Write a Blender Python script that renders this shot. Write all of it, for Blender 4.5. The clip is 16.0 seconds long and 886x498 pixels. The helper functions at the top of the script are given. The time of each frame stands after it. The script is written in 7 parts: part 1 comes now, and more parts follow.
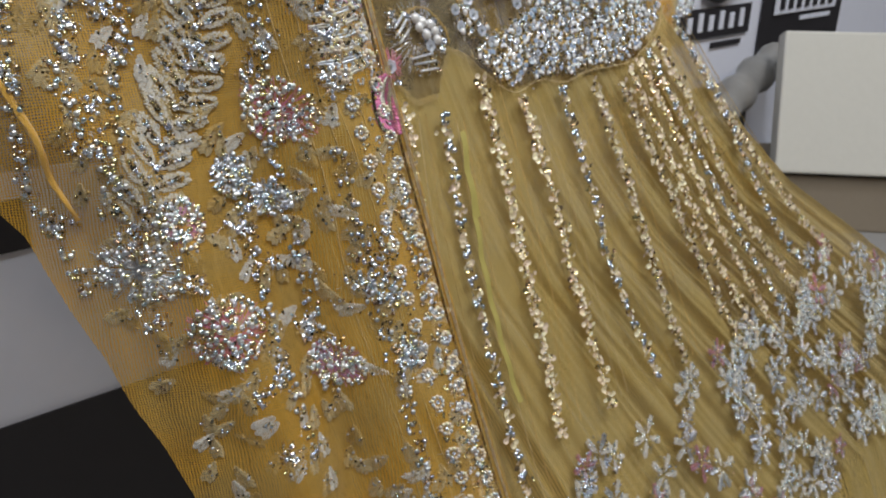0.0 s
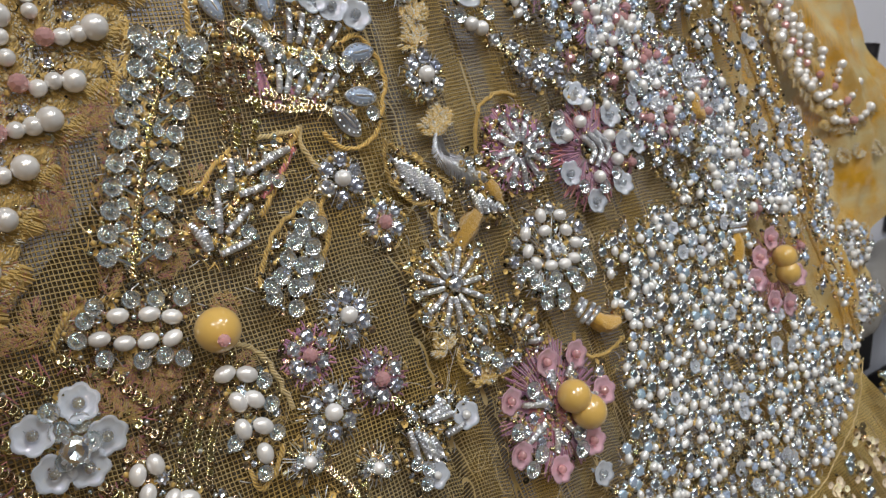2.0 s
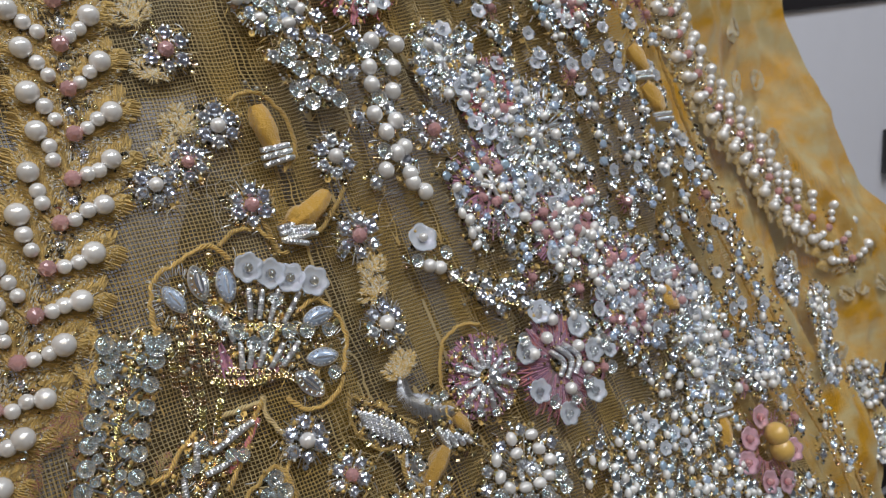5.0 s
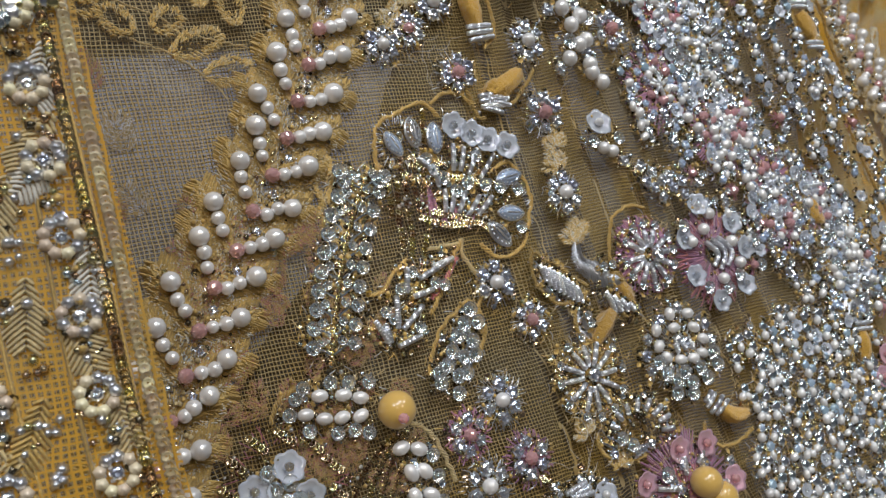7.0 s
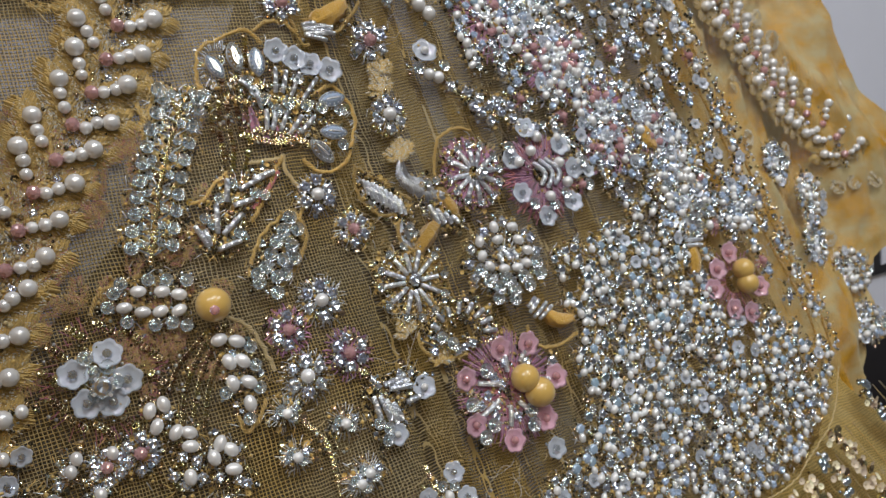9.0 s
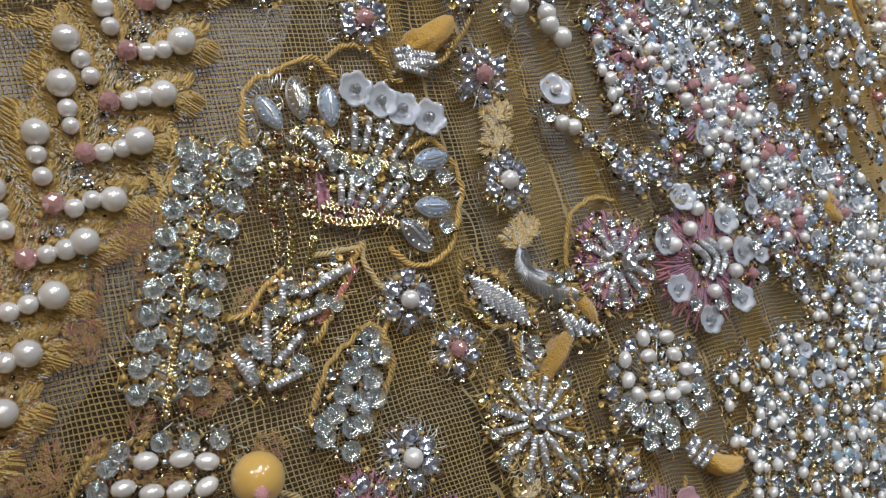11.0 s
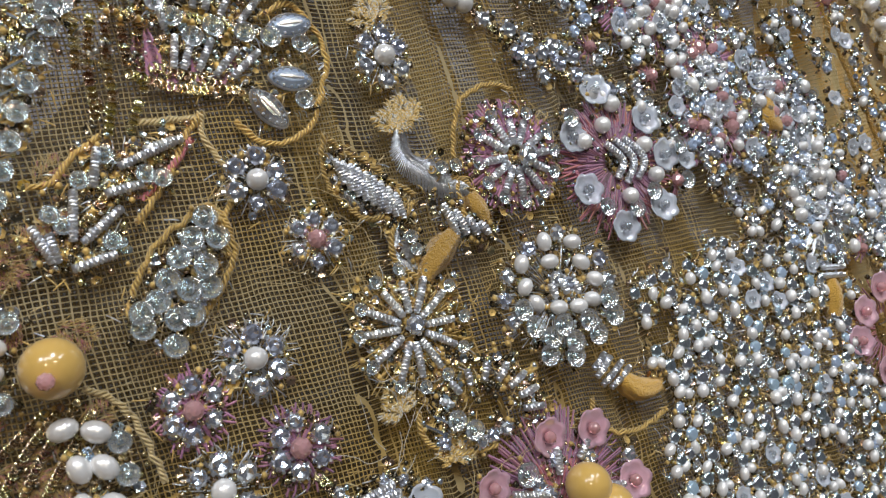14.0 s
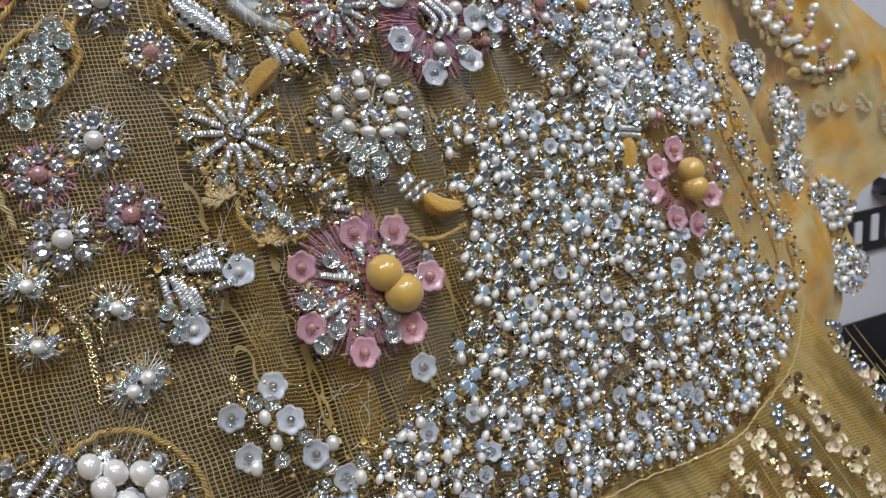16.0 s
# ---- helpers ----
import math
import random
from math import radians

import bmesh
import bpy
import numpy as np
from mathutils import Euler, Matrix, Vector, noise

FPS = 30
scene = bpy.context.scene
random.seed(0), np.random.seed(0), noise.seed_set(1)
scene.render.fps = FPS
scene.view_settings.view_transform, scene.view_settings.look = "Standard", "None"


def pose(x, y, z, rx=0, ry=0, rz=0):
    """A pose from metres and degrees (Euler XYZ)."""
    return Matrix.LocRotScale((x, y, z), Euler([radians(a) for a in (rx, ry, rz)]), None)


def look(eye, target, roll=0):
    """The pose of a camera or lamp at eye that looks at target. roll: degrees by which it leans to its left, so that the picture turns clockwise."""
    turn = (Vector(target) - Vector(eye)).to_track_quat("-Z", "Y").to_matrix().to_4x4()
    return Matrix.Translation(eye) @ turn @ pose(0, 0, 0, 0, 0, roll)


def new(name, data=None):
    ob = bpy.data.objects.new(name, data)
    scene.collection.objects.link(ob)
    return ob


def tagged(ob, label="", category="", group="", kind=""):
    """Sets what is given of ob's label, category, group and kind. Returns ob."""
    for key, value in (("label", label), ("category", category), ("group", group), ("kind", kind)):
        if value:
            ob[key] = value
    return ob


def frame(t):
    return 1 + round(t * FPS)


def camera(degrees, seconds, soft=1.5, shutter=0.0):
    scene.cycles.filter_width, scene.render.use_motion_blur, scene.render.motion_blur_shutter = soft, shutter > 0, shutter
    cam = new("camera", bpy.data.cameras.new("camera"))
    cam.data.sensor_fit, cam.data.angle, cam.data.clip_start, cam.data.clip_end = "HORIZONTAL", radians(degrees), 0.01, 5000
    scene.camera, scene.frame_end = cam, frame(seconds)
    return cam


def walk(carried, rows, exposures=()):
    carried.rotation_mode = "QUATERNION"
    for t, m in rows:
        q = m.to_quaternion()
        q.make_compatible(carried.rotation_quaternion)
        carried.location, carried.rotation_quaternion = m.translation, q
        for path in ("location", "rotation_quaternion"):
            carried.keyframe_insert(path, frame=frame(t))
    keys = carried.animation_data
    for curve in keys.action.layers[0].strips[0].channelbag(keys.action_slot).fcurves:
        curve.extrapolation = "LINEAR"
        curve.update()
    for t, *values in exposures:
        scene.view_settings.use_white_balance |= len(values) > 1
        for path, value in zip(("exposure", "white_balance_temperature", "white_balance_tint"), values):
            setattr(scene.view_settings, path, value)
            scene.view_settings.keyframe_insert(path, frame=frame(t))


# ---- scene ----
cam = camera(58.6, 16.0, soft=1.2)
cam.data.dof.use_dof, cam.data.dof.focus_distance, cam.data.dof.aperture_fstop = True, 0.152, 52.0
METRES, EYE, TILT, LEAN, TURN = 0.8, 1.0, -24.0, 0.0, -38.0
ROWS = [
    (0.0, 0.0, 0.0, 0.0, -0.0, 0.0, 0.0),
    (0.5, 0.0066, 0.0891, 0.0767, 0.17, 2.29, 0.4),
    (1.0, 0.0223, 0.1759, 0.1389, 0.85, 3.36, 1.34),
    (1.5, 0.0159, 0.2352, 0.1839, 2.61, 4.11, 1.94),
    (2.0, 0.0187, 0.2647, 0.2073, 4.25, 6.26, 1.9),
    (2.5, 0.0271, 0.2706, 0.2332, 5.45, 7.61, 2.61),
    (3.0, 0.0407, 0.2811, 0.2496, 6.19, 8.45, 3.74),
    (5.5, 0.0427, 0.2364, 0.2608, 9.17, 12.43, 4.86),
    (6.0, 0.0208, 0.2144, 0.2704, 10.69, 13.16, 3.61),
    (6.5, 0.0096, 0.2149, 0.2474, 11.88, 13.62, 2.19),
    (7.0, 0.0139, 0.2293, 0.2028, 12.49, 13.43, 0.57),
    (7.5, 0.0504, 0.2468, 0.1898, 12.62, 12.76, 0.34),
    (8.0, 0.0784, 0.2479, 0.1903, 12.57, 12.51, 1.07),
    (8.5, 0.0877, 0.2423, 0.1848, 12.08, 12.44, 1.77),
    (9.0, 0.0689, 0.2242, 0.174, 11.74, 12.2, 1.96),
    (9.5, 0.0401, 0.2111, 0.1758, 11.59, 12.02, 1.0),
    (12.0, 0.0335, 0.3326, 0.2421, 12.87, 12.0, 0.04),
    (12.5, 0.0399, 0.335, 0.2372, 13.14, 12.13, 0.92),
    (13.0, 0.0407, 0.3293, 0.2361, 13.12, 12.26, 1.03),
    (13.5, 0.0365, 0.3275, 0.2245, 12.93, 12.4, 0.71),
    (14.0, 0.0482, 0.3246, 0.2016, 12.59, 12.33, -0.05),
    (14.5, 0.0534, 0.3283, 0.18, 12.12, 12.0, -0.89),
    (15.0, 0.0597, 0.3234, 0.1754, 11.64, 11.57, -1.56),
    (15.5, 0.0808, 0.3212, 0.1712, 11.38, 11.57, -1.34),
    (16.0, 0.0961, 0.3053, 0.1519, 10.89, 11.3, -0.58),
]
walk(cam, [(t, pose(0, 0, EYE, TILT, LEAN, TURN) @ pose(METRES * x, METRES * y, METRES * z, 90 + pitch, roll, yaw)) for t, x, y, z, yaw, pitch, roll in ROWS], ((0.0, 0.2, 6500, 10), (0.5, 0.2, 6650, 10), (1.0, 0.12, 6950, 10), (2.0, 0.05, 6850, 10), (3.0, -0.05, 6700, 10), (5.5, -0.15, 6600, 10), (7.0, -0.08, 6550, 10), (9.0, -0.08, 6600, 10), (12.5, 0.0, 6500, 10), (16.0, 0.05, 6500, 10)))

# ---- world and light ----
world = bpy.data.worlds.new("room_air")
scene.world = world
world.use_nodes = True
world.node_tree.nodes["Background"].inputs[0].default_value = (0.80, 0.88, 1.0, 1)
world.node_tree.nodes["Background"].inputs[1].default_value = 0.05


def panel_lamp(name, eye, target, w, h, watts, colour):
    data = bpy.data.lights.new(name, "AREA")
    data.shape, data.size, data.size_y, data.energy, data.color = "RECTANGLE", w, h, watts, colour
    ob = new(name, data)
    ob.matrix_world = look(eye, target)
    return ob


panel_lamp("ceiling_panel", (0.0, -0.7, 2.55), (0.3, 0.3, 1.0), 0.9, 0.25, 6.5, (0.88, 0.94, 1.0))
panel_lamp("ceiling_panel", (1.4, -0.5, 2.55), (0.4, 0.3, 1.0), 0.8, 0.25, 5.5, (0.84, 0.92, 1.0))
for lamp_x, lamp_y, warm, watts in ((-0.7, -0.5, 0, 7), (0.5, -0.35, 0, 9), (0.9, -1.4, 1, 5), (-0.5, -1.7, 1, 5)):
    panel_lamp("ceiling_lamp", (lamp_x, lamp_y, 2.5), (0.3, 0.35, 1.0), 0.26, 0.26, watts, (1.0, 0.85, 0.64) if warm else (0.90, 0.95, 1.0))


# ---- materials ----
def shader(name, colour, rough=0.5, metal=0.0, trans=0.0, coat=0.0, sheen=0.0, vary=0.15, scale=600.0, bump=0.0, hue=0.0, ior=1.5, film=0):
    m = bpy.data.materials.new(name)
    m.use_nodes = True
    nt = m.node_tree
    b = nt.nodes["Principled BSDF"]
    b.inputs["Roughness"].default_value = rough
    b.inputs["Metallic"].default_value = metal
    b.inputs["Transmission Weight"].default_value = trans
    b.inputs["Coat Weight"].default_value = coat
    b.inputs["Sheen Weight"].default_value = sheen
    b.inputs["IOR"].default_value = ior
    tc = nt.nodes.new("ShaderNodeNewGeometry")
    nz = nt.nodes.new("ShaderNodeTexNoise")
    nz.inputs["Scale"].default_value = scale
    nz.inputs["Detail"].default_value = 3
    nt.links.new(tc.outputs["Position"], nz.inputs["Vector"])
    info = nt.nodes.new("ShaderNodeObjectInfo")
    add = nt.nodes.new("ShaderNodeMath")
    add.operation = "ADD"
    nt.links.new(nz.outputs["Fac"], add.inputs[0])
    isl = nt.nodes.new("ShaderNodeMath")
    isl.operation = "ADD"
    nt.links.new(info.outputs["Random"], isl.inputs[0])
    nt.links.new(tc.outputs["Random Per Island"], isl.inputs[1])
    nt.links.new(isl.outputs[0], add.inputs[1])
    mp = nt.nodes.new("ShaderNodeMapRange")
    mp.inputs["From Min"].default_value, mp.inputs["From Max"].default_value = 0.3, 2.3
    mp.inputs["To Min"].default_value, mp.inputs["To Max"].default_value = 1 - vary, 1 + vary
    nt.links.new(add.outputs[0], mp.inputs["Value"])
    hs = nt.nodes.new("ShaderNodeHueSaturation")
    hs.inputs["Color"].default_value = (*colour, 1)
    nt.links.new(mp.outputs[0], hs.inputs["Value"])
    if hue:
        hm = nt.nodes.new("ShaderNodeMapRange")
        hm.inputs["To Min"].default_value, hm.inputs["To Max"].default_value = 0.5 - hue, 0.5 + hue
        nt.links.new(tc.outputs["Random Per Island"], hm.inputs["Value"])
        nt.links.new(hm.outputs[0], hs.inputs["Hue"])
    nt.links.new(hs.outputs[0], b.inputs["Base Color"])
    if film:
        b.inputs["Thin Film Thickness"].default_value = film
        b.inputs["Thin Film IOR"].default_value = 1.36
    if bump:
        bp = nt.nodes.new("ShaderNodeBump")
        bp.inputs["Strength"].default_value, bp.inputs["Distance"].default_value = bump, 0.0006
        nt.links.new(nz.outputs["Fac"], bp.inputs["Height"])
        nt.links.new(bp.outputs[0], b.inputs["Normal"])
    return m


def sheer(m, clear):
    """Lets a share of the light straight through."""
    nt = m.node_tree
    see = nt.nodes.new("ShaderNodeBsdfTransparent")
    mix = nt.nodes.new("ShaderNodeMixShader")
    mix.inputs[0].default_value = clear
    nt.links.new(nt.nodes["Principled BSDF"].outputs[0], mix.inputs[1])
    nt.links.new(see.outputs[0], mix.inputs[2])
    nt.links.new(mix.outputs[0], nt.nodes["Material Output"].inputs["Surface"])
    return m


def woven(name, colour, second, cell, thread, cover, patch=35.0):
    """Sheer net: threads both ways on a grid of cell metres; cover: how much of the holes a thinner second thread fills."""
    m = bpy.data.materials.new(name)
    m.use_nodes = True
    nt = m.node_tree
    b, out = nt.nodes["Principled BSDF"], nt.nodes["Material Output"]
    b.inputs["Roughness"].default_value = 0.55
    b.inputs["Sheen Weight"].default_value = 0.3
    uv = nt.nodes.new("ShaderNodeUVMap")
    uv.uv_map = "cloth"
    wob = nt.nodes.new("ShaderNodeTexNoise")
    wob.inputs["Scale"].default_value = 45.0
    nt.links.new(uv.outputs[0], wob.inputs["Vector"])

    def math_node(op, a, c=None, d=None):
        n = nt.nodes.new("ShaderNodeMath")
        n.operation = op
        for i, v in enumerate((a, c, d)):
            if v is None:
                continue
            if isinstance(v, (int, float)):
                n.inputs[i].default_value = v
            else:
                nt.links.new(v, n.inputs[i])
        return n.outputs[0]

    sep = nt.nodes.new("ShaderNodeSeparateXYZ")
    nt.links.new(uv.outputs[0], sep.inputs[0])
    wsep = nt.nodes.new("ShaderNodeSeparateColor")
    nt.links.new(wob.outputs["Color"], wsep.inputs[0])
    quick = nt.nodes.new("ShaderNodeTexNoise")
    quick.inputs["Scale"].default_value = 300.0
    nt.links.new(uv.outputs[0], quick.inputs["Vector"])
    qsep = nt.nodes.new("ShaderNodeSeparateColor")
    nt.links.new(quick.outputs["Color"], qsep.inputs[0])
    fine = nt.nodes.new("ShaderNodeTexNoise")
    fine.inputs["Scale"].default_value = 700.0
    nt.links.new(uv.outputs[0], fine.inputs["Vector"])
    lines = []
    for axis, chan in ((0, 0), (1, 1)):
        slow = math_node("MULTIPLY_ADD", wsep.outputs[chan], 0.0030, sep.outputs[axis])
        shift = math_node("MULTIPLY_ADD", qsep.outputs[chan], 0.0004, slow)
        tri = math_node("PINGPONG", math_node("DIVIDE", shift, cell), 0.5)
        width = math_node("MULTIPLY_ADD", fine.outputs["Fac"], thread * 0.5, thread * 0.25)
        lines.append(math_node("LESS_THAN", tri, width))
    weave = math_node("MAXIMUM", lines[0], lines[1])
    big = nt.nodes.new("ShaderNodeTexNoise")
    big.inputs["Scale"].default_value = patch
    big.inputs["Detail"].default_value = 4
    nt.links.new(uv.outputs[0], big.inputs["Vector"])
    patchy = nt.nodes.new("ShaderNodeMapRange")
    patchy.inputs["From Min"].default_value, patchy.inputs["From Max"].default_value = 0.3, 0.7
    patchy.inputs["To Min"].default_value, patchy.inputs["To Max"].default_value = cover * 0.72, min(1.0, cover * 1.22)
    nt.links.new(big.outputs["Fac"], patchy.inputs["Value"])
    alpha = math_node("MAXIMUM", weave, patchy.outputs[0])
    mix = nt.nodes.new("ShaderNodeMix")
    mix.data_type = "RGBA"
    mix.inputs["A"].default_value, mix.inputs["B"].default_value = (*colour, 1), (*second, 1)
    ramp = nt.nodes.new("ShaderNodeMapRange")
    ramp.inputs["From Min"].default_value, ramp.inputs["From Max"].default_value = 0.38, 0.62
    nt.links.new(big.outputs["Fac"], ramp.inputs["Value"])
    nt.links.new(ramp.outputs[0], mix.inputs["Factor"])
    nt.links.new(mix.outputs["Result"], b.inputs["Base Color"])
    bp = nt.nodes.new("ShaderNodeBump")
    bp.inputs["Strength"].default_value, bp.inputs["Distance"].default_value = 0.5, 0.0004
    nt.links.new(weave, bp.inputs["Height"])
    nt.links.new(bp.outputs[0], b.inputs["Normal"])
    tl = nt.nodes.new("ShaderNodeBsdfTranslucent")
    nt.links.new(mix.outputs["Result"], tl.inputs["Color"])
    body = nt.nodes.new("ShaderNodeMixShader")
    body.inputs[0].default_value = 0.35
    nt.links.new(b.outputs[0], body.inputs[1])
    nt.links.new(tl.outputs[0], body.inputs[2])
    clear = nt.nodes.new("ShaderNodeBsdfTransparent")
    top = nt.nodes.new("ShaderNodeMixShader")
    nt.links.new(alpha, top.inputs[0])
    nt.links.new(clear.outputs[0], top.inputs[1])
    nt.links.new(body.outputs[0], top.inputs[2])
    nt.links.new(top.outputs[0], out.inputs["Surface"])
    return m


NET = woven("gold_net", (0.66, 0.46, 0.15), (0.64, 0.52, 0.29), 0.00086, 0.20, 0.03)
# the back's gold net, its colour darkened to paint the shade inside the bodice
SHADEBACKNET = woven("shaded_gold_net_behind", (0.115, 0.07, 0.02), (0.19, 0.125, 0.045), 0.0009, 0.30, 0.60)
# single back layer; less light reaches it, which is put into its dark colour
SHADESHEERNET = woven("shaded_sheer_net_behind", (0.21, 0.14, 0.04), (0.16, 0.11, 0.04), 0.0009, 0.26, 0.46)
# doubled net, with the shade of the folds put into its dark amber
SHADEPLEATNET = woven("shaded_gold_pleat_net", (0.15, 0.09, 0.02), (0.46, 0.30, 0.06), 0.0008, 0.34, 0.42)
SKIRTNET = woven("gold_skirt_net", (0.74, 0.54, 0.17), (0.66, 0.50, 0.19), 0.0010, 0.40, 0.50, 28.0)
LININGNET = woven("skirt_lining_net", (0.48, 0.34, 0.10), (0.40, 0.30, 0.12), 0.0010, 0.36, 0.55, 22.0)
SHAWLNET = woven("amber_shawl_net", (0.76, 0.42, 0.05), (0.62, 0.39, 0.09), 0.0009, 0.36, 0.24)
ORGANZA = woven("yellow_organza", (0.80, 0.41, 0.012), (0.74, 0.60, 0.30), 0.0008, 0.44, 0.80, 75.0)
PEARL = shader("pearl", (0.88, 0.87, 0.87), 0.20, 0.22, 0.0, 0.8, 0.1, 0.16, 900, ior=1.7)
GOLDPEARL = shader("gold_pearl", (0.74, 0.47, 0.13), 0.2, 0.0, 0.0, 0.8, 0.2, 0.06, 900)
PINK = shader("pink_glass", (1.0, 0.58, 0.60), 0.05, 0.05, 0.55, 0.8, 0, 0.25, 1600)
CRYSTAL = shader("foiled_crystal", (0.74, 0.85, 1.0), 0.15, 0.92, 0, 0.5, 0, 0.3, 1600, hue=0.045)
BLUECRYSTAL = shader("blue_crystal", (0.60, 0.78, 1.0), 0.10, 0.38, 0.2, 1.0, 0, 0.2, 1500, hue=0.02)
CLEAR = shader("clear_bead", (0.92, 0.96, 1.0), 0.03, 0.10, 0.85, 1.0, 0, 0.1, 1800, film=380)
FROST = sheer(shader("frosted_sequin", (0.80, 0.87, 0.99), 0.22, 0.0, 0.35, 0.6, 0.1, 0.1, 900, film=300), 0.30)
PINKFROST = sheer(shader("pink_sequin", (0.92, 0.58, 0.70), 0.22, 0.0, 0.35, 0.6, 0.1, 0.15, 900, film=300), 0.22)
SILVER = shader("silver_coil", (0.80, 0.82, 0.88), 0.30, 0.92, 0, 0, 0, 0.3, 2600)
SEQUIN = shader("gold_sequin", (0.64, 0.53, 0.33), 0.16, 0.95, 0, 0, 0, 0.5, 900, 0.2, hue=0.045)
CREAMSEQ = shader("cream_sequin", (0.84, 0.73, 0.54), 0.3, 0.12, 0, 0.3, 0, 0.3, 900, hue=0.03)
RIBBON = shader("lime_ribbon", (0.44, 0.37, 0.10), 0.5, 0, 0, 0, 0.2, 0.2, 500, 0.3)
GUN = shader("dark_sequin", (0.17, 0.15, 0.11), 0.2, 0.9, 0, 0, 0, 0.4, 900)
ZARI = shader("gold_thread", (0.60, 0.40, 0.12), 0.45, 0.3, 0, 0, 0.4, 0.4, 2500, 0.4)
PALEZARI = shader("pale_thread", (0.62, 0.48, 0.24), 0.5, 0.15, 0, 0, 0.4, 0.35, 2500, 0.4)
MAUVE = shader("mauve_thread", (0.42, 0.18, 0.29), 0.45, 0, 0, 0, 0.5, 0.5, 2500, 0.4, 0.05)
ROSE = shader("rose_thread", (0.52, 0.16, 0.20), 0.45, 0, 0, 0, 0.5, 0.45, 2500, 0.4, 0.04)
CERISE = shader("cerise_thread", (0.78, 0.22, 0.45), 0.4, 0, 0, 0, 0.5, 0.3, 2500, 0.4, 0.03)
WHITETHREAD = shader("white_thread", (0.70, 0.66, 0.58), 0.55, 0, 0, 0, 0.5, 0.2, 2500, 0.4)
BULB = shader("yellow_felt", (0.66, 0.37, 0.05), 0.75, 0, 0, 0, 0.6, 0.35, 3200, 1.0)
WHITEVINYL = shader("white_banner", (0.80, 0.82, 0.93), 0.45, 0, 0, 0, 0, 0.05, 40)
BLACKVINYL = shader("black_banner", (0.022, 0.020, 0.024), 0.45, 0, 0, 0, 0, 0.2, 40)
CARD = shader("cream_card", (0.66, 0.64, 0.58), 0.7, 0, 0, 0, 0, 0.06, 120, 0.3)
GREY = shader("grey_upholstery", (0.26, 0.25, 0.24), 0.75, 0, 0, 0, 0.2, 0.12, 200, 0.4)
TAUPE = shader("taupe_board", (0.30, 0.25, 0.19), 0.7, 0, 0, 0, 0, 0.1, 120, 0.2)
PLASTER = shader("plaster", (0.30, 0.30, 0.31), 0.8, 0, 0, 0, 0, 0.05, 8, 0.2)
FLOORM = shader("floor_tile", (0.30, 0.28, 0.26), 0.4, 0, 0, 0, 0, 0.1, 6)


# ---- mesh helpers ----
def smooth_mesh(name, verts, faces, mats, index=None, flat=False):
    me = bpy.data.meshes.new(name)
    me.from_pydata([tuple(v) for v in verts], [], [tuple(int(i) for i in f) for f in faces])
    for m in mats:
        me.materials.append(m)
    if index is not None:
        me.polygons.foreach_set("material_index", np.asarray(index, dtype=np.int32))
    me.polygons.foreach_set("use_smooth", np.full(len(me.polygons), not flat))
    me.update()
    return me


def lathe(profile, sides, cap=True):
    """A turned form from (radius, height) pairs, about z."""
    v, f = [], []
    for r, h in profile:
        for k in range(sides):
            a = 2 * math.pi * k / sides
            v.append((r * math.cos(a), r * math.sin(a), h))
    for i in range(len(profile) - 1):
        for k in range(sides):
            a, b = i * sides + k, i * sides + (k + 1) % sides
            f.append((a, b, b + sides, a + sides))
    if cap:
        f.append(tuple(range(sides))[::-1])
        f.append(tuple(range((len(profile) - 1) * sides, len(profile) * sides)))
    return np.array(v), f


def ball(sides=12, rings=8):
    return lathe([(max(0.02, math.sin(math.pi * i / rings)), -math.cos(math.pi * i / rings)) for i in range(rings + 1)], sides)


def petal_disc(lobes, sides=24):
    """A cupped flower sequin with scalloped rim, a hole and thickness; rim radius about 1."""
    v, f = [], []
    for r, h in ((0.16, 0.10), (0.45, 0.13), (0.78, 0.20), (1.0, 0.34), (0.97, 0.24), (0.75, 0.10), (0.40, 0.02), (0.16, 0.0)):
        for k in range(sides):
            a = 2 * math.pi * k / sides
            lobe = 1 - 0.16 * (1 - abs(math.cos(lobes * a / 2))) ** 1.0 * (r > 0.6)
            v.append((r * lobe * math.cos(a), r * lobe * math.sin(a), h + 0.05 * (r > 0.6) * math.cos(lobes * a)))
    n = 8
    for i in range(n):
        j = (i + 1) % n
        for k in range(sides):
            l = (k + 1) % sides
            f.append((i * sides + k, i * sides + l, j * sides + l, j * sides + k))
    return np.array(v), f


def path_frames(pts):
    pts = np.asarray(pts, float)
    t = np.gradient(pts, axis=0)
    t /= np.linalg.norm(t, axis=1)[:, None] + 1e-12
    ref = np.array((0.0, -1.0, 0.25))
    s = np.cross(t, ref)
    s /= np.linalg.norm(s, axis=1)[:, None] + 1e-12
    return pts, t, s, np.cross(s, t)


def tube(pts, radius, sides=6, twist=0.0):
    """A round tube along pts; radius: one number, or one for each point; twist: turn of each ring on the last."""
    pts, t, s, w = path_frames(pts)
    r = np.broadcast_to(np.asarray(radius, float), (len(pts),))
    a = 2 * np.pi * np.arange(sides)[None] / sides + twist * np.arange(len(pts))[:, None]
    v = pts[:, None] + r[:, None, None] * (np.cos(a)[:, :, None] * s[:, None] + np.sin(a)[:, :, None] * w[:, None])
    n, f = len(pts), []
    for i in range(n - 1):
        for k in range(sides):
            l = (k + 1) % sides
            f.append((i * sides + k, i * sides + l, (i + 1) * sides + l, (i + 1) * sides + k))
    f.append(tuple(range(sides)))
    f.append(tuple(range((n - 1) * sides, n * sides))[::-1])
    return v.reshape(-1, 3), f


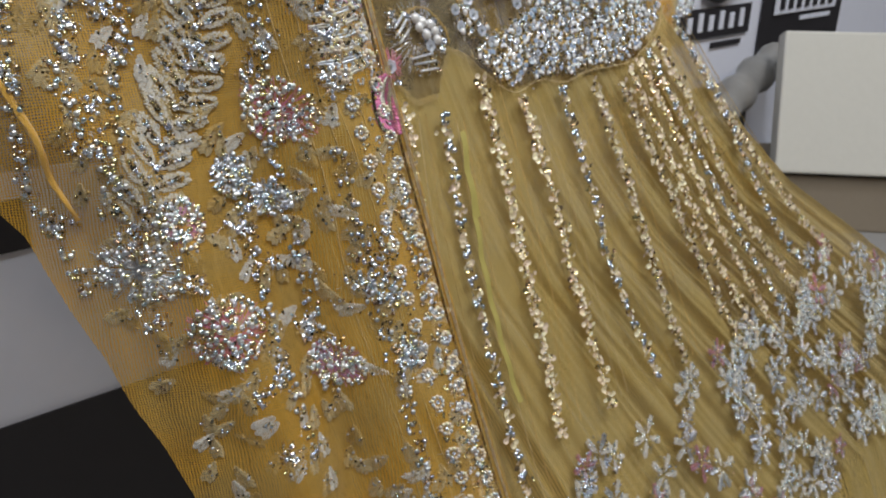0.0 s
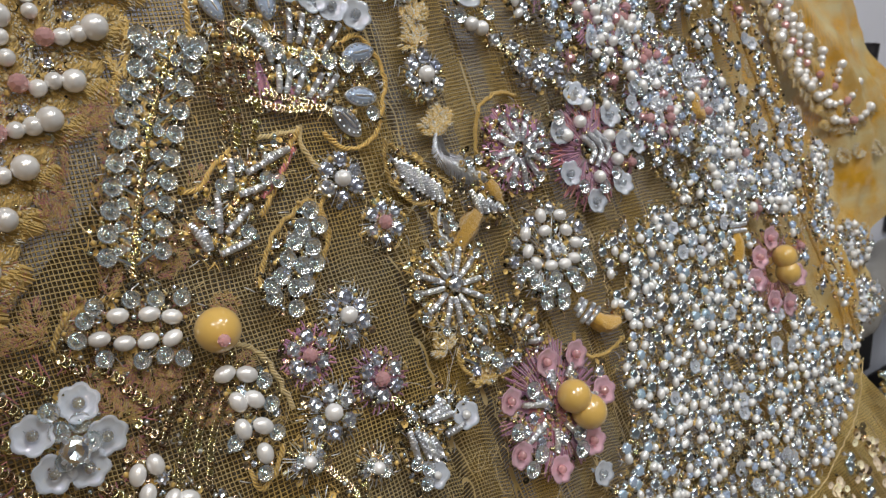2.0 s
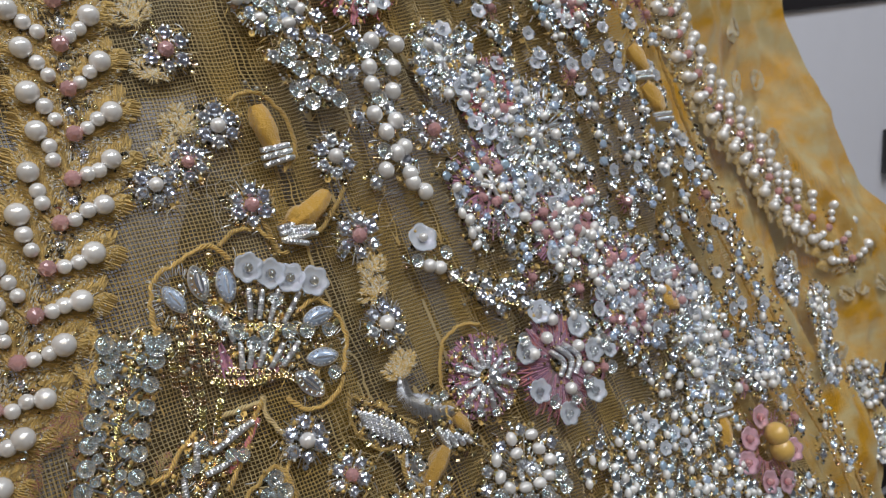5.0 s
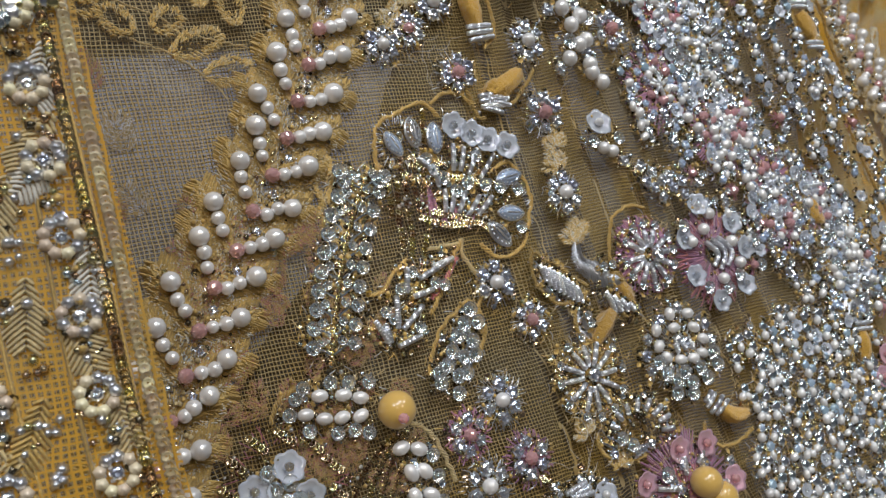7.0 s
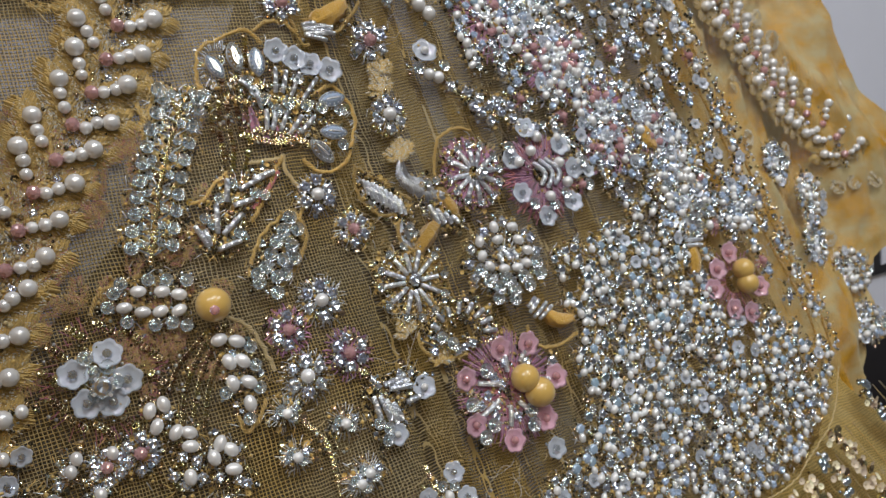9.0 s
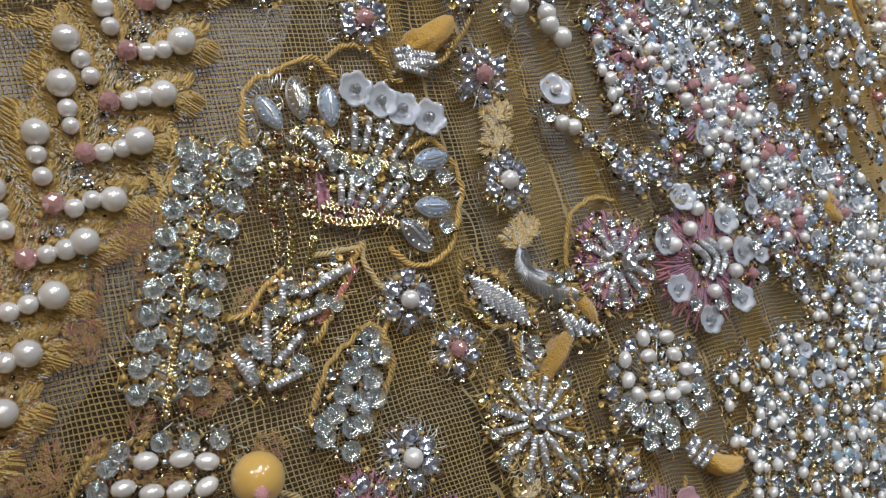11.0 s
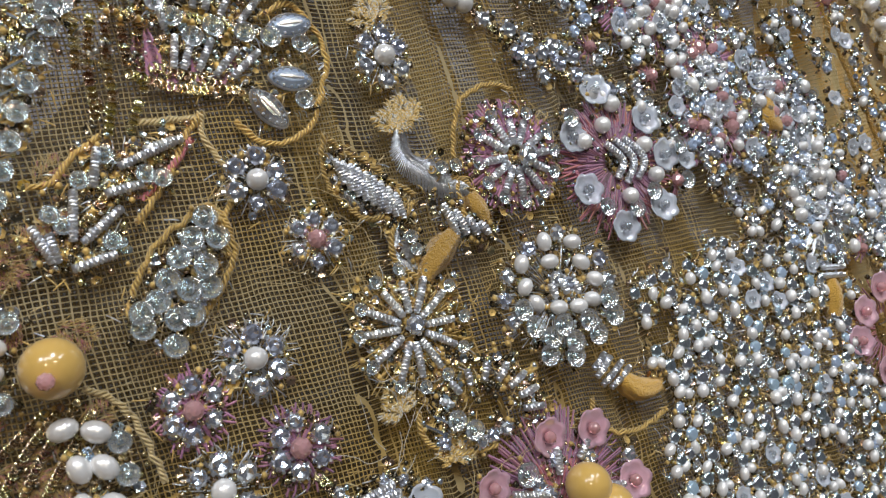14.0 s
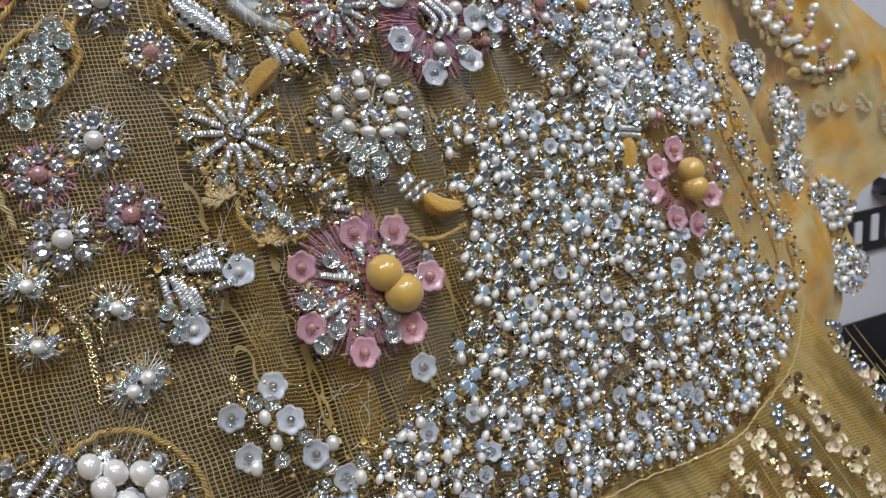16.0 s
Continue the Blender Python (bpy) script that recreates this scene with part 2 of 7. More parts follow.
def resample(pts, step):
    """Even points along a smooth curve through pts."""
    pts = np.asarray(pts, float)
    n = len(pts)
    ext = np.vstack((2 * pts[0] - pts[1], pts, 2 * pts[-1] - pts[-2]))
    fine = []
    for i in range(n - 1):
        p0, p1, p2, p3 = ext[i:i + 4]
        for u in np.linspace(0, 1, 14, endpoint=False):
            fine.append(0.5 * (2 * p1 + (p2 - p0) * u + (2 * p0 - 5 * p1 + 4 * p2 - p3) * u * u + (3 * p1 - p0 - 3 * p2 + p3) * u ** 3))
    fine.append(pts[-1])
    fine = np.array(fine)
    d = np.concatenate(([0], np.cumsum(np.linalg.norm(np.diff(fine, axis=0), axis=1))))
    k = max(2, int(round(d[-1] / step)) + 1)
    at = np.linspace(0, d[-1], k)
    return np.stack([np.interp(at, d, fine[:, c]) for c in range(fine.shape[1])], 1)


class Stitch:
    """Collects many small forms for one mesh."""

    def __init__(self):
        self.v, self.f, self.m, self.n, self.mats = [], [], [], 0, []

    def add(self, form, mat, m=None):
        v, f = form
        if m is not None:
            a = np.array(m)
            v = v @ a[:3, :3].T + a[:3, 3]
        if mat not in self.mats:
            self.mats.append(mat)
        k = self.mats.index(mat)
        self.v.append(v)
        n = self.n
        self.f.extend(tuple(i + n for i in q) for q in f)
        self.m.extend([k] * len(f))
        self.n += len(v)

    def add_many(self, form, mat, places, sizes):
        """The same small form at many places."""
        v, f = form
        places, sizes = np.asarray(places), np.asarray(sizes)
        verts = (places[:, None] + v[None] * sizes[:, None, None]).reshape(-1, 3)
        k, faces = len(v), []
        for i in range(len(places)):
            faces.extend(tuple(j + i * k for j in q) for q in f)
        self.add((verts, faces), mat)

    def mesh(self, name):
        return smooth_mesh(name, np.vstack(self.v), self.f, self.mats, self.m)


def part(name, data, parent, label="", m=None):
    ob = new(name, data)
    ob.parent = parent
    if m is not None:
        ob.matrix_local = m
    if label:
        tagged(ob, label)
    return ob


def thing(name, label, category, group="", kind="", data=None):
    return tagged(new(name, data), label, category, group, kind)


def box_form(x0, x1, y0, y1, z0, z1, bevel=0.004):
    bm = bmesh.new()
    bmesh.ops.create_cube(bm, size=1)
    for v in bm.verts:
        v.co = ((x0, x1)[v.co.x > 0], (y0, y1)[v.co.y > 0], (z0, z1)[v.co.z > 0])
    bmesh.ops.bevel(bm, geom=bm.edges[:], offset=bevel, segments=2, affect="EDGES", profile=0.6)
    return bm


def bm_mesh(name, bm, mat, flat=True):
    me = bpy.data.meshes.new(name)
    bm.to_mesh(me)
    bm.free()
    me.materials.append(mat)
    me.polygons.foreach_set("use_smooth", np.full(len(me.polygons), not flat))
    return me


# ---- the dress's lie: u across, v up, both in metres; the cloth leans back towards the top ----
def lie(u, v):
    return 0.336 + 0.04 * (u - 0.3) + 0.295 * (v - 1) - 0.224 * (v - 1) ** 2


def sleeve_lie(u, v):
    return lie(u, v) + (0.02 + 0.25 * (u - 0.42) if u < 0.49 else 0.0375 - 0.31 * (u - 0.49))


def shawl_lie(u, v):
    return lie(u, v) - 0.06


OUT = Vector((0.04, -1.0, 0.295)).normalized()
UPWARD = (Vector((0, 0, 1)) - OUT * OUT.z).normalized()
ACROSS = UPWARD.cross(OUT) * 1.0
if ACROSS.x < 0:
    ACROSS = -ACROSS


def spot(u, v, lift=0.0, on=lie):
    return Vector((u, on(u, v), v)) + OUT * lift


def seat(u, v, lift=0.0, turn=0.0, size=1.0, tip=0.0, on=lie):
    """A pose on the cloth: local x across, y up the cloth, z out of it; turn: degrees about z; tip: degrees about the turned x."""
    basis = Matrix((ACROSS, UPWARD, OUT)).transposed().to_4x4()
    sc = size if isinstance(size, tuple) else (size, size, size)
    return Matrix.Translation(spot(u, v, lift, on)) @ basis @ pose(0, 0, 0, 0, 0, turn) @ pose(0, 0, 0, tip, 0, 0) @ Matrix.Diagonal((*sc, 1))


def cloth(name, s_n, t_n, place, mats, thick=0.0):
    """A sheet from place(s, t) -> (point, (cloth u, cloth v)), with its weave's map."""
    v, uvs = [], []
    for j in range(t_n + 1):
        for i in range(s_n + 1):
            p, w = place(i / s_n, j / t_n)
            v.append(tuple(p))
            uvs.append(w)
    w = s_n + 1
    f = [(j * w + i, j * w + i + 1, (j + 1) * w + i + 1, (j + 1) * w + i) for j in range(t_n) for i in range(s_n)]
    me = smooth_mesh(name, v, f, mats)
    layer = me.uv_layers.new(name="cloth")
    loops = np.zeros(len(me.loops), dtype=np.int32)
    me.loops.foreach_get("vertex_index", loops)
    layer.data.foreach_set("uv", np.array(uvs, dtype=np.float32)[loops].ravel())
    return me


def along(table, x):
    """Reads a smooth table of (x, y) pairs."""
    xs, ys = zip(*table)
    return float(np.interp(x, xs, ys))


# ---- room ----
def slab(name, label, x0, x1, y0, y1, z0, z1, mat):
    return thing(name, label, "wall" if "wall" in name else name, kind="structure", data=bm_mesh(name, box_form(x0, x1, y0, y1, z0, z1, 0.002), mat))


slab("floor", "grey tiled shop floor", -2.4, 3.0, -2.6, 1.2, -0.08, 0.0, FLOORM)
slab("ceiling", "plain white plaster ceiling", -2.4, 3.0, -2.6, 1.2, 2.7, 2.78, PLASTER)
slab("wall_north", "plain plaster wall behind the banner", -2.4, 3.0, 1.1, 1.2, 0.0, 2.7, PLASTER)
slab("wall_south", "plain plaster wall", -2.4, 3.0, -2.6, -2.5, 0.0, 2.7, PLASTER)
slab("wall_west", "plain plaster wall", -2.5, -2.4, -2.6, 1.2, 0.0, 2.7, PLASTER)
slab("wall_east", "plain plaster wall", 3.0, 3.1, -2.6, 1.2, 0.0, 2.7, PLASTER)

# ---- banner behind the dress ----
banner = thing("banner", "white and black printed vinyl banner hanging behind the dress", "banner")


def sheet(name, x0, x1, z0, z1, y, mat, parent, label=""):
    return part(name, bm_mesh(name, box_form(x0, x1, y, y + 0.002, z0, z1, 0.0004), mat), parent, label)


BY = 0.60
part("banner_sheet", bm_mesh("banner_sheet", box_form(-0.9, 1.9, BY, BY + 0.004, 0.1, 1.9, 0.001), WHITEVINYL), banner)
sheet("black_band", -0.9, 1.9, 0.30, 0.630, BY - 0.004, BLACKVINYL, banner, "black lower band")
sheet("black_band", -0.9, 1.9, 1.118, 1.50, BY - 0.004, BLACKVINYL, banner, "black upper band")
sheet("black_panel", 1.005, 1.215, 0.80, 1.06, BY - 0.004, BLACKVINYL, banner)
sheet("label_strip", 0.83, 0.978, 0.838, 0.875, BY - 0.004, BLACKVINYL, banner, "black strip with plain bars")
sheet("label_strip", 1.03, 1.19, 0.855, 0.888, BY - 0.008, WHITEVINYL, banner, "white strip with plain bars")
sheet("label_strip", -0.12, 0.088, 0.768, 0.806, BY - 0.004, BLACKVINYL, banner, "black strip with plain bars")

# ---- white carton and what it stands on ----
sheet("black_panel", 0.80, 1.005, 0.64, 0.775, BY - 0.004, BLACKVINYL, banner)
for k in range(6):
    sheet("bar", 0.842 + 0.022 * k, 0.851 + 0.022 * k, 0.847, 0.866 + 0.004 * (k % 2), BY - 0.006, WHITEVINYL, banner, "plain white bar")
for k in range(7):
    sheet("bar", 1.04 + 0.021 * k, 1.050 + 0.021 * k, 0.861, 0.882, BY - 0.010, BLACKVINYL, banner, "plain black bar")
for k in range(3):
    sheet("bar", 0.03 - 0.05 * k, 0.055 - 0.05 * k, 0.778, 0.797, BY - 0.006, WHITEVINYL, banner, "plain white bar")
sheet("bar", 0.90, 0.965, 0.824, 0.831, BY - 0.003, BLACKVINYL, banner, "thin dark bar")
sheet("bar", 1.10, 1.18, 0.843, 0.849, BY - 0.007, WHITEVINYL, banner, "thin white bar")


def swash(name, pts, r, mat, label):
    part(name, smooth_mesh(name, *tube(resample([(x, BY - 0.006, z) for x, z in pts], 0.004), r, 6), [mat]), banner, label)


swash("swash", [(1.045, 0.965), (1.05, 0.99), (1.075, 1.0), (1.07, 0.96), (1.055, 0.915), (1.035, 0.90), (1.04, 0.925), (1.07, 0.93), (1.11, 0.915), (1.15, 0.93)], 0.005, WHITEVINYL, "white pen flourish")
swash("swash", [(1.10, 0.95), (1.105, 1.0)], 0.006, WHITEVINYL, "white pen stroke")
swash("swash", [(1.13, 0.95), (1.135, 1.01)], 0.006, WHITEVINYL, "white pen stroke")
swash("swash", [(0.87, 0.895), (0.90, 0.888), (0.93, 0.90), (0.955, 0.93)], 0.008, BLACKVINYL, "black pen flourish")
swash("swash", [(0.93, 0.96), (0.935, 1.0)], 0.007, BLACKVINYL, "black pen stroke")

table = thing("side_table", "low grey table behind the dress", "table")
part("tabletop", bm_mesh("tabletop", box_form(0.66, 1.75, 0.20, 0.585, 0.585, 0.621, 0.006), GREY), table)
for x in (0.70, 1.71):
    for y in (0.23, 0.56):
        part("leg", bm_mesh("leg", box_form(x - 0.02, x + 0.02, y - 0.015, y + 0.015, 0.0, 0.585, 0.003), BLACKVINYL), table)
carton = thing("carton", "taupe cardboard box with its cream lid leaning on it", "box")
AT = pose(0.914, 0.508, 0.856, 0, 0, -46)
part("lid", bm_mesh("lid", box_form(0.0, 0.36, 0.0, 0.03, -0.168, 0.0, 0.003), CARD), carton, "plain cream lid", AT @ pose(0, 0, 0, -20, 0, 0))
part("body", bm_mesh("body", box_form(0.01, 0.36, -0.045, 0.10, -0.235, -0.166, 0.003), TAUPE), carton, "", AT)
cushion = thing("bolster", "grey cloth bolster behind the carton", "cushion")
roll = resample([(0.86, 0.55, 0.742), (0.90, 0.552, 0.772), (0.96, 0.553, 0.80), (1.03, 0.553, 0.812)], 0.006)
part("cover", smooth_mesh("cover", *tube(roll, [0.022 * min(1, 0.5 + 0.12 * i) + 0.003 * math.sin(i * 0.9) for i in range(len(roll))], 14), [GREY]), cushion)

# ---- dress ----
dress = thing("dress", "sheer gold net dress with pearl, crystal and thread embroidery", "dress")


HEM = [(0.10, 0.926), (0.188, 0.924), (0.21, 0.9224), (0.222, 0.909), (0.235, 0.910), (0.250, 0.931), (0.258, 0.927), (0.270, 0.916), (0.2865, 0.9054), (0.306, 0.909), (0.327, 0.9054), (0.345, 0.9086), (0.383, 0.909), (0.400, 0.915), (0.416, 0.923), (0.427, 0.938), (0.44, 0.95)]


def pleat_at(u, v):
    """Across the pleats, which fan out downwards; a ridge wherever its sine is nought."""
    slant = along([(0.20, 0.06), (0.262, 0.12), (0.395, 0.30)], u)
    return u + slant * (v - 1) + 0.0012 * noise.noise((u * 30, v * 12, 2))


def bodice_place(s, t):
    v = 0.90 + 0.30 * t
    side = along([(0.90, 0.424), (0.94, 0.427), (0.961, 0.425), (0.985, 0.4165), (1.007, 0.411), (1.028, 0.406), (1.049, 0.3995), (1.12, 0.389), (1.25, 0.385)], v)
    u = 0.06 + (side - 0.06) * s
    v = max(v, along(HEM, u) - 0.001)
    w = pleat_at(u, v)
    depth = 0.0036 * min(1.0, max(0.0, (u - 0.245) / 0.03))
    fold = noise.noise((w * 70, v * 7, 0)) * 0.0016 - depth * (abs(math.sin(w * 260)) ** 0.7 - 0.3)
    return spot(u, v, -0.0012) + OUT * fold, (w + 1.9 * fold, v)


part("bodice_front", cloth("bodice_front", 460, 90, bodice_place, [NET]), dress, "sheer gold net bodice front, softly pleated")


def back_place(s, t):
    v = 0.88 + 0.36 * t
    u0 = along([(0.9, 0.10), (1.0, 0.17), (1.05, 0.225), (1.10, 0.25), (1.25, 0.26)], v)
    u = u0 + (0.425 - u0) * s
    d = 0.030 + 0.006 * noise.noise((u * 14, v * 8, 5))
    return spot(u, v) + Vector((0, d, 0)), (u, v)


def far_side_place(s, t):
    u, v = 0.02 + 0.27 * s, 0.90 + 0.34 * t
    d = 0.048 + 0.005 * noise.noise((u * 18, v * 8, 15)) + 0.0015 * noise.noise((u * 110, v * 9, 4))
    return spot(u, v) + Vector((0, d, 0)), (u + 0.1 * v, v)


part("bodice_back", cloth("bodice_back", 60, 40, back_place, [SHADEBACKNET]), dress, "sheer gold net back of the bodice, coloured dark for the shade inside")
part("back_panel", cloth("back_panel", 90, 40, far_side_place, [SHADESHEERNET]), dress, "single layer of sheer net at the back opening, darkened as if in shade")

RIGHT = [(0.60, 0.86), (0.749, 0.639), (0.807, 0.549), (0.864, 0.490), (0.900, 0.460), (0.931, 0.432), (0.955, 0.424)]
LEFT = [(0.55, 0.10), (0.75, 0.10), (0.86, 0.10), (0.955, 0.12)]


def skirt_place(s, t, deep=0.0, seed=0.0):
    u = along(LEFT, 0.93) * (1 - s) + along(RIGHT, 0.93) * s
    top = along(HEM, u) + 0.002
    v = top - (top - 0.535) * t
    u = along(LEFT, v) * (1 - s) + (along(RIGHT, v) - 0.3 * deep) * s
    drop = max(0.0, 0.93 - v)
    amp = 0.0016 + 0.036 * drop * (1 - 0.6 * drop)
    fold = amp * (1.1 * noise.noise((s * 26, v * 2.2, 1 + seed)) + 1.2 * (0.35 - abs(noise.noise((s * 41, v * 2.4, 6 + seed)))) + 0.6 * (0.3 - abs(noise.noise((s * 80, v * 3.5, 3 + seed)))))
    fold += 0.0012 * noise.noise((u * 60, v * 30, 4 + seed))
    return spot(u, v, -0.004) + OUT * fold + Vector((0, deep * (0.25 + 3.0 * drop), 0)), (s * 0.5, v)


part("skirt", cloth("skirt", 480, 90, skirt_place, [SKIRTNET]), dress, "flared gold net skirt in soft pleats")
part("skirt_lining", cloth("skirt_lining", 300, 60, lambda s, t: skirt_place(s, t, 0.05, 30.0), [LININGNET]), dress, "second layer of darker gold net under the skirt")

# folded net behind the bodice front, its dark colour painting the shade between pleats
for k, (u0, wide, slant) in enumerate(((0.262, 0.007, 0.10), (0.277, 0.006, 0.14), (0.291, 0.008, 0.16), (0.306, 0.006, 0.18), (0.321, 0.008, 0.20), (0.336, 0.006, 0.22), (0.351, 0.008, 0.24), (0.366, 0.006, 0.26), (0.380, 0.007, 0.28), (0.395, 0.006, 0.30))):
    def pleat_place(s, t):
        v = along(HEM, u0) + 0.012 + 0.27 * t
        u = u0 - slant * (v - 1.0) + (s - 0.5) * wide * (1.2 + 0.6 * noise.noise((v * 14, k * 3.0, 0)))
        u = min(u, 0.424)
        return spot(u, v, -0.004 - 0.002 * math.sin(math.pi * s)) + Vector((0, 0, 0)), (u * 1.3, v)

    part("pleat", cloth("pleat", 8, 60, pleat_place, [SHADEPLEATNET]), dress, "narrow pleat of doubled gold net, coloured dark for the shade in the fold")

# sleeve
SLEEVE_EDGE = [(0.86, 0.45), (0.899, 0.48), (0.9105, 0.4924), (0.9508, 0.5128), (0.9705, 0.540), (0.9913, 0.562), (1.0145, 0.5446), (1.0277, 0.5365), (1.0435, 0.530), (1.073, 0.520), (1.1066, 0.5134), (1.1291, 0.5147), (1.22, 0.52)]


def sleeve_place(s, t):
    v = 0.86 + 0.36 * t
    edge = along(SLEEVE_EDGE, v)
    u = 0.385 + (edge - 0.385) * s
    puff = 0.010 * noise.noise((u * 26, v * 18, 3)) + 0.009 * (0.3 - abs(noise.noise((u * 60 + v * 20, v * 16, 7)))) + 0.002 * noise.noise((u * 160, v * 90, 2))
    return Vector((u, sleeve_lie(u, v) + 0.004, v)) + OUT * puff, (u, v)


part("sleeve", cloth("sleeve", 150, 150, sleeve_place, [ORGANZA]), dress, "yellow organza sleeve, crumpled")

# ---- shawl draped in front ----
shawl = thing("shawl", "amber net shawl with beaded embroidery, draped in front of the dress", "shawl")
EDGE = [(0.60, 0.205), (0.77, 0.185), (0.80, 0.182), (0.84, 0.179), (0.90, 0.175), (0.957, 0.170), (1.0, 0.166), (1.03, 0.162), (1.07, 0.160), (1.13, 0.158), (1.3, 0.157)]
FAR = [(0.60, 0.12), (0.7866, 0.073), (0.8038, 0.0688), (0.824, 0.0614), (0.8446, 0.0567), (0.866, 0.049), (0.892, 0.042), (0.92, 0.024), (1.0, -0.03), (1.3, -0.06)]


def shawl_at(s, v):
    u = along(EDGE, v) * (1 - s) + along(FAR, v) * s
    fold = 0.007 * math.sin(9.5 * s + 2.2 * noise.noise((s * 2, v * 4, 8))) + 0.004 * noise.noise((u * 45, v * 12, 9)) + 0.0022 * noise.noise((u * 120, v * 50, 2))
    return Vector((u, shawl_lie(u, v) + 0.055 * s, v)) + OUT * fold * min(1, 6 * s), u


def shawl_place(s, t):
    v = 0.62 + 0.62 * t
    p, u = shawl_at(s, v)
    return p, (u, v)


part("shawl_net", cloth("shawl_net", 130, 150, shawl_place, [SHAWLNET]), shawl)


# ---- embroidery: small forms ----
BALL = ball(14, 9)
SEED = ball(5, 3)
GRAIN = lathe([(0.35, -0.85), (1.0, 0.0), (0.35, 0.85)], 5)
CLAW = lathe([(0.8, -0.8), (0.7, 0.5)], 4)
MESHES = {}


def shared(key, build):
    if key not in MESHES:
        MESHES[key] = build()
    return MESHES[key]


def chaton_mesh(stone):
    """A cut stone in a claw setting: stepped crown facets round a table that shows the cone below."""
    st = Stitch()
    st.add(lathe([(0.60, 0.0), (0.86, 0.26), (0.90, 0.46)], 8), SILVER)
    v, n = [], 8
    for r, h, o in ((0.92, 0.42, 0.0), (0.70, 0.74, 0.5), (0.46, 0.86, 0.0)):
        v += [(r * math.cos(2 * math.pi * (k + o) / n), r * math.sin(2 * math.pi * (k + o) / n), h) for k in range(n)]
    v.append((0.05, 0.03, 0.60))
    f = []
    for k in range(n):
        l = (k + 1) % n
        f += [(k, l, n + k), (l, n + l, n + k), (n + k, n + l, 2 * n + l), (2 * n + k, n + k, 2 * n + l), (2 * n + k, 2 * n + l, 3 * n)]
    st.add((np.array(v), f), stone)
    for k in range(4):
        a = math.pi / 4 + k * math.pi / 2
        st.add(CLAW, SILVER, Matrix.Translation((0.86 * math.cos(a), 0.86 * math.sin(a), 0.58)) @ Matrix.Diagonal((0.22, 0.22, 0.26, 1)))
    me = st.mesh("chaton")
    me.polygons.foreach_set("use_smooth", np.zeros(len(me.polygons), dtype=bool))
    return me


def bead_mesh(mat, sides=12, rings=8, flat=False):
    v, f = ball(sides, rings)
    return smooth_mesh("bead", v, f, [mat], None, flat)


def cup_mesh(mat):
    """A cup sequin held by a small bead."""
    st = Stitch()
    st.add(lathe([(0.20, 0.10), (0.55, 0.14), (0.85, 0.36), (1.0, 0.62), (0.96, 0.55), (0.8, 0.26), (0.5, 0.04), (0.20, 0.0)], 16, False), mat)
    st.add(SEED, CRYSTAL, Matrix.Translation((0, 0, 0.35)) @ Matrix.Diagonal((0.34, 0.34, 0.34, 1)))
    return st.mesh("cup_sequin")


def frost_mesh(mat, core, lobes=6):
    st = Stitch()
    st.add(petal_disc(lobes), mat)
    st.add(BALL, core, Matrix.Translation((0, 0, 0.34)) @ Matrix.Diagonal((0.30, 0.30, 0.30, 1)))
    return st.mesh("flower_sequin")


def marquise_mesh(stone):
    """A navette stone, 2 long along y, in a thin silver rim, with a bar seen through it."""
    st = Stitch()
    n = 20

    def ring(r, h, w):
        out = []
        for k in range(n):
            a = 2 * math.pi * k / n
            c, s = math.cos(a), math.sin(a)
            out.append((w * r * c * (1 - 0.25 * abs(s) ** 2), r * s, h))
        return out

    rows = [ring(1.0, 0.0, 0.52), ring(1.02, 0.18, 0.55), ring(0.96, 0.24, 0.50)]
    v = np.array(sum(rows, []))
    f = [(i * n + k, i * n + (k + 1) % n, (i + 1) * n + (k + 1) % n, (i + 1) * n + k) for i in range(2) for k in range(n)]
    st.add((v, f), SILVER)
    rows = [ring(0.95, 0.20, 0.50), ring(0.66, 0.42, 0.34), ring(0.60, 0.44, 0.30)]
    v = np.array(sum(rows, []))
    f = [(i * n + k, i * n + (k + 1) % n, (i + 1) * n + (k + 1) % n, (i + 1) * n + k) for i in range(2) for k in range(n)] + [tuple(range(2 * n, 3 * n))]
    st.add((v, f), stone)
    st.add(tube([(0, -0.5, 0.45), (0, 0, 0.47), (0, 0.5, 0.45)], 0.06, 6), SILVER)
    for k in range(14):
        a = 2 * math.pi * k / 14
        st.add(SEED, SILVER, Matrix.Translation((0.40 * math.cos(a), 0.78 * math.sin(a), 0.31)) @ Matrix.Diagonal((0.07, 0.07, 0.07, 1)))
    me = st.mesh("marquise_gem")
    me.polygons.foreach_set("use_smooth", np.zeros(len(me.polygons), dtype=bool))
    return me


def bugle_mesh():
    v, f = lathe([(0.5, -1.0), (0.62, -0.96), (0.62, 0.96), (0.5, 1.0)], 6)
    return smooth_mesh("bugle", v, f, [CRYSTAL], None, True)


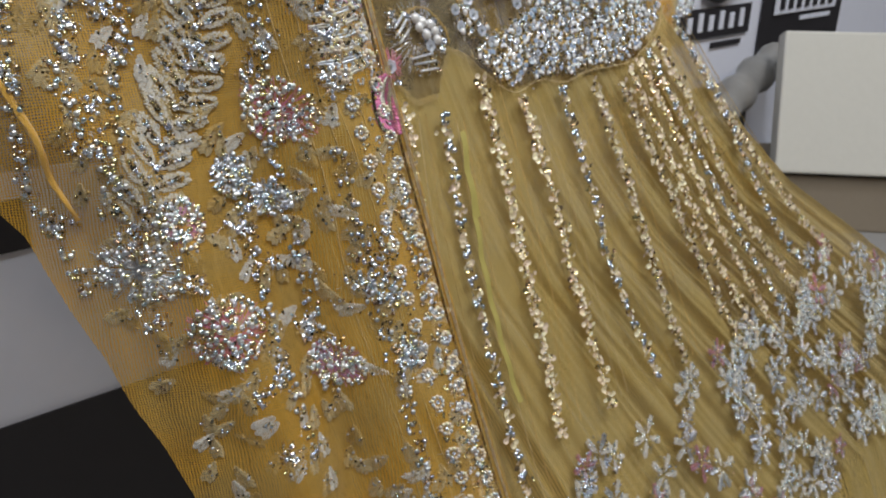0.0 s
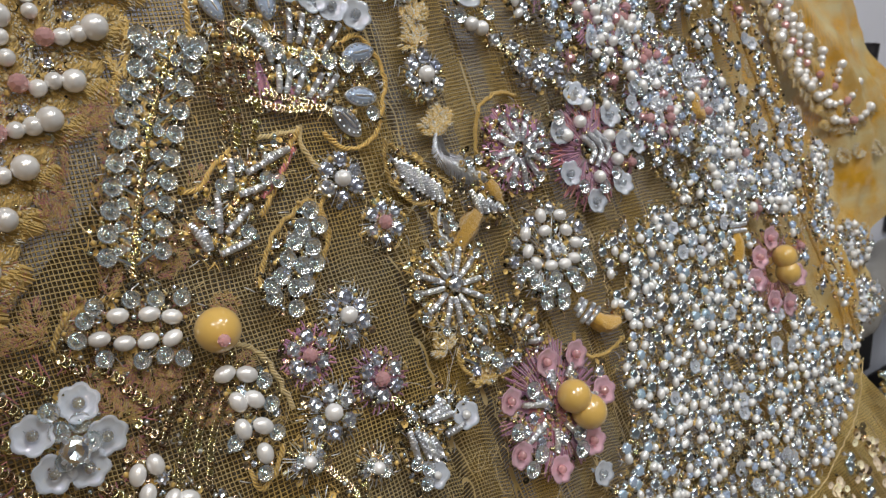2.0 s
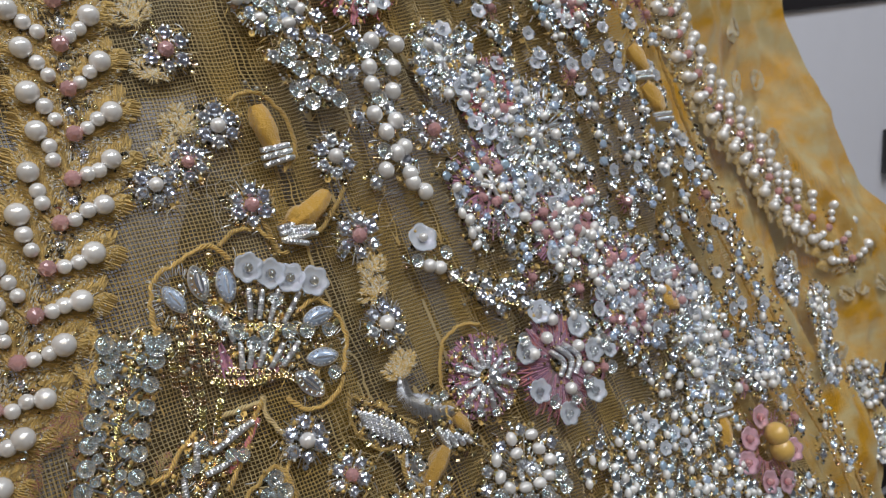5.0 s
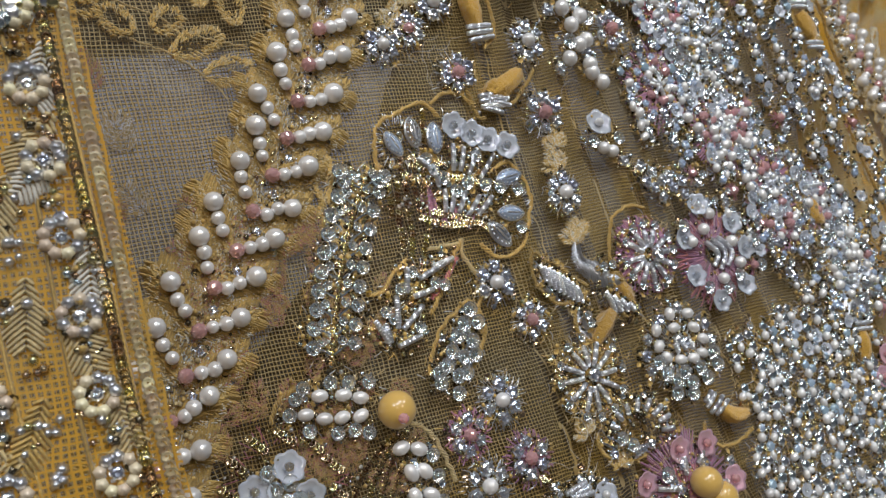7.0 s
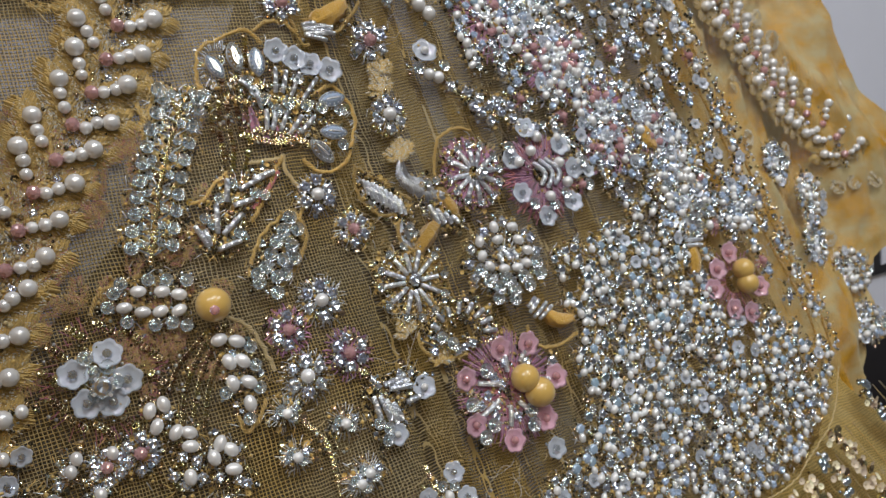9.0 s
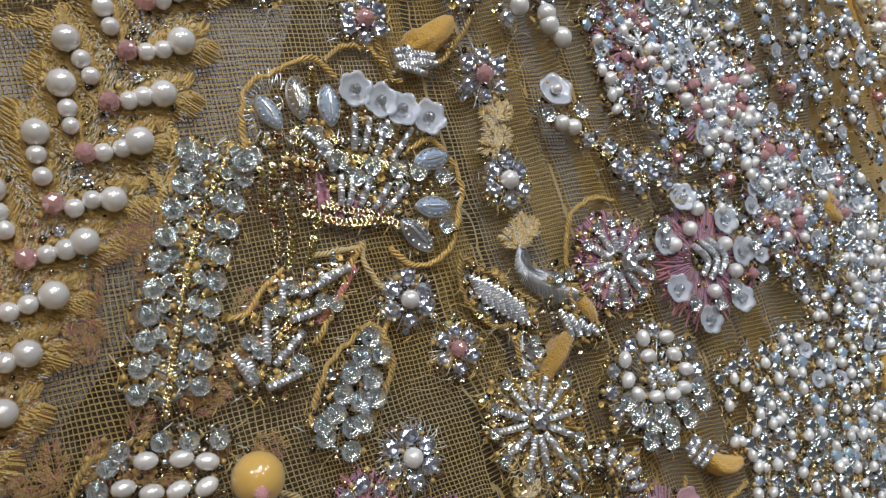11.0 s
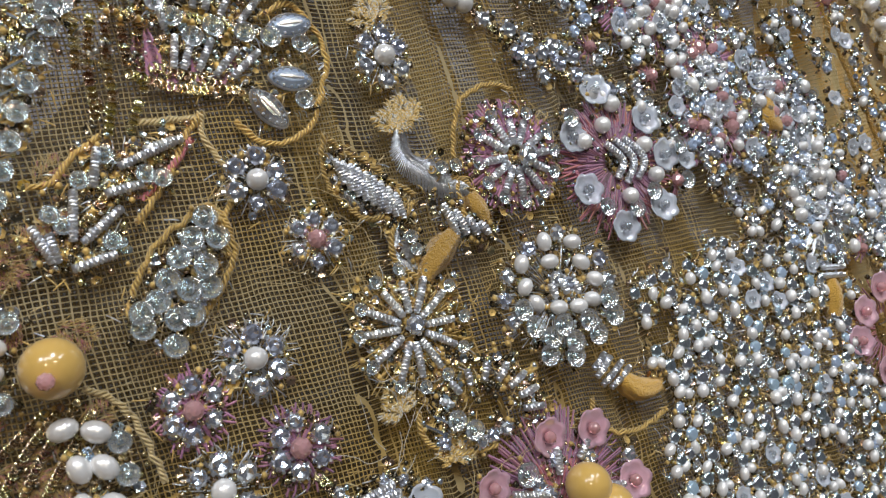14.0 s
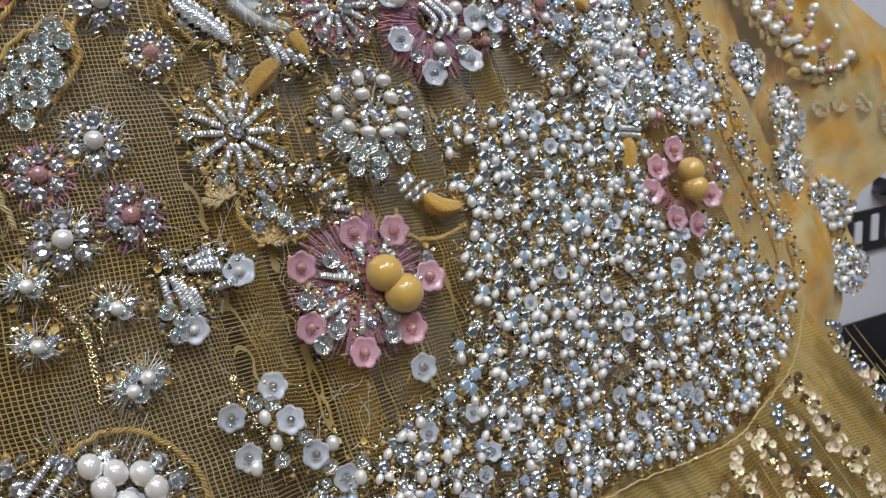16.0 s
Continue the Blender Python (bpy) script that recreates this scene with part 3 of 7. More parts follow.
KINDS = {
    "pearl": ("pearl", lambda: bead_mesh(PEARL, 12, 8)),
    "gold_pearl": ("gold_pearl", lambda: bead_mesh(GOLDPEARL, 20, 14)),
    "pink_bead": ("pink_bead", lambda: bead_mesh(PINK, 8, 6, True)),
    "clear_bead": ("clear_bead", lambda: cup_mesh(CLEAR)),
    "crystal": ("crystal", lambda: chaton_mesh(CRYSTAL)),
    "blue_crystal": ("crystal", lambda: chaton_mesh(BLUECRYSTAL)),
    "cup": ("cup_sequin", lambda: cup_mesh(CLEAR)),
    "frost": ("flower_sequin", lambda: frost_mesh(FROST, CLEAR)),
    "pearl_frost": ("flower_sequin", lambda: frost_mesh(FROST, PEARL, 5)),
    "pink_frost": ("flower_sequin", lambda: frost_mesh(PINKFROST, PINK, 6)),
    "navette": ("marquise_gem", lambda: marquise_mesh(BLUECRYSTAL)),
    "clear_navette": ("marquise_gem", lambda: marquise_mesh(CRYSTAL)),
    "bugle": ("bugle_bead", bugle_mesh),
}
rnd = random.Random(7)


class Motif:
    """One embroidered figure: its stitched ground is the part, its beads are pieces. Lengths in millimetres, places in metres on the cloth."""

    def __init__(self, name, label, owner=None, on=lie):
        self.name, self.label, self.owner, self.on = name, label, owner or dress, on
        self.st, self.beads, self.coils, self.worked = Stitch(), [], [], (6, 3.0)

    def put(self, kind, u, v, r, turn=0.0, lift=0.3, long=1.0, tip=0.0):
        k = r * 0.001
        self.beads.append((kind, seat(u, v, lift * 0.001, turn, (k, k * long, k), tip, self.on)))

    def pearl(self, u, v, r, long=1.0, turn=0.0, kind="pearl"):
        r *= 0.9 if long > 1.2 else 1.0
        self.put(kind, u, v, r, turn, r * 0.8 + 0.4, long)

    def gem(self, u, v, r, kind="crystal", lift=0.4):
        self.put(kind, u, v, r, rnd.uniform(0, 90), lift, 1.0, rnd.uniform(-16, 16))

    def clear(self, u, v, r, kind="clear_bead"):
        self.put(kind, u, v, r, rnd.uniform(0, 90), r * 0.7 + 0.3, 1.0)

    def frost(self, u, v, r, kind="frost", tip=None):
        self.put(kind, u, v, r, rnd.uniform(0, 60), 1.0, 1.0, rnd.uniform(-18, 12) if tip is None else tip)

    def navette(self, u, v, half, turn, kind="navette"):
        self.put(kind, u, v, half, turn, 0.6)

    def spots(self, path, step, lift=0.5):
        flat = resample(path, step)
        return np.array([spot(u, v, lift * 0.001, self.on) for u, v in flat])

    def coil(self, path, r=0.75, lift=None, mat=None):
        """Bullion: a tight, faceted silver wire coil."""
        pts = self.spots(path, 0.00026, (r * 0.9 + 0.3) if lift is None else lift)
        n = len(pts)
        hump = np.sin(np.pi * np.linspace(0.06, 0.94, n)) ** 0.5
        pts = pts + np.array(OUT)[None] * (0.0006 * hump)[:, None]
        radius = r * 0.001 * np.where(np.arange(n) % 2 == 0, 0.76, 1.0) * (0.78 + 0.22 * hump)
        self.coils.append((tube(pts, radius, 5, 0.77), mat or SILVER))

    def rope(self, path, mat=None, r=0.5, lift=0.5):
        """Plied strands couched along a path, loose and a little frayed."""
        mat = mat or ZARI
        pts, t, s, w = path_frames(self.spots(path, 0.0003, lift))
        n = len(pts)
        row = rnd.uniform(0, 90)
        sway = np.array([(noise.noise((i * 0.16, row, 0)), noise.noise((i * 0.16, row, 5))) for i in range(n)])
        pts = pts + s * sway[:, :1] * 0.0005 + w * sway[:, 1:] * 0.0002
        turn = np.arange(n) * 0.80 + 2.5 * sway[:, 0]
        fat = 1 + 0.5 * sway[:, 1]
        for k in (0, 2.09, 4.19):
            off = np.cos(turn + k)[:, None] * s + np.sin(turn + k)[:, None] * w
            self.st.add(tube(pts + off * (r * 0.0007 * fat)[:, None], r * 0.00048, 4), mat)
        if r > 0.3:
            rows = []
            for q in pts[::4]:
                a = rnd.uniform(0, 6.283)
                d = rnd.uniform(0.0005, 0.0013)
                rows.append((q[0], q[2], q[0] + d * math.cos(a), q[2] + d * math.sin(a)))
            self.threads(rows, mat, 0.06)

    def sequins(self, path, r=0.95, mat=None):
        pts = resample(path, r * 0.0011)
        for i, (u, v) in enumerate(pts):
            a = pts[min(i + 1, len(pts) - 1)] - pts[max(i - 1, 0)]
            turn = math.degrees(math.atan2(a[1], a[0])) - 90
            self.st.add(CUP, mat or SEQUIN, seat(u, v, 0.0007, turn, r * 0.001, rnd.uniform(22, 38), self.on))

    def seeds(self, u, v, spread, n, mat=None, r=0.5):
        for _ in range(n):
            a, d = rnd.uniform(0, 6.283), spread * 0.001 * math.sqrt(rnd.random())
            m = mat or rnd.choice((SEQUIN, SEQUIN, SILVER, CRYSTAL, ZARI, GUN))
            self.st.add(GRAIN, m, seat(u + d * math.cos(a), v + d * math.sin(a), rnd.uniform(0.2, 1.0) * 0.001, rnd.uniform(0, 90), r * rnd.uniform(0.7, 1.25) * 0.001, 0, self.on))

    def threads(self, rows, mat, r):
        """Many fine arched stitches at once, each from (u, v) to (u, v)."""
        rows = np.array(rows)
        on = np.vectorize(self.on)
        n, k = len(rows), np.array((0.0, 0.5, 1.0))
        uu = rows[:, None, 0] * (1 - k) + rows[:, None, 2] * k
        vv = rows[:, None, 1] * (1 - k) + rows[:, None, 3] * k
        c = np.stack((uu, on(uu, vv), vv), -1) + np.array(OUT) * np.array((0.0004, 0.0008, 0.0002))[None, :, None]
        t = c[:, 2] - c[:, 0]
        t /= np.linalg.norm(t, axis=1)[:, None] + 1e-12
        s = np.cross(t, np.array(OUT))
        w = np.cross(s, t)
        a = np.array((0.5, 2.6, 4.7))
        ring = np.cos(a)[None, :, None] * s[:, None] + np.sin(a)[None, :, None] * w[:, None]
        verts = (c[:, :, None] + r * 0.001 * ring[:, None]).reshape(-1, 3)
        base = np.array([(i * 3 + j, i * 3 + (j + 1) % 3, i * 3 + 3 + (j + 1) % 3, i * 3 + 3 + j) for i in range(2) for j in range(3)])
        faces = (np.arange(n)[:, None, None] * 9 + base[None]).reshape(-1, 4)
        self.st.add((verts, faces.tolist()), mat)

    def fringe(self, u, v, inner, outer, n, mat, r=0.11):
        """Thread stitches that stand out round a centre."""
        rows = []
        for k in range(n):
            a = 6.283 * (k + rnd.uniform(-0.4, 0.4)) / n
            o = outer * rnd.uniform(0.82, 1.1)
            c, s = math.cos(a), math.sin(a)
            b = a + rnd.uniform(-0.15, 0.15)
            rows.append((u + inner * 0.001 * c, v + inner * 0.001 * s, u + o * 0.001 * math.cos(b), v + o * 0.001 * math.sin(b)))
        self.threads(rows, mat, r)

    def satin(self, path, half, mat, r=0.13, lean=55, step=0.26):
        """Close stitches across a path, like a filled leaf; half: half its greatest width."""
        pts = resample(path, step * 0.001)
        n, rows = len(pts), []
        for i in range(n):
            a = pts[min(i + 1, n - 1)] - pts[max(i - 1, 0)]
            a = a / (np.linalg.norm(a) + 1e-9)
            w = half * 0.001 * (math.sin(math.pi * (0.08 + 0.84 * i / n)) ** 0.7)
            for side in (-1, 1):
                ang = math.radians(lean)
                d = np.array((a[0] * math.cos(ang) - side * a[1] * math.sin(ang), a[1] * math.cos(ang) + side * a[0] * math.sin(ang)))
                e = pts[i] + d * w * rnd.uniform(0.85, 1.12)
                rows.append((*pts[i], *e))
        self.threads(rows, mat, r)

    def bulb(self, path, half, mat=None):
        """A padded petal of gathered gold net, wrinkled lengthwise, frayed at its end."""
        pts = self.spots(path, 0.0003, half * 0.2)
        n, sides = len(pts), 22
        rad = np.array([half * 0.001 * max(0.3, math.sin(math.pi * (0.14 + 0.74 * i / max(1, n - 1))) ** 0.6) for i in range(n)])
        v, f = tube(pts, rad, sides)
        v = v.reshape(n, sides, 3)
        seed = rnd.uniform(0, 50)
        for i in range(n):
            for k in range(sides):
                a = 6.283 * k / sides
                g = 1 + 0.34 * noise.noise((2.6 * math.cos(a) + seed, 2.6 * math.sin(a), i * 0.05)) + 0.10 * noise.noise((6 * math.cos(a), 6 * math.sin(a) + seed, i * 0.7))
                v[i, k] = pts[i] + (v[i, k] - pts[i]) * g
        self.st.add((v.reshape(-1, 3), f), mat or BULB)
        end, way = pts[-1], pts[-1] - pts[-3]
        face = math.atan2(way[2], way[0])
        rows = []
        for _ in range(26):
            a = face + rnd.uniform(-0.9, 0.9)
            d = half * 0.001 * rnd.uniform(0.4, 1.1)
            o = half * 0.0005 * rnd.uniform(-1, 1)
            x, y = end[0] - math.sin(face) * o, end[2] + math.cos(face) * o
            rows.append((x, y, x + d * math.cos(a), y + d * math.sin(a)))
        self.threads(rows, mat or BULB, 0.09)

    def lobe(self, u, v, a, long, half, mats, r=0.15, open_=0.0):
        """A leaf worked in crossing stitches from (u, v) towards a degrees; open_: share of its middle left bare."""
        ca, sa = math.cos(math.radians(a)), math.sin(math.radians(a))
        rows = {m: [] for m in mats}
        n = int(long * 42)
        for i in range(n):
            x = rnd.random()
            w = math.sin(math.pi * (0.06 + 0.88 * x)) ** 0.75 * half
            y = rnd.uniform(-1, 1)
            if abs(y) < open_ and 0.14 < x < 0.86 and rnd.random() < 0.9:
                continue
            lean = (1 if y > 0 else -1) * rnd.uniform(0.35, 1.1) + rnd.uniform(-0.2, 0.2)
            d = rnd.uniform(0.7, 1.3)
            px, py = x * long, y * w
            qx, qy = px + d * math.cos(lean), py + d * math.sin(lean)
            ends = [(u + 0.001 * (x_ * ca - y_ * sa), v + 0.001 * (x_ * sa + y_ * ca)) for x_, y_ in ((px, py), (qx, qy))]
            rows[rnd.choice(mats)].append((*ends[0], *ends[1]))
        for m, lines in rows.items():
            if lines:
                self.threads(lines, m, r)

    def sprout(self, u, v, size, turn=90, mats=None):
        """Three short lobes of worked thread, like a bud."""
        mats = mats or (PALEZARI, PALEZARI, ZARI, WHITETHREAD)
        for da, k in ((-52, 0.9), (52, 0.9), (0, 1.1)):
            self.lobe(u, v, turn + da, size * k, size * 0.34, mats)

    def bugle(self, u0, v0, u1, v1, r=0.55):
        m = math.hypot(u1 - u0, v1 - v0) / 2
        turn = math.degrees(math.atan2(v1 - v0, u1 - u0)) - 90
        self.beads.append(("bugle", seat((u0 + u1) / 2, (v0 + v1) / 2, 0.0009, turn, 1.0, 0, self.on) @ pose(0, 0, 0, -90, 0, 0) @ Matrix.Diagonal((r * 0.001, r * 0.001, m, 1))))

    def gemflower(self, u, v, R, core="pink_bead", n=6, thread=None, fringe=0):
        """A ring of claw-set crystals round one bead."""
        k = R * 0.001
        self.fringe(u, v, 0.4, R * 1.02, 30, thread or SILVER, 0.24 if thread in (MAUVE, ROSE) else 0.12)
        for i in range(n):
            a = 6.283 * (i + rnd.uniform(-0.1, 0.1)) / n + 0.4
            d = k * rnd.uniform(0.60, 0.70)
            self.gem(u + d * math.cos(a), v + d * math.sin(a), R * 0.33 * rnd.uniform(0.85, 1.1))
            b = a + 3.1416 / n
            self.seeds(u + k * 0.5 * math.cos(b), v + k * 0.5 * math.sin(b), R * 0.12, 1, rnd.choice((SEQUIN, ZARI)), 0.4)
        self.pearl(u, v, R * (0.32 if core != "gold_pearl" else 0.6), kind=core)
        if fringe:
            self.fringe(u, v, R * 0.9, R * 1.2, fringe, thread or SILVER, 0.22 if thread in (MAUVE, ROSE) else 0.11)

    def raypetals(self, u, v, R, n, ends="cup", r=0.8, start=0.25):
        """Coil petals round a centre, with a bead at each end."""
        for i in range(n):
            a = 6.283 * (i + rnd.uniform(-0.12, 0.12)) / n
            c, s = math.cos(a) * 0.001, math.sin(a) * 0.001
            o = R * rnd.uniform(0.78, 0.9)
            self.coil([(u + R * start * c, v + R * start * s), (u + o * 0.6 * c, v + o * 0.6 * s), (u + o * c, v + o * s)], r)
            if ends:
                self.clear(u + R * c, v + R * s, r * 1.5, ends)

    def ground(self, each=8, spread=3.0, mats=None):
        """Seed beads, tiny sequins and short stitches worked round every bead."""
        mats = mats or (SEQUIN, SEQUIN, SEQUIN, ZARI, ZARI, CRYSTAL, GUN, GUN)
        heaps, lines = {}, {ZARI: [], SILVER: [], PALEZARI: []}
        centres = [(m.translation.x, m.translation.z) for _, m in self.beads]
        centres += [(q[0], q[2]) for (v, f), mat in self.coils for q in (v[0], v[len(v) // 2], v[-1])]
        for u, v in centres:
            for _ in range(each):
                a, d = rnd.uniform(0, 6.283), spread * 0.001 * rnd.uniform(0.45, 1.0)
                x, y = u + d * math.cos(a), v + d * math.sin(a)
                heaps.setdefault(rnd.choice(mats), []).append((tuple(spot(x, y, rnd.uniform(0.2, 1.1) * 0.001, self.on)), rnd.uniform(0.38, 0.72) * 0.001))
            for _ in range(3):
                a, b = rnd.uniform(0, 6.283), rnd.uniform(0, 6.283)
                d = spread * 0.001
                lines[rnd.choice((ZARI, ZARI, SILVER, PALEZARI))].append((u + d * math.cos(a), v + d * math.sin(a), u + d * math.cos(a) + 0.0022 * math.cos(b), v + d * math.sin(a) + 0.0022 * math.sin(b)))
        cups = {}
        for u, v in centres:
            for _ in range(max(2, each // 2)):
                a, d = rnd.uniform(0, 6.283), spread * 0.001 * rnd.uniform(0.3, 1.1)
                key = (rnd.randrange(len(TILTED)), rnd.choice((SEQUIN, SEQUIN, SEQUIN, GUN, ZARI, CRYSTAL)))
                cups.setdefault(key, []).append((tuple(spot(u + d * math.cos(a), v + d * math.sin(a), rnd.uniform(0.2, 0.7) * 0.001, self.on)), rnd.uniform(0.65, 0.95) * 0.001))
        for (k, mat), rows in cups.items():
            self.st.add_many(TILTED[k], mat, [q[0] for q in rows], [q[1] for q in rows])
        for mat, rows in heaps.items():
            self.st.add_many(GRAIN, mat, [q[0] for q in rows], [q[1] for q in rows])
        for mat, rows in lines.items():
            if rows:
                self.threads(rows, mat, 0.13)

    def close(self):
        if self.beads:
            self.ground(*self.worked)
        base = part(self.name, self.st.mesh(self.name), self.owner, self.label)
        for kind, m in self.beads:
            name, build = KINDS[kind]
            part(name, shared(kind, build), base, "", m)
        for (v, f), mat in self.coils:
            part("coil", smooth_mesh("coil", v, f, [mat], None, True), base)
        return base


TILTED = []
for tip_x, tip_z in ((20, 0), (-15, 60), (30, 140), (-28, 200), (12, 290)):
    v, f = lathe([(0.2, 0.08), (0.62, 0.14), (1.0, 0.36)], 6, False)
    turned = Matrix((ACROSS, UPWARD, OUT)).transposed() @ pose(0, 0, 0, tip_x, 0, tip_z).to_3x3()
    TILTED.append((v @ np.array(turned).T, f))
CUP = lathe([(0.18, 0.05), (0.6, 0.12), (1.0, 0.38), (0.62, 0.05), (0.18, 0.0)], 9, False)


def garland(name, label, path, on, pitch, flip=1, owner=None, open_=44, arms=((0.0054, 0.0083, 0.0119), (0.0036, 0.0062, 0.0094))):
    """A stem of pink beads with arms of three pearls to both sides on gold thread leaves."""
    M = Motif(name, label, owner, on)
    M.worked = (5, 3.4, (ZARI, ZARI, PALEZARI, SEQUIN, GUN))
    pts = resample(path, pitch)
    for i, p in enumerate(pts):
        a = pts[min(i + 1, len(pts) - 1)] - pts[max(i - 1, 0)]
        up = math.atan2(-a[1], -a[0])
        M.pearl(p[0], p[1], 1.75, kind="pink_bead")
        M.gem(p[0] + rnd.uniform(-0.001, 0.001), p[1] - pitch * 0.45, 1.1)
        M.seeds(p[0], p[1] - pitch * 0.5, 1.6, 5)
        for side in (1, -1):
            ang = up + side * flip * math.radians(open_) + rnd.uniform(-0.12, 0.12)
            c, s = math.cos(ang), math.sin(ang)
            q = p + np.array((-math.cos(up), -math.sin(up))) * 0.0012
            far = arms[0] if side == 1 else arms[1]
            tip = far[2] + 0.0042
            M.satin([q + np.array((c, s)) * 0.001, q + np.array((c, s)) * tip * 0.5, q + np.array((c, s)) * tip], 6.2, ZARI, 0.22, 44, 0.32)
            M.lobe(q[0], q[1], math.degrees(ang), tip * 1000, 4.8, (ZARI, ZARI, PALEZARI, WHITETHREAD), 0.14)
            for d, r in zip(far, (1.5, 1.65, 2.25)):
                j = rnd.uniform(-0.0005, 0.0005)
                d += rnd.uniform(-0.0003, 0.0003)
                M.pearl(q[0] + c * d - s * j, q[1] + s * d + c * j, r * rnd.uniform(0.92, 1.06))
    return M.close()


def rosette(self, u, v, R, look_of):
    """A dense flower: coil heart, crystals and pearls round it, beads towards its rim."""
    k = 0.001
    for i in range(3):
        a = 0.5 + i
        self.coil([(u + R * 0.30 * k * math.cos(a), v + R * 0.30 * k * math.sin(a)), (u - R * 0.05 * k, v), (u + R * 0.34 * k * math.cos(a + 2.4), v + R * 0.34 * k * math.sin(a + 2.4))], 0.75)
    for ring, n, kinds in ((0.42, 7, ("pearl", "crystal", "pink_bead" if look_of != "white" else "clear_bead")), (0.72, 12, ("crystal", "clear_bead", "pearl", "crystal", "blue_crystal", "crystal")), (0.98, 15, ("crystal", "pearl", "cup", "frost", "crystal", "blue_crystal"))):
        for i in range(n):
            a = 6.283 * (i + rnd.uniform(-0.25, 0.25)) / n
            d = ring * R * k * rnd.uniform(0.9, 1.08)
            kind = rnd.choice(kinds)
            x, y = u + d * math.cos(a), v + d * math.sin(a)
            if kind in ("crystal", "blue_crystal"):
                self.gem(x, y, rnd.uniform(1.2, 1.7), kind)
            elif kind == "frost":
                self.frost(x, y, rnd.uniform(2.2, 2.9))
            elif kind == "cup":
                self.clear(x, y, rnd.uniform(1.4, 1.8), "cup")
            else:
                self.pearl(x, y, rnd.uniform(1.2, 1.6), rnd.uniform(1.0, 1.4), rnd.uniform(0, 180), kind)
    self.seeds(u, v, R, int(R * 4))


Motif.rosette = rosette

# ---- pearl garlands ----
garland("pearl_garland", "garland of pearl arms and pink beads on gold leaves", [(0.219, 1.165), (0.2187, 1.137), (0.2176, 1.1201), (0.2148, 1.0981), (0.2062, 1.0809), (0.1983, 1.0662), (0.1896, 1.055), (0.1843, 1.0471), (0.1779, 1.04), (0.1704, 1.0262), (0.164, 1.015), (0.157, 0.998), (0.152, 0.985)], lie, 0.0091)
garland("pearl_garland", "garland of pearl arms and pink beads on the sleeve", [(0.424, 1.165), (0.425, 1.13), (0.4258, 1.1119), (0.4328, 1.094), (0.4456, 1.0747), (0.4619, 1.0582), (0.4743, 1.0400), (0.489, 1.029), (0.505, 1.0145), (0.508, 1.004)], sleeve_lie, 0.0084, 1, None, 66, ((0.0042, 0.0072, 0.0106), (0.0042, 0.0072, 0.0106)))


# ---- dense bead ground ----
def inside(poly, x, y):
    hit = False
    for (x0, y0), (x1, y1) in zip(poly, poly[1:] + poly[:1]):
        if (y0 > y) != (y1 > y) and x < x0 + (y - y0) / (y1 - y0) * (x1 - x0):
            hit = not hit
    return hit


TAKEN = [(0.2885, 0.9667, 0.0156), (0.2971, 1.0023, 0.0119), (0.3874, 0.9773, 0.0109), (0.3083, 0.9836, 0.0067), (0.2947, 1.0301, 0.0118), (0.3181, 1.0249, 0.0141), (0.2738, 0.9840, 0.0070)]


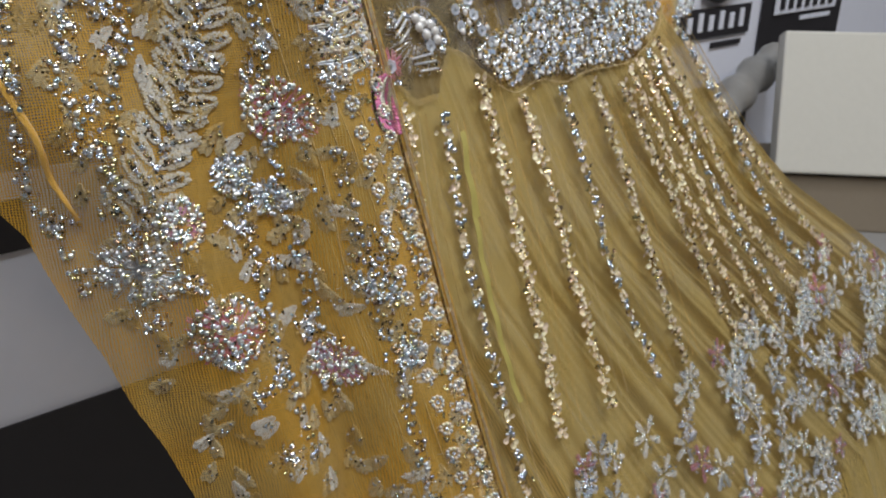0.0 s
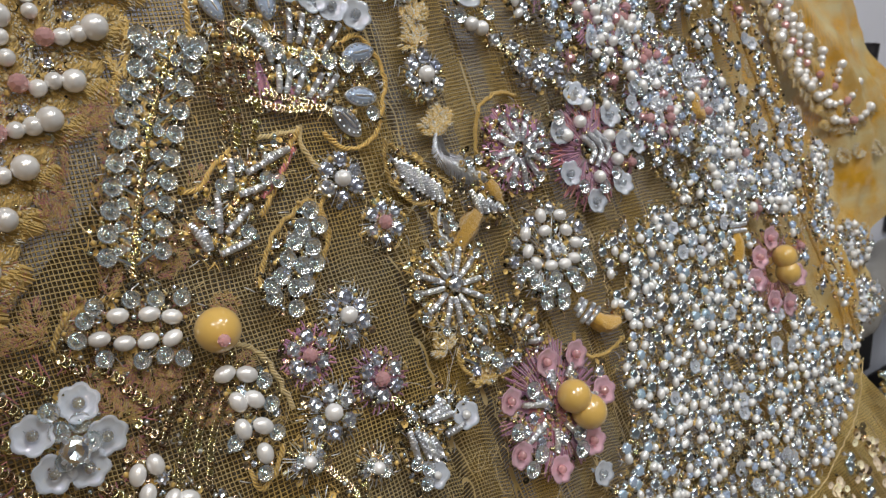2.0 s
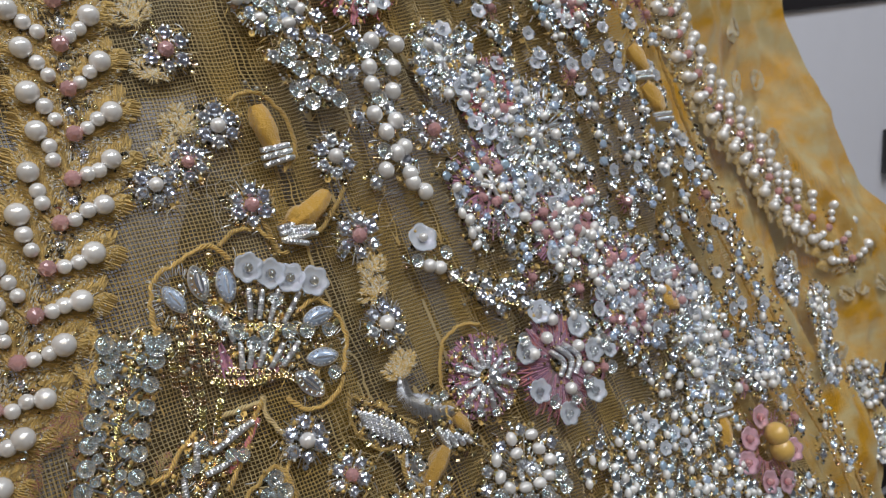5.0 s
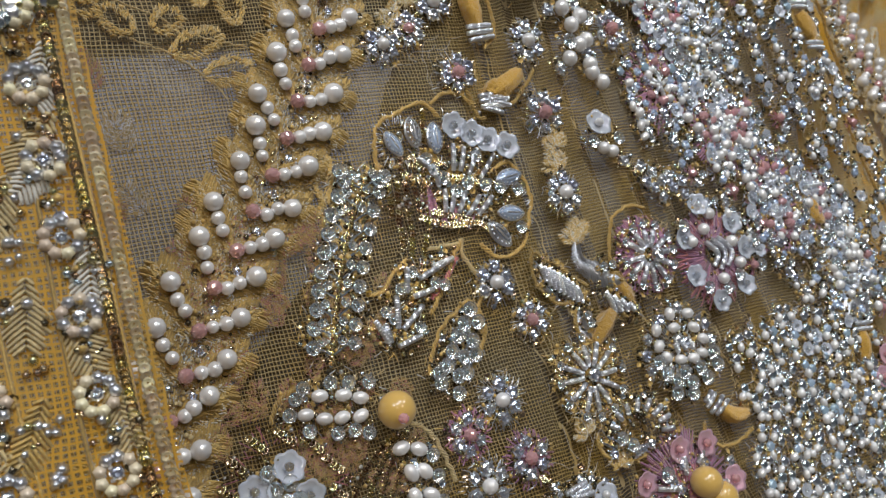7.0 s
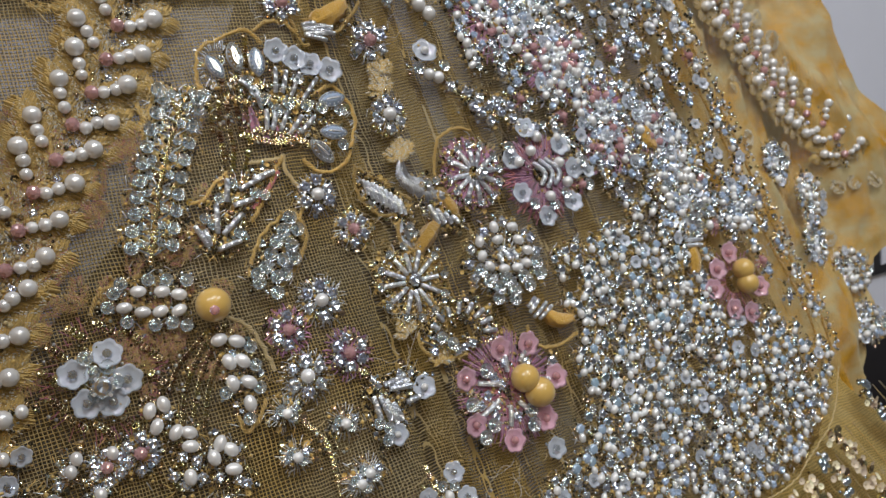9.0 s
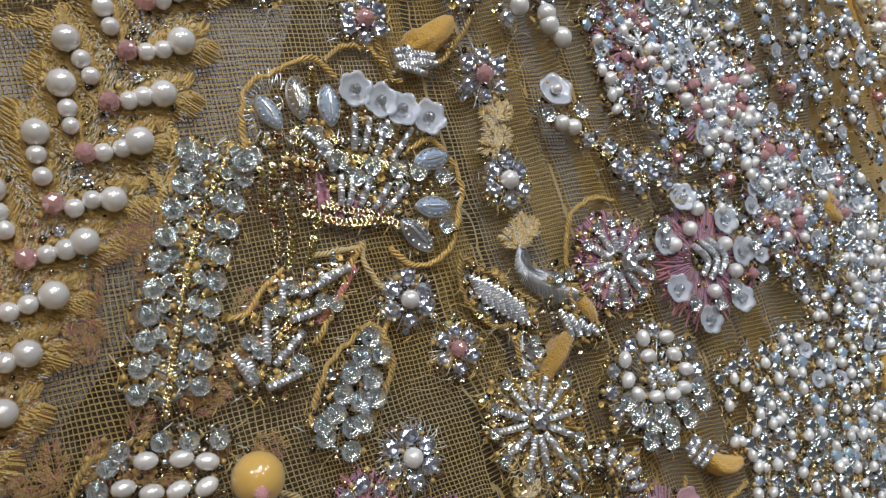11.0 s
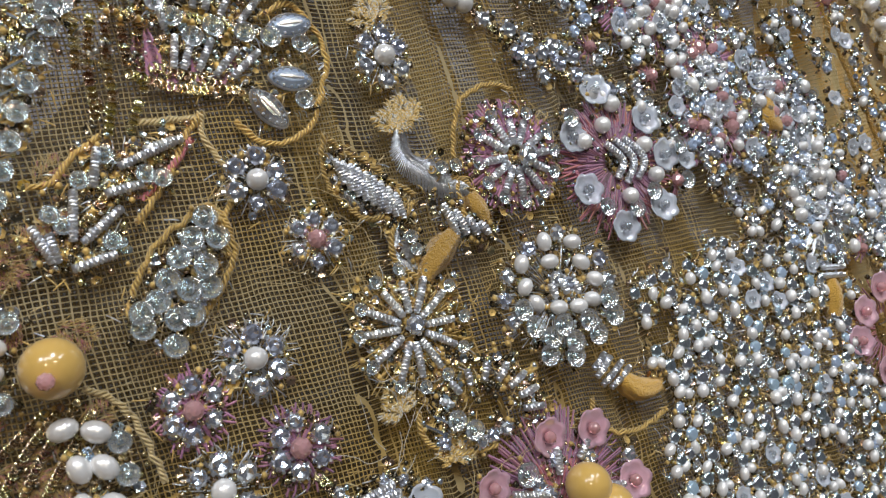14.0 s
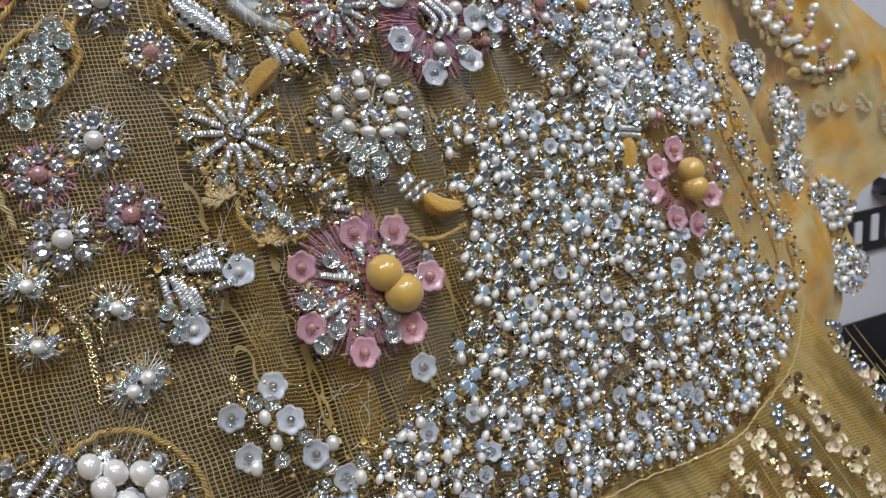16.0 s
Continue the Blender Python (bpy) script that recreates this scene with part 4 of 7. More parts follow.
def bead_ground(name, label, poly, pitch, mix, keep, thin=0.0, on=lie, columns=1.0):
    """Close-set drops of crystal and pearl; the first ones are pieces, the rest lie in the part's own mesh."""
    M = Motif(name, label, None, on)
    rest = Motif(name + "_rest", label, None, on)
    xs, ys = [p[0] for p in poly], [p[1] for p in poly]
    v, row = min(ys), 0
    while v < max(ys):
        u = min(xs) + (row % 2) * pitch / 2
        while u < max(xs):
            x, y = u + rnd.uniform(-0.3, 0.3) * pitch, v + rnd.uniform(-0.3, 0.3) * pitch
            u += pitch
            if not inside(poly, x, y) or abs(math.sin(pleat_at(x, y) * 260)) > columns + 0.25 * noise.noise((x * 90, y * 50, 7)) or any((x - a) ** 2 + (y - b) ** 2 < c * c for a, b, c in TAKEN) or rnd.random() < thin + 0.4 * max(0.0, noise.noise((x * 60, y * 60, 3))):
                continue
            M_ = M if len(M.beads) < keep else rest
            turn = -25 + 40 * noise.noise((x * 30, y * 30, 1)) + rnd.uniform(-35, 35)
            d = np.array((-math.sin(math.radians(turn)), math.cos(math.radians(turn)))) * 0.001
            kind = rnd.choices(("drop", "gem", "frost", "pink"), mix)[0]
            if kind == "drop":
                M_.pearl(x - d[0] * 1.1, y - d[1] * 1.1, rnd.uniform(1.0, 1.32), rnd.uniform(1.15, 1.5), turn)
                M_.gem(x + d[0] * 1.5, y + d[1] * 1.5, rnd.uniform(1.35, 1.75), rnd.choice(("crystal", "crystal", "blue_crystal")))
                if rnd.random() < 0.75:
                    M_.pearl(x + d[1] * 1.9, y - d[0] * 1.9, rnd.uniform(0.95, 1.2), rnd.uniform(1.0, 1.3), turn + 60, rnd.choice(("pearl", "clear_bead", "clear_bead")))
            elif kind == "gem":
                M_.gem(x, y, rnd.uniform(1.4, 1.85), rnd.choice(("crystal", "crystal", "blue_crystal")))
                M_.clear(x + d[0] * 2.4, y + d[1] * 2.4, rnd.uniform(1.0, 1.4), rnd.choice(("clear_bead", "cup")))
            elif kind == "frost":
                M_.frost(x, y, rnd.uniform(2.0, 2.6))
            else:
                M_.pearl(x, y, rnd.uniform(1.1, 1.5), 1.0, 0, "pink_bead")
                M_.fringe(x, y, 0.5, 3.2, 14, rnd.choice((MAUVE, ROSE)), 0.2)
            M_.seeds(x + rnd.uniform(-0.002, 0.002), y + rnd.uniform(-0.002, 0.002), 2.4, 4)
        v += pitch * 0.87
        row += 1
    base = M.close()
    if rest.beads:
        rest.ground(4)
        st = rest.st
        for kind, m in rest.beads:
            me = shared(kind, KINDS[kind][1])
            verts = np.array([p.co[:] for p in me.vertices])
            a = np.array(m)
            verts = verts @ a[:3, :3].T + a[:3, 3]
            groups = {}
            for q in me.polygons:
                groups.setdefault(q.material_index, []).append(tuple(q.vertices))
            for g, fs in groups.items():
                st.add((verts, fs), me.materials[g])
        tagged(part("bead_ground", st.mesh("bead_ground"), base), kind="stuff")
    return base


FIELD = [(0.312, 1.003), (0.3436, 1.0047), (0.3788, 0.9945), (0.3766, 0.972), (0.4088, 0.9608), (0.4245, 0.945), (0.414, 0.926), (0.400, 0.918), (0.383, 0.912), (0.345, 0.912), (0.327, 0.909), (0.306, 0.912), (0.2865, 0.909), (0.270, 0.919), (0.262, 0.928), (0.285, 0.936), (0.304, 0.944), (0.314, 0.956), (0.316, 0.978)]
bead_ground("pearl_ground", "close ground of rice pearls and crystals above the bodice hem", FIELD, 0.0050, (0.70, 0.22, 0.08, 0.0), 360, 0.0, lie, 1.05)
UPPER = [(0.2905, 1.1379), (0.318, 1.12), (0.306, 1.09), (0.2995, 1.0826), (0.2994, 1.066), (0.312, 1.0366), (0.345, 1.007), (0.392, 0.994), (0.410, 1.004), (0.405, 1.026), (0.398, 1.05), (0.391, 1.094), (0.388, 1.138)]
bead_ground("crystal_ground", "scattered crystals, pearls and pink beads on the pleated net", UPPER, 0.0048, (0.24, 0.52, 0.15, 0.09), 340, 0.0, lie, 0.76)
SIDE = [(0.384, 0.997), (0.411, 1.002), (0.417, 0.98), (0.424, 0.957), (0.409, 0.963), (0.399, 0.976), (0.388, 0.99)]
bead_ground("crystal_ground", "columns of crystals along the bodice side", SIDE, 0.0056, (0.3, 0.6, 0.06, 0.04), 160, 0.05, lie, 0.80)
TOP = [(0.235, 1.142), (0.392, 1.142), (0.390, 1.18), (0.235, 1.18)]
bead_ground("crystal_ground", "scattered crystals and pearls high on the bodice", TOP, 0.0075, (0.4, 0.4, 0.12, 0.08), 120, 0.25, lie, 0.80)


def sleeve_flower(u, v, R):
    M = Motif("crystal_sleeve_flower", "grey crystal flower on the sleeve", None, sleeve_lie)
    M.rosette(u, v, R, "white")
    M.fringe(u, v, 2, R * 1.2, 60, SILVER, 0.2)
    M.close()


# ---- embroidered figures on the bodice ----
M = Motif("gem_flower", "large flower of marquise gems, frosted sequins and silver coils")
M.rope([(0.2206, 1.0601), (0.2219, 1.0686), (0.2248, 1.0720), (0.2300, 1.0738), (0.2338, 1.0754), (0.2377, 1.0744), (0.2397, 1.0715)])
M.rope([(0.2511, 1.0571), (0.2565, 1.0584), (0.2601, 1.0546), (0.2611, 1.0494), (0.2594, 1.0438), (0.2563, 1.0386), (0.2514, 1.0360), (0.2466, 1.0371), (0.2441, 1.0403)])
M.rope([(0.2382, 1.0751), (0.2425, 1.0772), (0.2471, 1.0765), (0.2504, 1.0731)])
M.navette(0.2261, 1.0663, 3.46, 25)
M.navette(0.2557, 1.0548, 3.89, 95)
M.navette(0.2541, 1.0460, 3.85, 80)
M.navette(0.2317, 1.0684, 3.86, 2, kind="clear_navette")
M.navette(0.2495, 1.0414, 4.11, 35, kind="clear_navette")
M.navette(0.2373, 1.0666, 3.95, -5)
M.frost(0.2427, 1.0689, 3.55)
M.frost(0.2473, 1.0664, 3.62)
M.frost(0.2515, 1.0643, 3.68)
M.frost(0.2566, 1.0624, 3.75)
M.coil([(0.2418, 1.0646), (0.2404, 1.0581)], 0.75)
M.coil([(0.2447, 1.0635), (0.2423, 1.0578)], 0.75)
M.coil([(0.2482, 1.0627), (0.2445, 1.0568)], 0.75)
M.coil([(0.2528, 1.0609), (0.2474, 1.0555)], 0.75)
M.coil([(0.2316, 1.0623), (0.2355, 1.0580)], 0.75)
M.coil([(0.2369, 1.0540), (0.2358, 1.0488)], 0.75)
M.coil([(0.2395, 1.0536), (0.2373, 1.0486)], 0.75)
M.coil([(0.2425, 1.0531), (0.2395, 1.0482)], 0.75)
M.coil([(0.2461, 1.0514), (0.2420, 1.0473)], 0.75)
M.coil([(0.2497, 1.0508), (0.2447, 1.0469)], 0.75)
M.coil([(0.2349, 1.0604), (0.2356, 1.0550)], 0.75)
M.clear(0.2367, 1.0565, 1.73, "cup")
M.clear(0.2394, 1.0532, 1.74, "cup")
M.clear(0.2428, 1.0546, 1.77, "cup")
M.clear(0.2476, 1.0535, 1.80, "cup")
M.clear(0.2517, 1.0525, 1.83, "cup")
M.clear(0.2333, 1.0617, 1.55)
M.clear(0.2346, 1.0589, 1.56)
M.clear(0.2469, 1.0608, 1.64)
M.clear(0.2567, 1.0513, 1.70)
M.clear(0.2554, 1.0421, 1.68)
M.sequins([(0.2251, 1.0573), (0.2235, 1.0489), (0.2242, 1.0437)], 0.9)
M.sequins([(0.2271, 1.0570), (0.2264, 1.0498), (0.2264, 1.0447)], 0.9)
M.sequins([(0.2320, 1.0585), (0.2309, 1.0497), (0.2309, 1.0460)], 0.9)
M.sequins([(0.2227, 1.0569), (0.2220, 1.0499)], 0.9)
M.sequins([(0.2296, 1.0611), (0.2369, 1.0578), (0.2457, 1.0550), (0.2536, 1.0530)], 0.9)
M.sequins([(0.2235, 1.0474), (0.2233, 1.0425)], 0.9)
M.sequins([(0.2261, 1.0448), (0.2248, 1.0400)], 0.9)
M.sequins([(0.2298, 1.0440), (0.2279, 1.0400)], 0.9)
M.sequins([(0.2293, 1.0485), (0.2367, 1.0456), (0.2443, 1.0450), (0.2471, 1.0429)], 0.9)
M.sequins([(0.2272, 1.0629), (0.2272, 1.0592), (0.2329, 1.0561)], 0.9)
M.sequins([(0.2356, 1.0734), (0.2340, 1.0635)], 0.9)
M.sequins([(0.2299, 1.0625), (0.2329, 1.0599), (0.2374, 1.0601)], 0.9)
M.sequins([(0.2293, 1.0559), (0.2292, 1.0500)], 0.9)
M.sequins([(0.2330, 1.0493), (0.2422, 1.0461)], 0.9)
M.seeds(0.2254, 1.0609, 2.10, 14)
M.seeds(0.2292, 1.0589, 2.13, 14)
M.seeds(0.2331, 1.0569, 2.16, 14)
M.seeds(0.2383, 1.0569, 2.21, 14)
M.seeds(0.2445, 1.0568, 2.27, 14)
M.seeds(0.2500, 1.0560, 2.32, 14)
M.seeds(0.2258, 1.0521, 2.09, 14)
M.seeds(0.2305, 1.0513, 2.13, 14)
M.seeds(0.2348, 1.0475, 2.17, 14)
M.seeds(0.2407, 1.0464, 2.22, 14)
M.seeds(0.2464, 1.0470, 2.28, 14)
M.seeds(0.2529, 1.0499, 2.34, 14)
M.satin([(0.2311, 1.0542), (0.2313, 1.0482)], 1.5, MAUVE)
M.satin([(0.2328, 1.0554), (0.2336, 1.0485)], 1.5, MAUVE)
M.satin([(0.2390, 1.0513), (0.2399, 1.0466)], 1.5, MAUVE)
M.satin([(0.2462, 1.0501), (0.2422, 1.0461)], 1.5, MAUVE)
M.satin([(0.2351, 1.0490), (0.2352, 1.0459)], 1.5, MAUVE)
M.fringe(0.2538, 1.0465, 5.86, 7.53, 60, SILVER)
M.fringe(0.2279, 1.0665, 4.55, 7.20, 50, SILVER)
M.close()

M = Motif("bugle_fern", "fern sprig of clear bugle beads and cup sequins")
M.rope([(0.2182, 1.0606), (0.2128, 1.0520), (0.2081, 1.0430), (0.2042, 1.0327), (0.2007, 1.0213)], SEQUIN, 0.6)
M.sequins([(0.2170, 1.0586), (0.2106, 1.0481), (0.2066, 1.0391), (0.2033, 1.0302), (0.2004, 1.0213)], 0.8)
M.bugle(0.2155, 1.0573, 0.2122, 1.0596)
M.bugle(0.2166, 1.0572, 0.2207, 1.0593)
M.clear(0.2113, 1.0592, 1.83, "cup")
M.clear(0.2215, 1.0589, 1.73)
M.clear(0.2140, 1.0603, 1.13)
M.clear(0.2189, 1.0601, 1.15)
M.seeds(0.2161, 1.0573, 3.13, 9)
M.bugle(0.2134, 1.0540, 0.2101, 1.0564)
M.bugle(0.2145, 1.0539, 0.2186, 1.0560)
M.clear(0.2092, 1.0559, 1.82, "cup")
M.clear(0.2193, 1.0556, 1.72)
M.clear(0.2119, 1.0570, 1.13)
M.clear(0.2168, 1.0567, 1.14)
M.seeds(0.2139, 1.0540, 3.11, 9)
M.bugle(0.2112, 1.0501, 0.2079, 1.0525)
M.bugle(0.2122, 1.0500, 0.2163, 1.0520)
M.clear(0.2070, 1.0521, 1.81, "cup")
M.clear(0.2170, 1.0516, 1.71)
M.clear(0.2097, 1.0531, 1.12)
M.clear(0.2145, 1.0528, 1.13)
M.seeds(0.2117, 1.0501, 3.09, 9)
M.bugle(0.2094, 1.0462, 0.2061, 1.0486)
M.bugle(0.2104, 1.0461, 0.2144, 1.0480)
M.clear(0.2052, 1.0482, 1.80, "cup")
M.clear(0.2152, 1.0477, 1.70)
M.clear(0.2079, 1.0492, 1.11)
M.clear(0.2127, 1.0488, 1.13)
M.seeds(0.2099, 1.0462, 3.08, 9)
M.bugle(0.2074, 1.0424, 0.2042, 1.0448)
M.bugle(0.2085, 1.0422, 0.2124, 1.0441)
M.clear(0.2034, 1.0444, 1.79, "cup")
M.clear(0.2132, 1.0438, 1.69)
M.clear(0.2060, 1.0453, 1.11)
M.clear(0.2107, 1.0449, 1.12)
M.seeds(0.2080, 1.0423, 3.06, 9)
M.bugle(0.2059, 1.0385, 0.2027, 1.0409)
M.bugle(0.2069, 1.0384, 0.2109, 1.0402)
M.clear(0.2019, 1.0405, 1.78, "cup")
M.clear(0.2116, 1.0398, 1.68)
M.clear(0.2044, 1.0415, 1.10)
M.clear(0.2092, 1.0410, 1.12)
M.seeds(0.2064, 1.0384, 3.05, 9)
M.bugle(0.2044, 1.0347, 0.2013, 1.0371)
M.bugle(0.2054, 1.0345, 0.2093, 1.0363)
M.clear(0.2004, 1.0367, 1.77, "cup")
M.clear(0.2100, 1.0359, 1.68)
M.clear(0.2030, 1.0376, 1.10)
M.clear(0.2076, 1.0372, 1.11)
M.seeds(0.2049, 1.0346, 3.03, 9)
M.bugle(0.2030, 1.0309, 0.1999, 1.0333)
M.bugle(0.2041, 1.0307, 0.2079, 1.0325)
M.clear(0.1991, 1.0329, 1.76, "cup")
M.clear(0.2086, 1.0321, 1.67)
M.clear(0.2016, 1.0338, 1.09)
M.clear(0.2062, 1.0333, 1.11)
M.seeds(0.2035, 1.0308, 3.02, 9)
M.bugle(0.2017, 1.0271, 0.1986, 1.0295)
M.bugle(0.2027, 1.0269, 0.2065, 1.0286)
M.clear(0.1977, 1.0292, 1.76, "cup")
M.clear(0.2072, 1.0282, 1.66)
M.clear(0.2002, 1.0300, 1.09)
M.clear(0.2048, 1.0295, 1.10)
M.seeds(0.2022, 1.0270, 3.00, 9)
M.bugle(0.2006, 1.0233, 0.1975, 1.0258)
M.bugle(0.2016, 1.0231, 0.2054, 1.0248)
M.clear(0.1967, 1.0254, 1.75, "cup")
M.clear(0.2061, 1.0244, 1.65)
M.clear(0.1992, 1.0262, 1.08)
M.clear(0.2037, 1.0256, 1.10)
M.seeds(0.2011, 1.0232, 2.99, 9)
M.clear(0.2198, 1.0583, 2.15, "cup")
M.clear(0.2108, 1.0613, 1.97, "cup")
M.close()

M = Motif("coil_sprig", "sprig of silver coil leaves outlined in gold and rose cord")
M.rope([(0.2235, 1.0399), (0.2190, 1.0371), (0.2158, 1.0338), (0.2127, 1.0339)])
M.rope([(0.2385, 1.0419), (0.2339, 1.0357), (0.2316, 1.0319), (0.2263, 1.0268)])
M.rope([(0.2388, 1.0414), (0.2335, 1.0410), (0.2292, 1.0412)], PALEZARI)
M.rope([(0.2366, 1.0381), (0.2319, 1.0333), (0.2277, 1.0300)], ROSE)
M.rope([(0.2418, 1.0301), (0.2389, 1.0240), (0.2387, 1.0196)])
M.rope([(0.2386, 1.0422), (0.2388, 1.0376), (0.2420, 1.0308)], PALEZARI)
M.coil([(0.2213, 1.0324), (0.2227, 1.0380)], 0.85)
M.coil([(0.2174, 1.0252), (0.2186, 1.0324)], 0.85)
M.coil([(0.2186, 1.0248), (0.2247, 1.0290)], 0.85)
M.coil([(0.2252, 1.0349), (0.2343, 1.0379)], 0.85)
M.coil([(0.2228, 1.0313), (0.2281, 1.0320)], 0.85)
M.coil([(0.2150, 1.0226), (0.2145, 1.0267)], 0.85)
M.coil([(0.2167, 1.0214), (0.2228, 1.0226)], 0.85)
M.coil([(0.2123, 1.0280), (0.2144, 1.0227)], 0.85)
M.coil([(0.2291, 1.0369), (0.2351, 1.0381)], 0.85)
M.sequins([(0.2352, 1.0384), (0.2278, 1.0343), (0.2207, 1.0291), (0.2156, 1.0224)], 0.8)
M.sequins([(0.2325, 1.0361), (0.2245, 1.0315), (0.2188, 1.0261)], 0.7)
M.clear(0.2235, 1.0367, 1.47)
M.clear(0.2287, 1.0333, 1.50)
M.clear(0.2310, 1.0324, 1.51)
M.clear(0.2196, 1.0335, 1.44)
M.clear(0.2225, 1.0244, 1.45)
M.clear(0.2150, 1.0293, 1.41)
M.clear(0.2165, 1.0275, 1.41)
M.seeds(0.2311, 1.0364, 2.28, 12)
M.seeds(0.2247, 1.0322, 2.21, 12)
M.seeds(0.2205, 1.0277, 2.16, 12)
M.seeds(0.2164, 1.0235, 2.12, 12)
M.seeds(0.2145, 1.0267, 2.10, 12)
M.close()

M = Motif("bead_leaf", "leaf of clear beads inside gold cord")
M.rope([(0.2224, 1.0140), (0.2271, 1.0216), (0.2326, 1.0256), (0.2377, 1.0276), (0.2399, 1.0206), (0.2359, 1.0141), (0.2302, 1.0095)])
M.clear(0.2359, 1.0257, 1.93)
M.clear(0.2335, 1.0229, 1.91)
M.clear(0.2311, 1.0205, 1.90)
M.clear(0.2289, 1.0176, 1.89)
M.clear(0.2347, 1.0187, 1.92)
M.clear(0.2317, 1.0157, 1.90)
M.clear(0.2270, 1.0148, 1.88)
M.clear(0.2347, 1.0155, 1.92)
M.clear(0.2292, 1.0119, 1.89)
M.clear(0.2245, 1.0136, 1.87)
M.clear(0.2315, 1.0121, 1.90)
M.clear(0.2372, 1.0225, 1.93)
M.gem(0.2323, 1.0213, 1.47)
M.gem(0.2345, 1.0209, 1.47)
M.gem(0.2286, 1.0156, 1.45)
M.gem(0.2331, 1.0139, 1.47)
M.clear(0.2283, 1.0082, 1.88, "cup")
M.clear(0.2244, 1.0115, 1.87, "cup")
M.seeds(0.2315, 1.0178, 5.85, 22)
M.close()

M = Motif("gold_pearl_spray", "large golden pearl with sprays of rice pearls")
M.pearl(0.2119, 1.0087, 4.32, kind="gold_pearl")
M.put("pink_bead", 0.2109, 1.0072, 1.25, 0, 9.0)
M.pearl(0.1962, 1.0156, 1.61, 1.35, turn=80)
M.pearl(0.2014, 1.0145, 1.63, 1.35, turn=85)
M.pearl(0.2051, 1.0130, 1.64, 1.35, turn=70)
M.pearl(0.1924, 1.0126, 1.59, 1.35, turn=85)
M.pearl(0.1962, 1.0108, 1.61, 1.35, turn=80)
M.pearl(0.2001, 1.0101, 1.62, 1.35, turn=100)
M.pearl(0.2043, 1.0094, 1.64, 1.35, turn=110)
M.clear(0.1927, 1.0180, 1.60)
M.clear(0.1988, 1.0177, 1.62)
M.clear(0.2029, 1.0168, 1.64)
M.clear(0.1888, 1.0134, 1.58)
M.clear(0.1923, 1.0093, 1.59)
M.clear(0.2021, 1.0070, 1.63)
M.clear(0.2074, 1.0158, 1.66)
M.clear(0.2051, 1.0056, 1.64)
M.clear(0.1907, 1.0162, 1.59)
M.clear(0.1982, 1.0073, 1.61)
M.rope([(0.1851, 1.0127), (0.1877, 1.0168), (0.1924, 1.0184), (0.1976, 1.0190)])
M.rope([(0.2153, 1.0052), (0.2195, 1.0022), (0.2223, 0.9959), (0.2238, 0.9900)], PALEZARI)
M.sequins([(0.2120, 1.0033), (0.2059, 0.9974), (0.2016, 0.9907), (0.1994, 0.9836)], 0.75)
M.sequins([(0.2141, 1.0035), (0.2066, 0.9946), (0.2024, 0.9853)], 0.75)
M.sequins([(0.2099, 1.0031), (0.2018, 0.9972), (0.1980, 0.9917)], 0.75)
M.sequins([(0.2158, 1.0017), (0.2079, 0.9916), (0.2043, 0.9821)], 0.75)
M.pearl(0.2118, 1.0005, 1.80, 1.35, turn=100)
M.pearl(0.2159, 0.9992, 1.82, 1.35, turn=60)
M.pearl(0.2130, 0.9949, 1.81, 1.35, turn=20)
M.pearl(0.2162, 0.9944, 1.82, 1.35, turn=40)
M.pearl(0.2127, 0.9899, 1.80, 1.35, turn=10)
M.pearl(0.2166, 0.9892, 1.82, 1.35, turn=50)
M.pearl(0.2157, 0.9843, 1.81, 1.35, turn=5)
M.clear(0.2186, 0.9972, 1.69, "cup")
M.clear(0.2189, 0.9927, 1.69, "cup")
M.clear(0.2187, 0.9873, 1.69, "cup")
M.clear(0.2146, 0.9810, 1.67, "cup")
M.clear(0.2105, 0.9882, 1.65, "cup")
M.rope([(0.2126, 0.9823), (0.2136, 0.9780), (0.2169, 0.9797), (0.2201, 0.9842)])
M.seeds(0.2056, 0.9962, 8.19, 40)
M.seeds(0.2157, 0.9922, 5.59, 20)
M.seeds(0.1987, 1.0124, 8.09, 30)
M.pearl(0.1929, 0.9890, 1.71, 1.35, turn=-20)
M.pearl(0.1962, 0.9896, 1.73, 1.35, turn=10)
M.pearl(0.1937, 0.9852, 1.71, 1.35, turn=-30)
M.pearl(0.1975, 0.9828, 1.73, 1.35, turn=-40)
M.pearl(0.2003, 0.9820, 1.74, 1.35, turn=60)
M.pearl(0.2000, 0.9789, 1.74, 1.35, turn=70)
M.pearl(0.2046, 0.9748, 1.76, 1.35, turn=10)
M.pearl(0.2088, 0.9755, 1.78, 1.35, turn=40)
M.pearl(0.2084, 0.9710, 1.77, 1.35, turn=70)
M.pearl(0.1985, 0.9723, 1.73, 1.35, turn=0)
M.pearl(0.2066, 0.9775, 1.77, 1.35, turn=-30)
M.gem(0.1969, 0.9869, 1.46)
M.gem(0.1978, 0.9770, 1.46)
M.gem(0.2007, 0.9754, 1.47)
M.gem(0.1951, 0.9734, 1.45)
M.gem(0.2011, 0.9714, 1.47)
M.gem(0.2091, 0.9682, 1.50)
M.gem(0.2048, 0.9702, 1.48)
M.gem(0.1971, 0.9708, 1.46)
M.gem(0.2109, 0.9669, 1.51)
M.seeds(0.1986, 0.9774, 9.32, 50)
M.seeds(0.2067, 0.9722, 6.78, 25)
M.close()

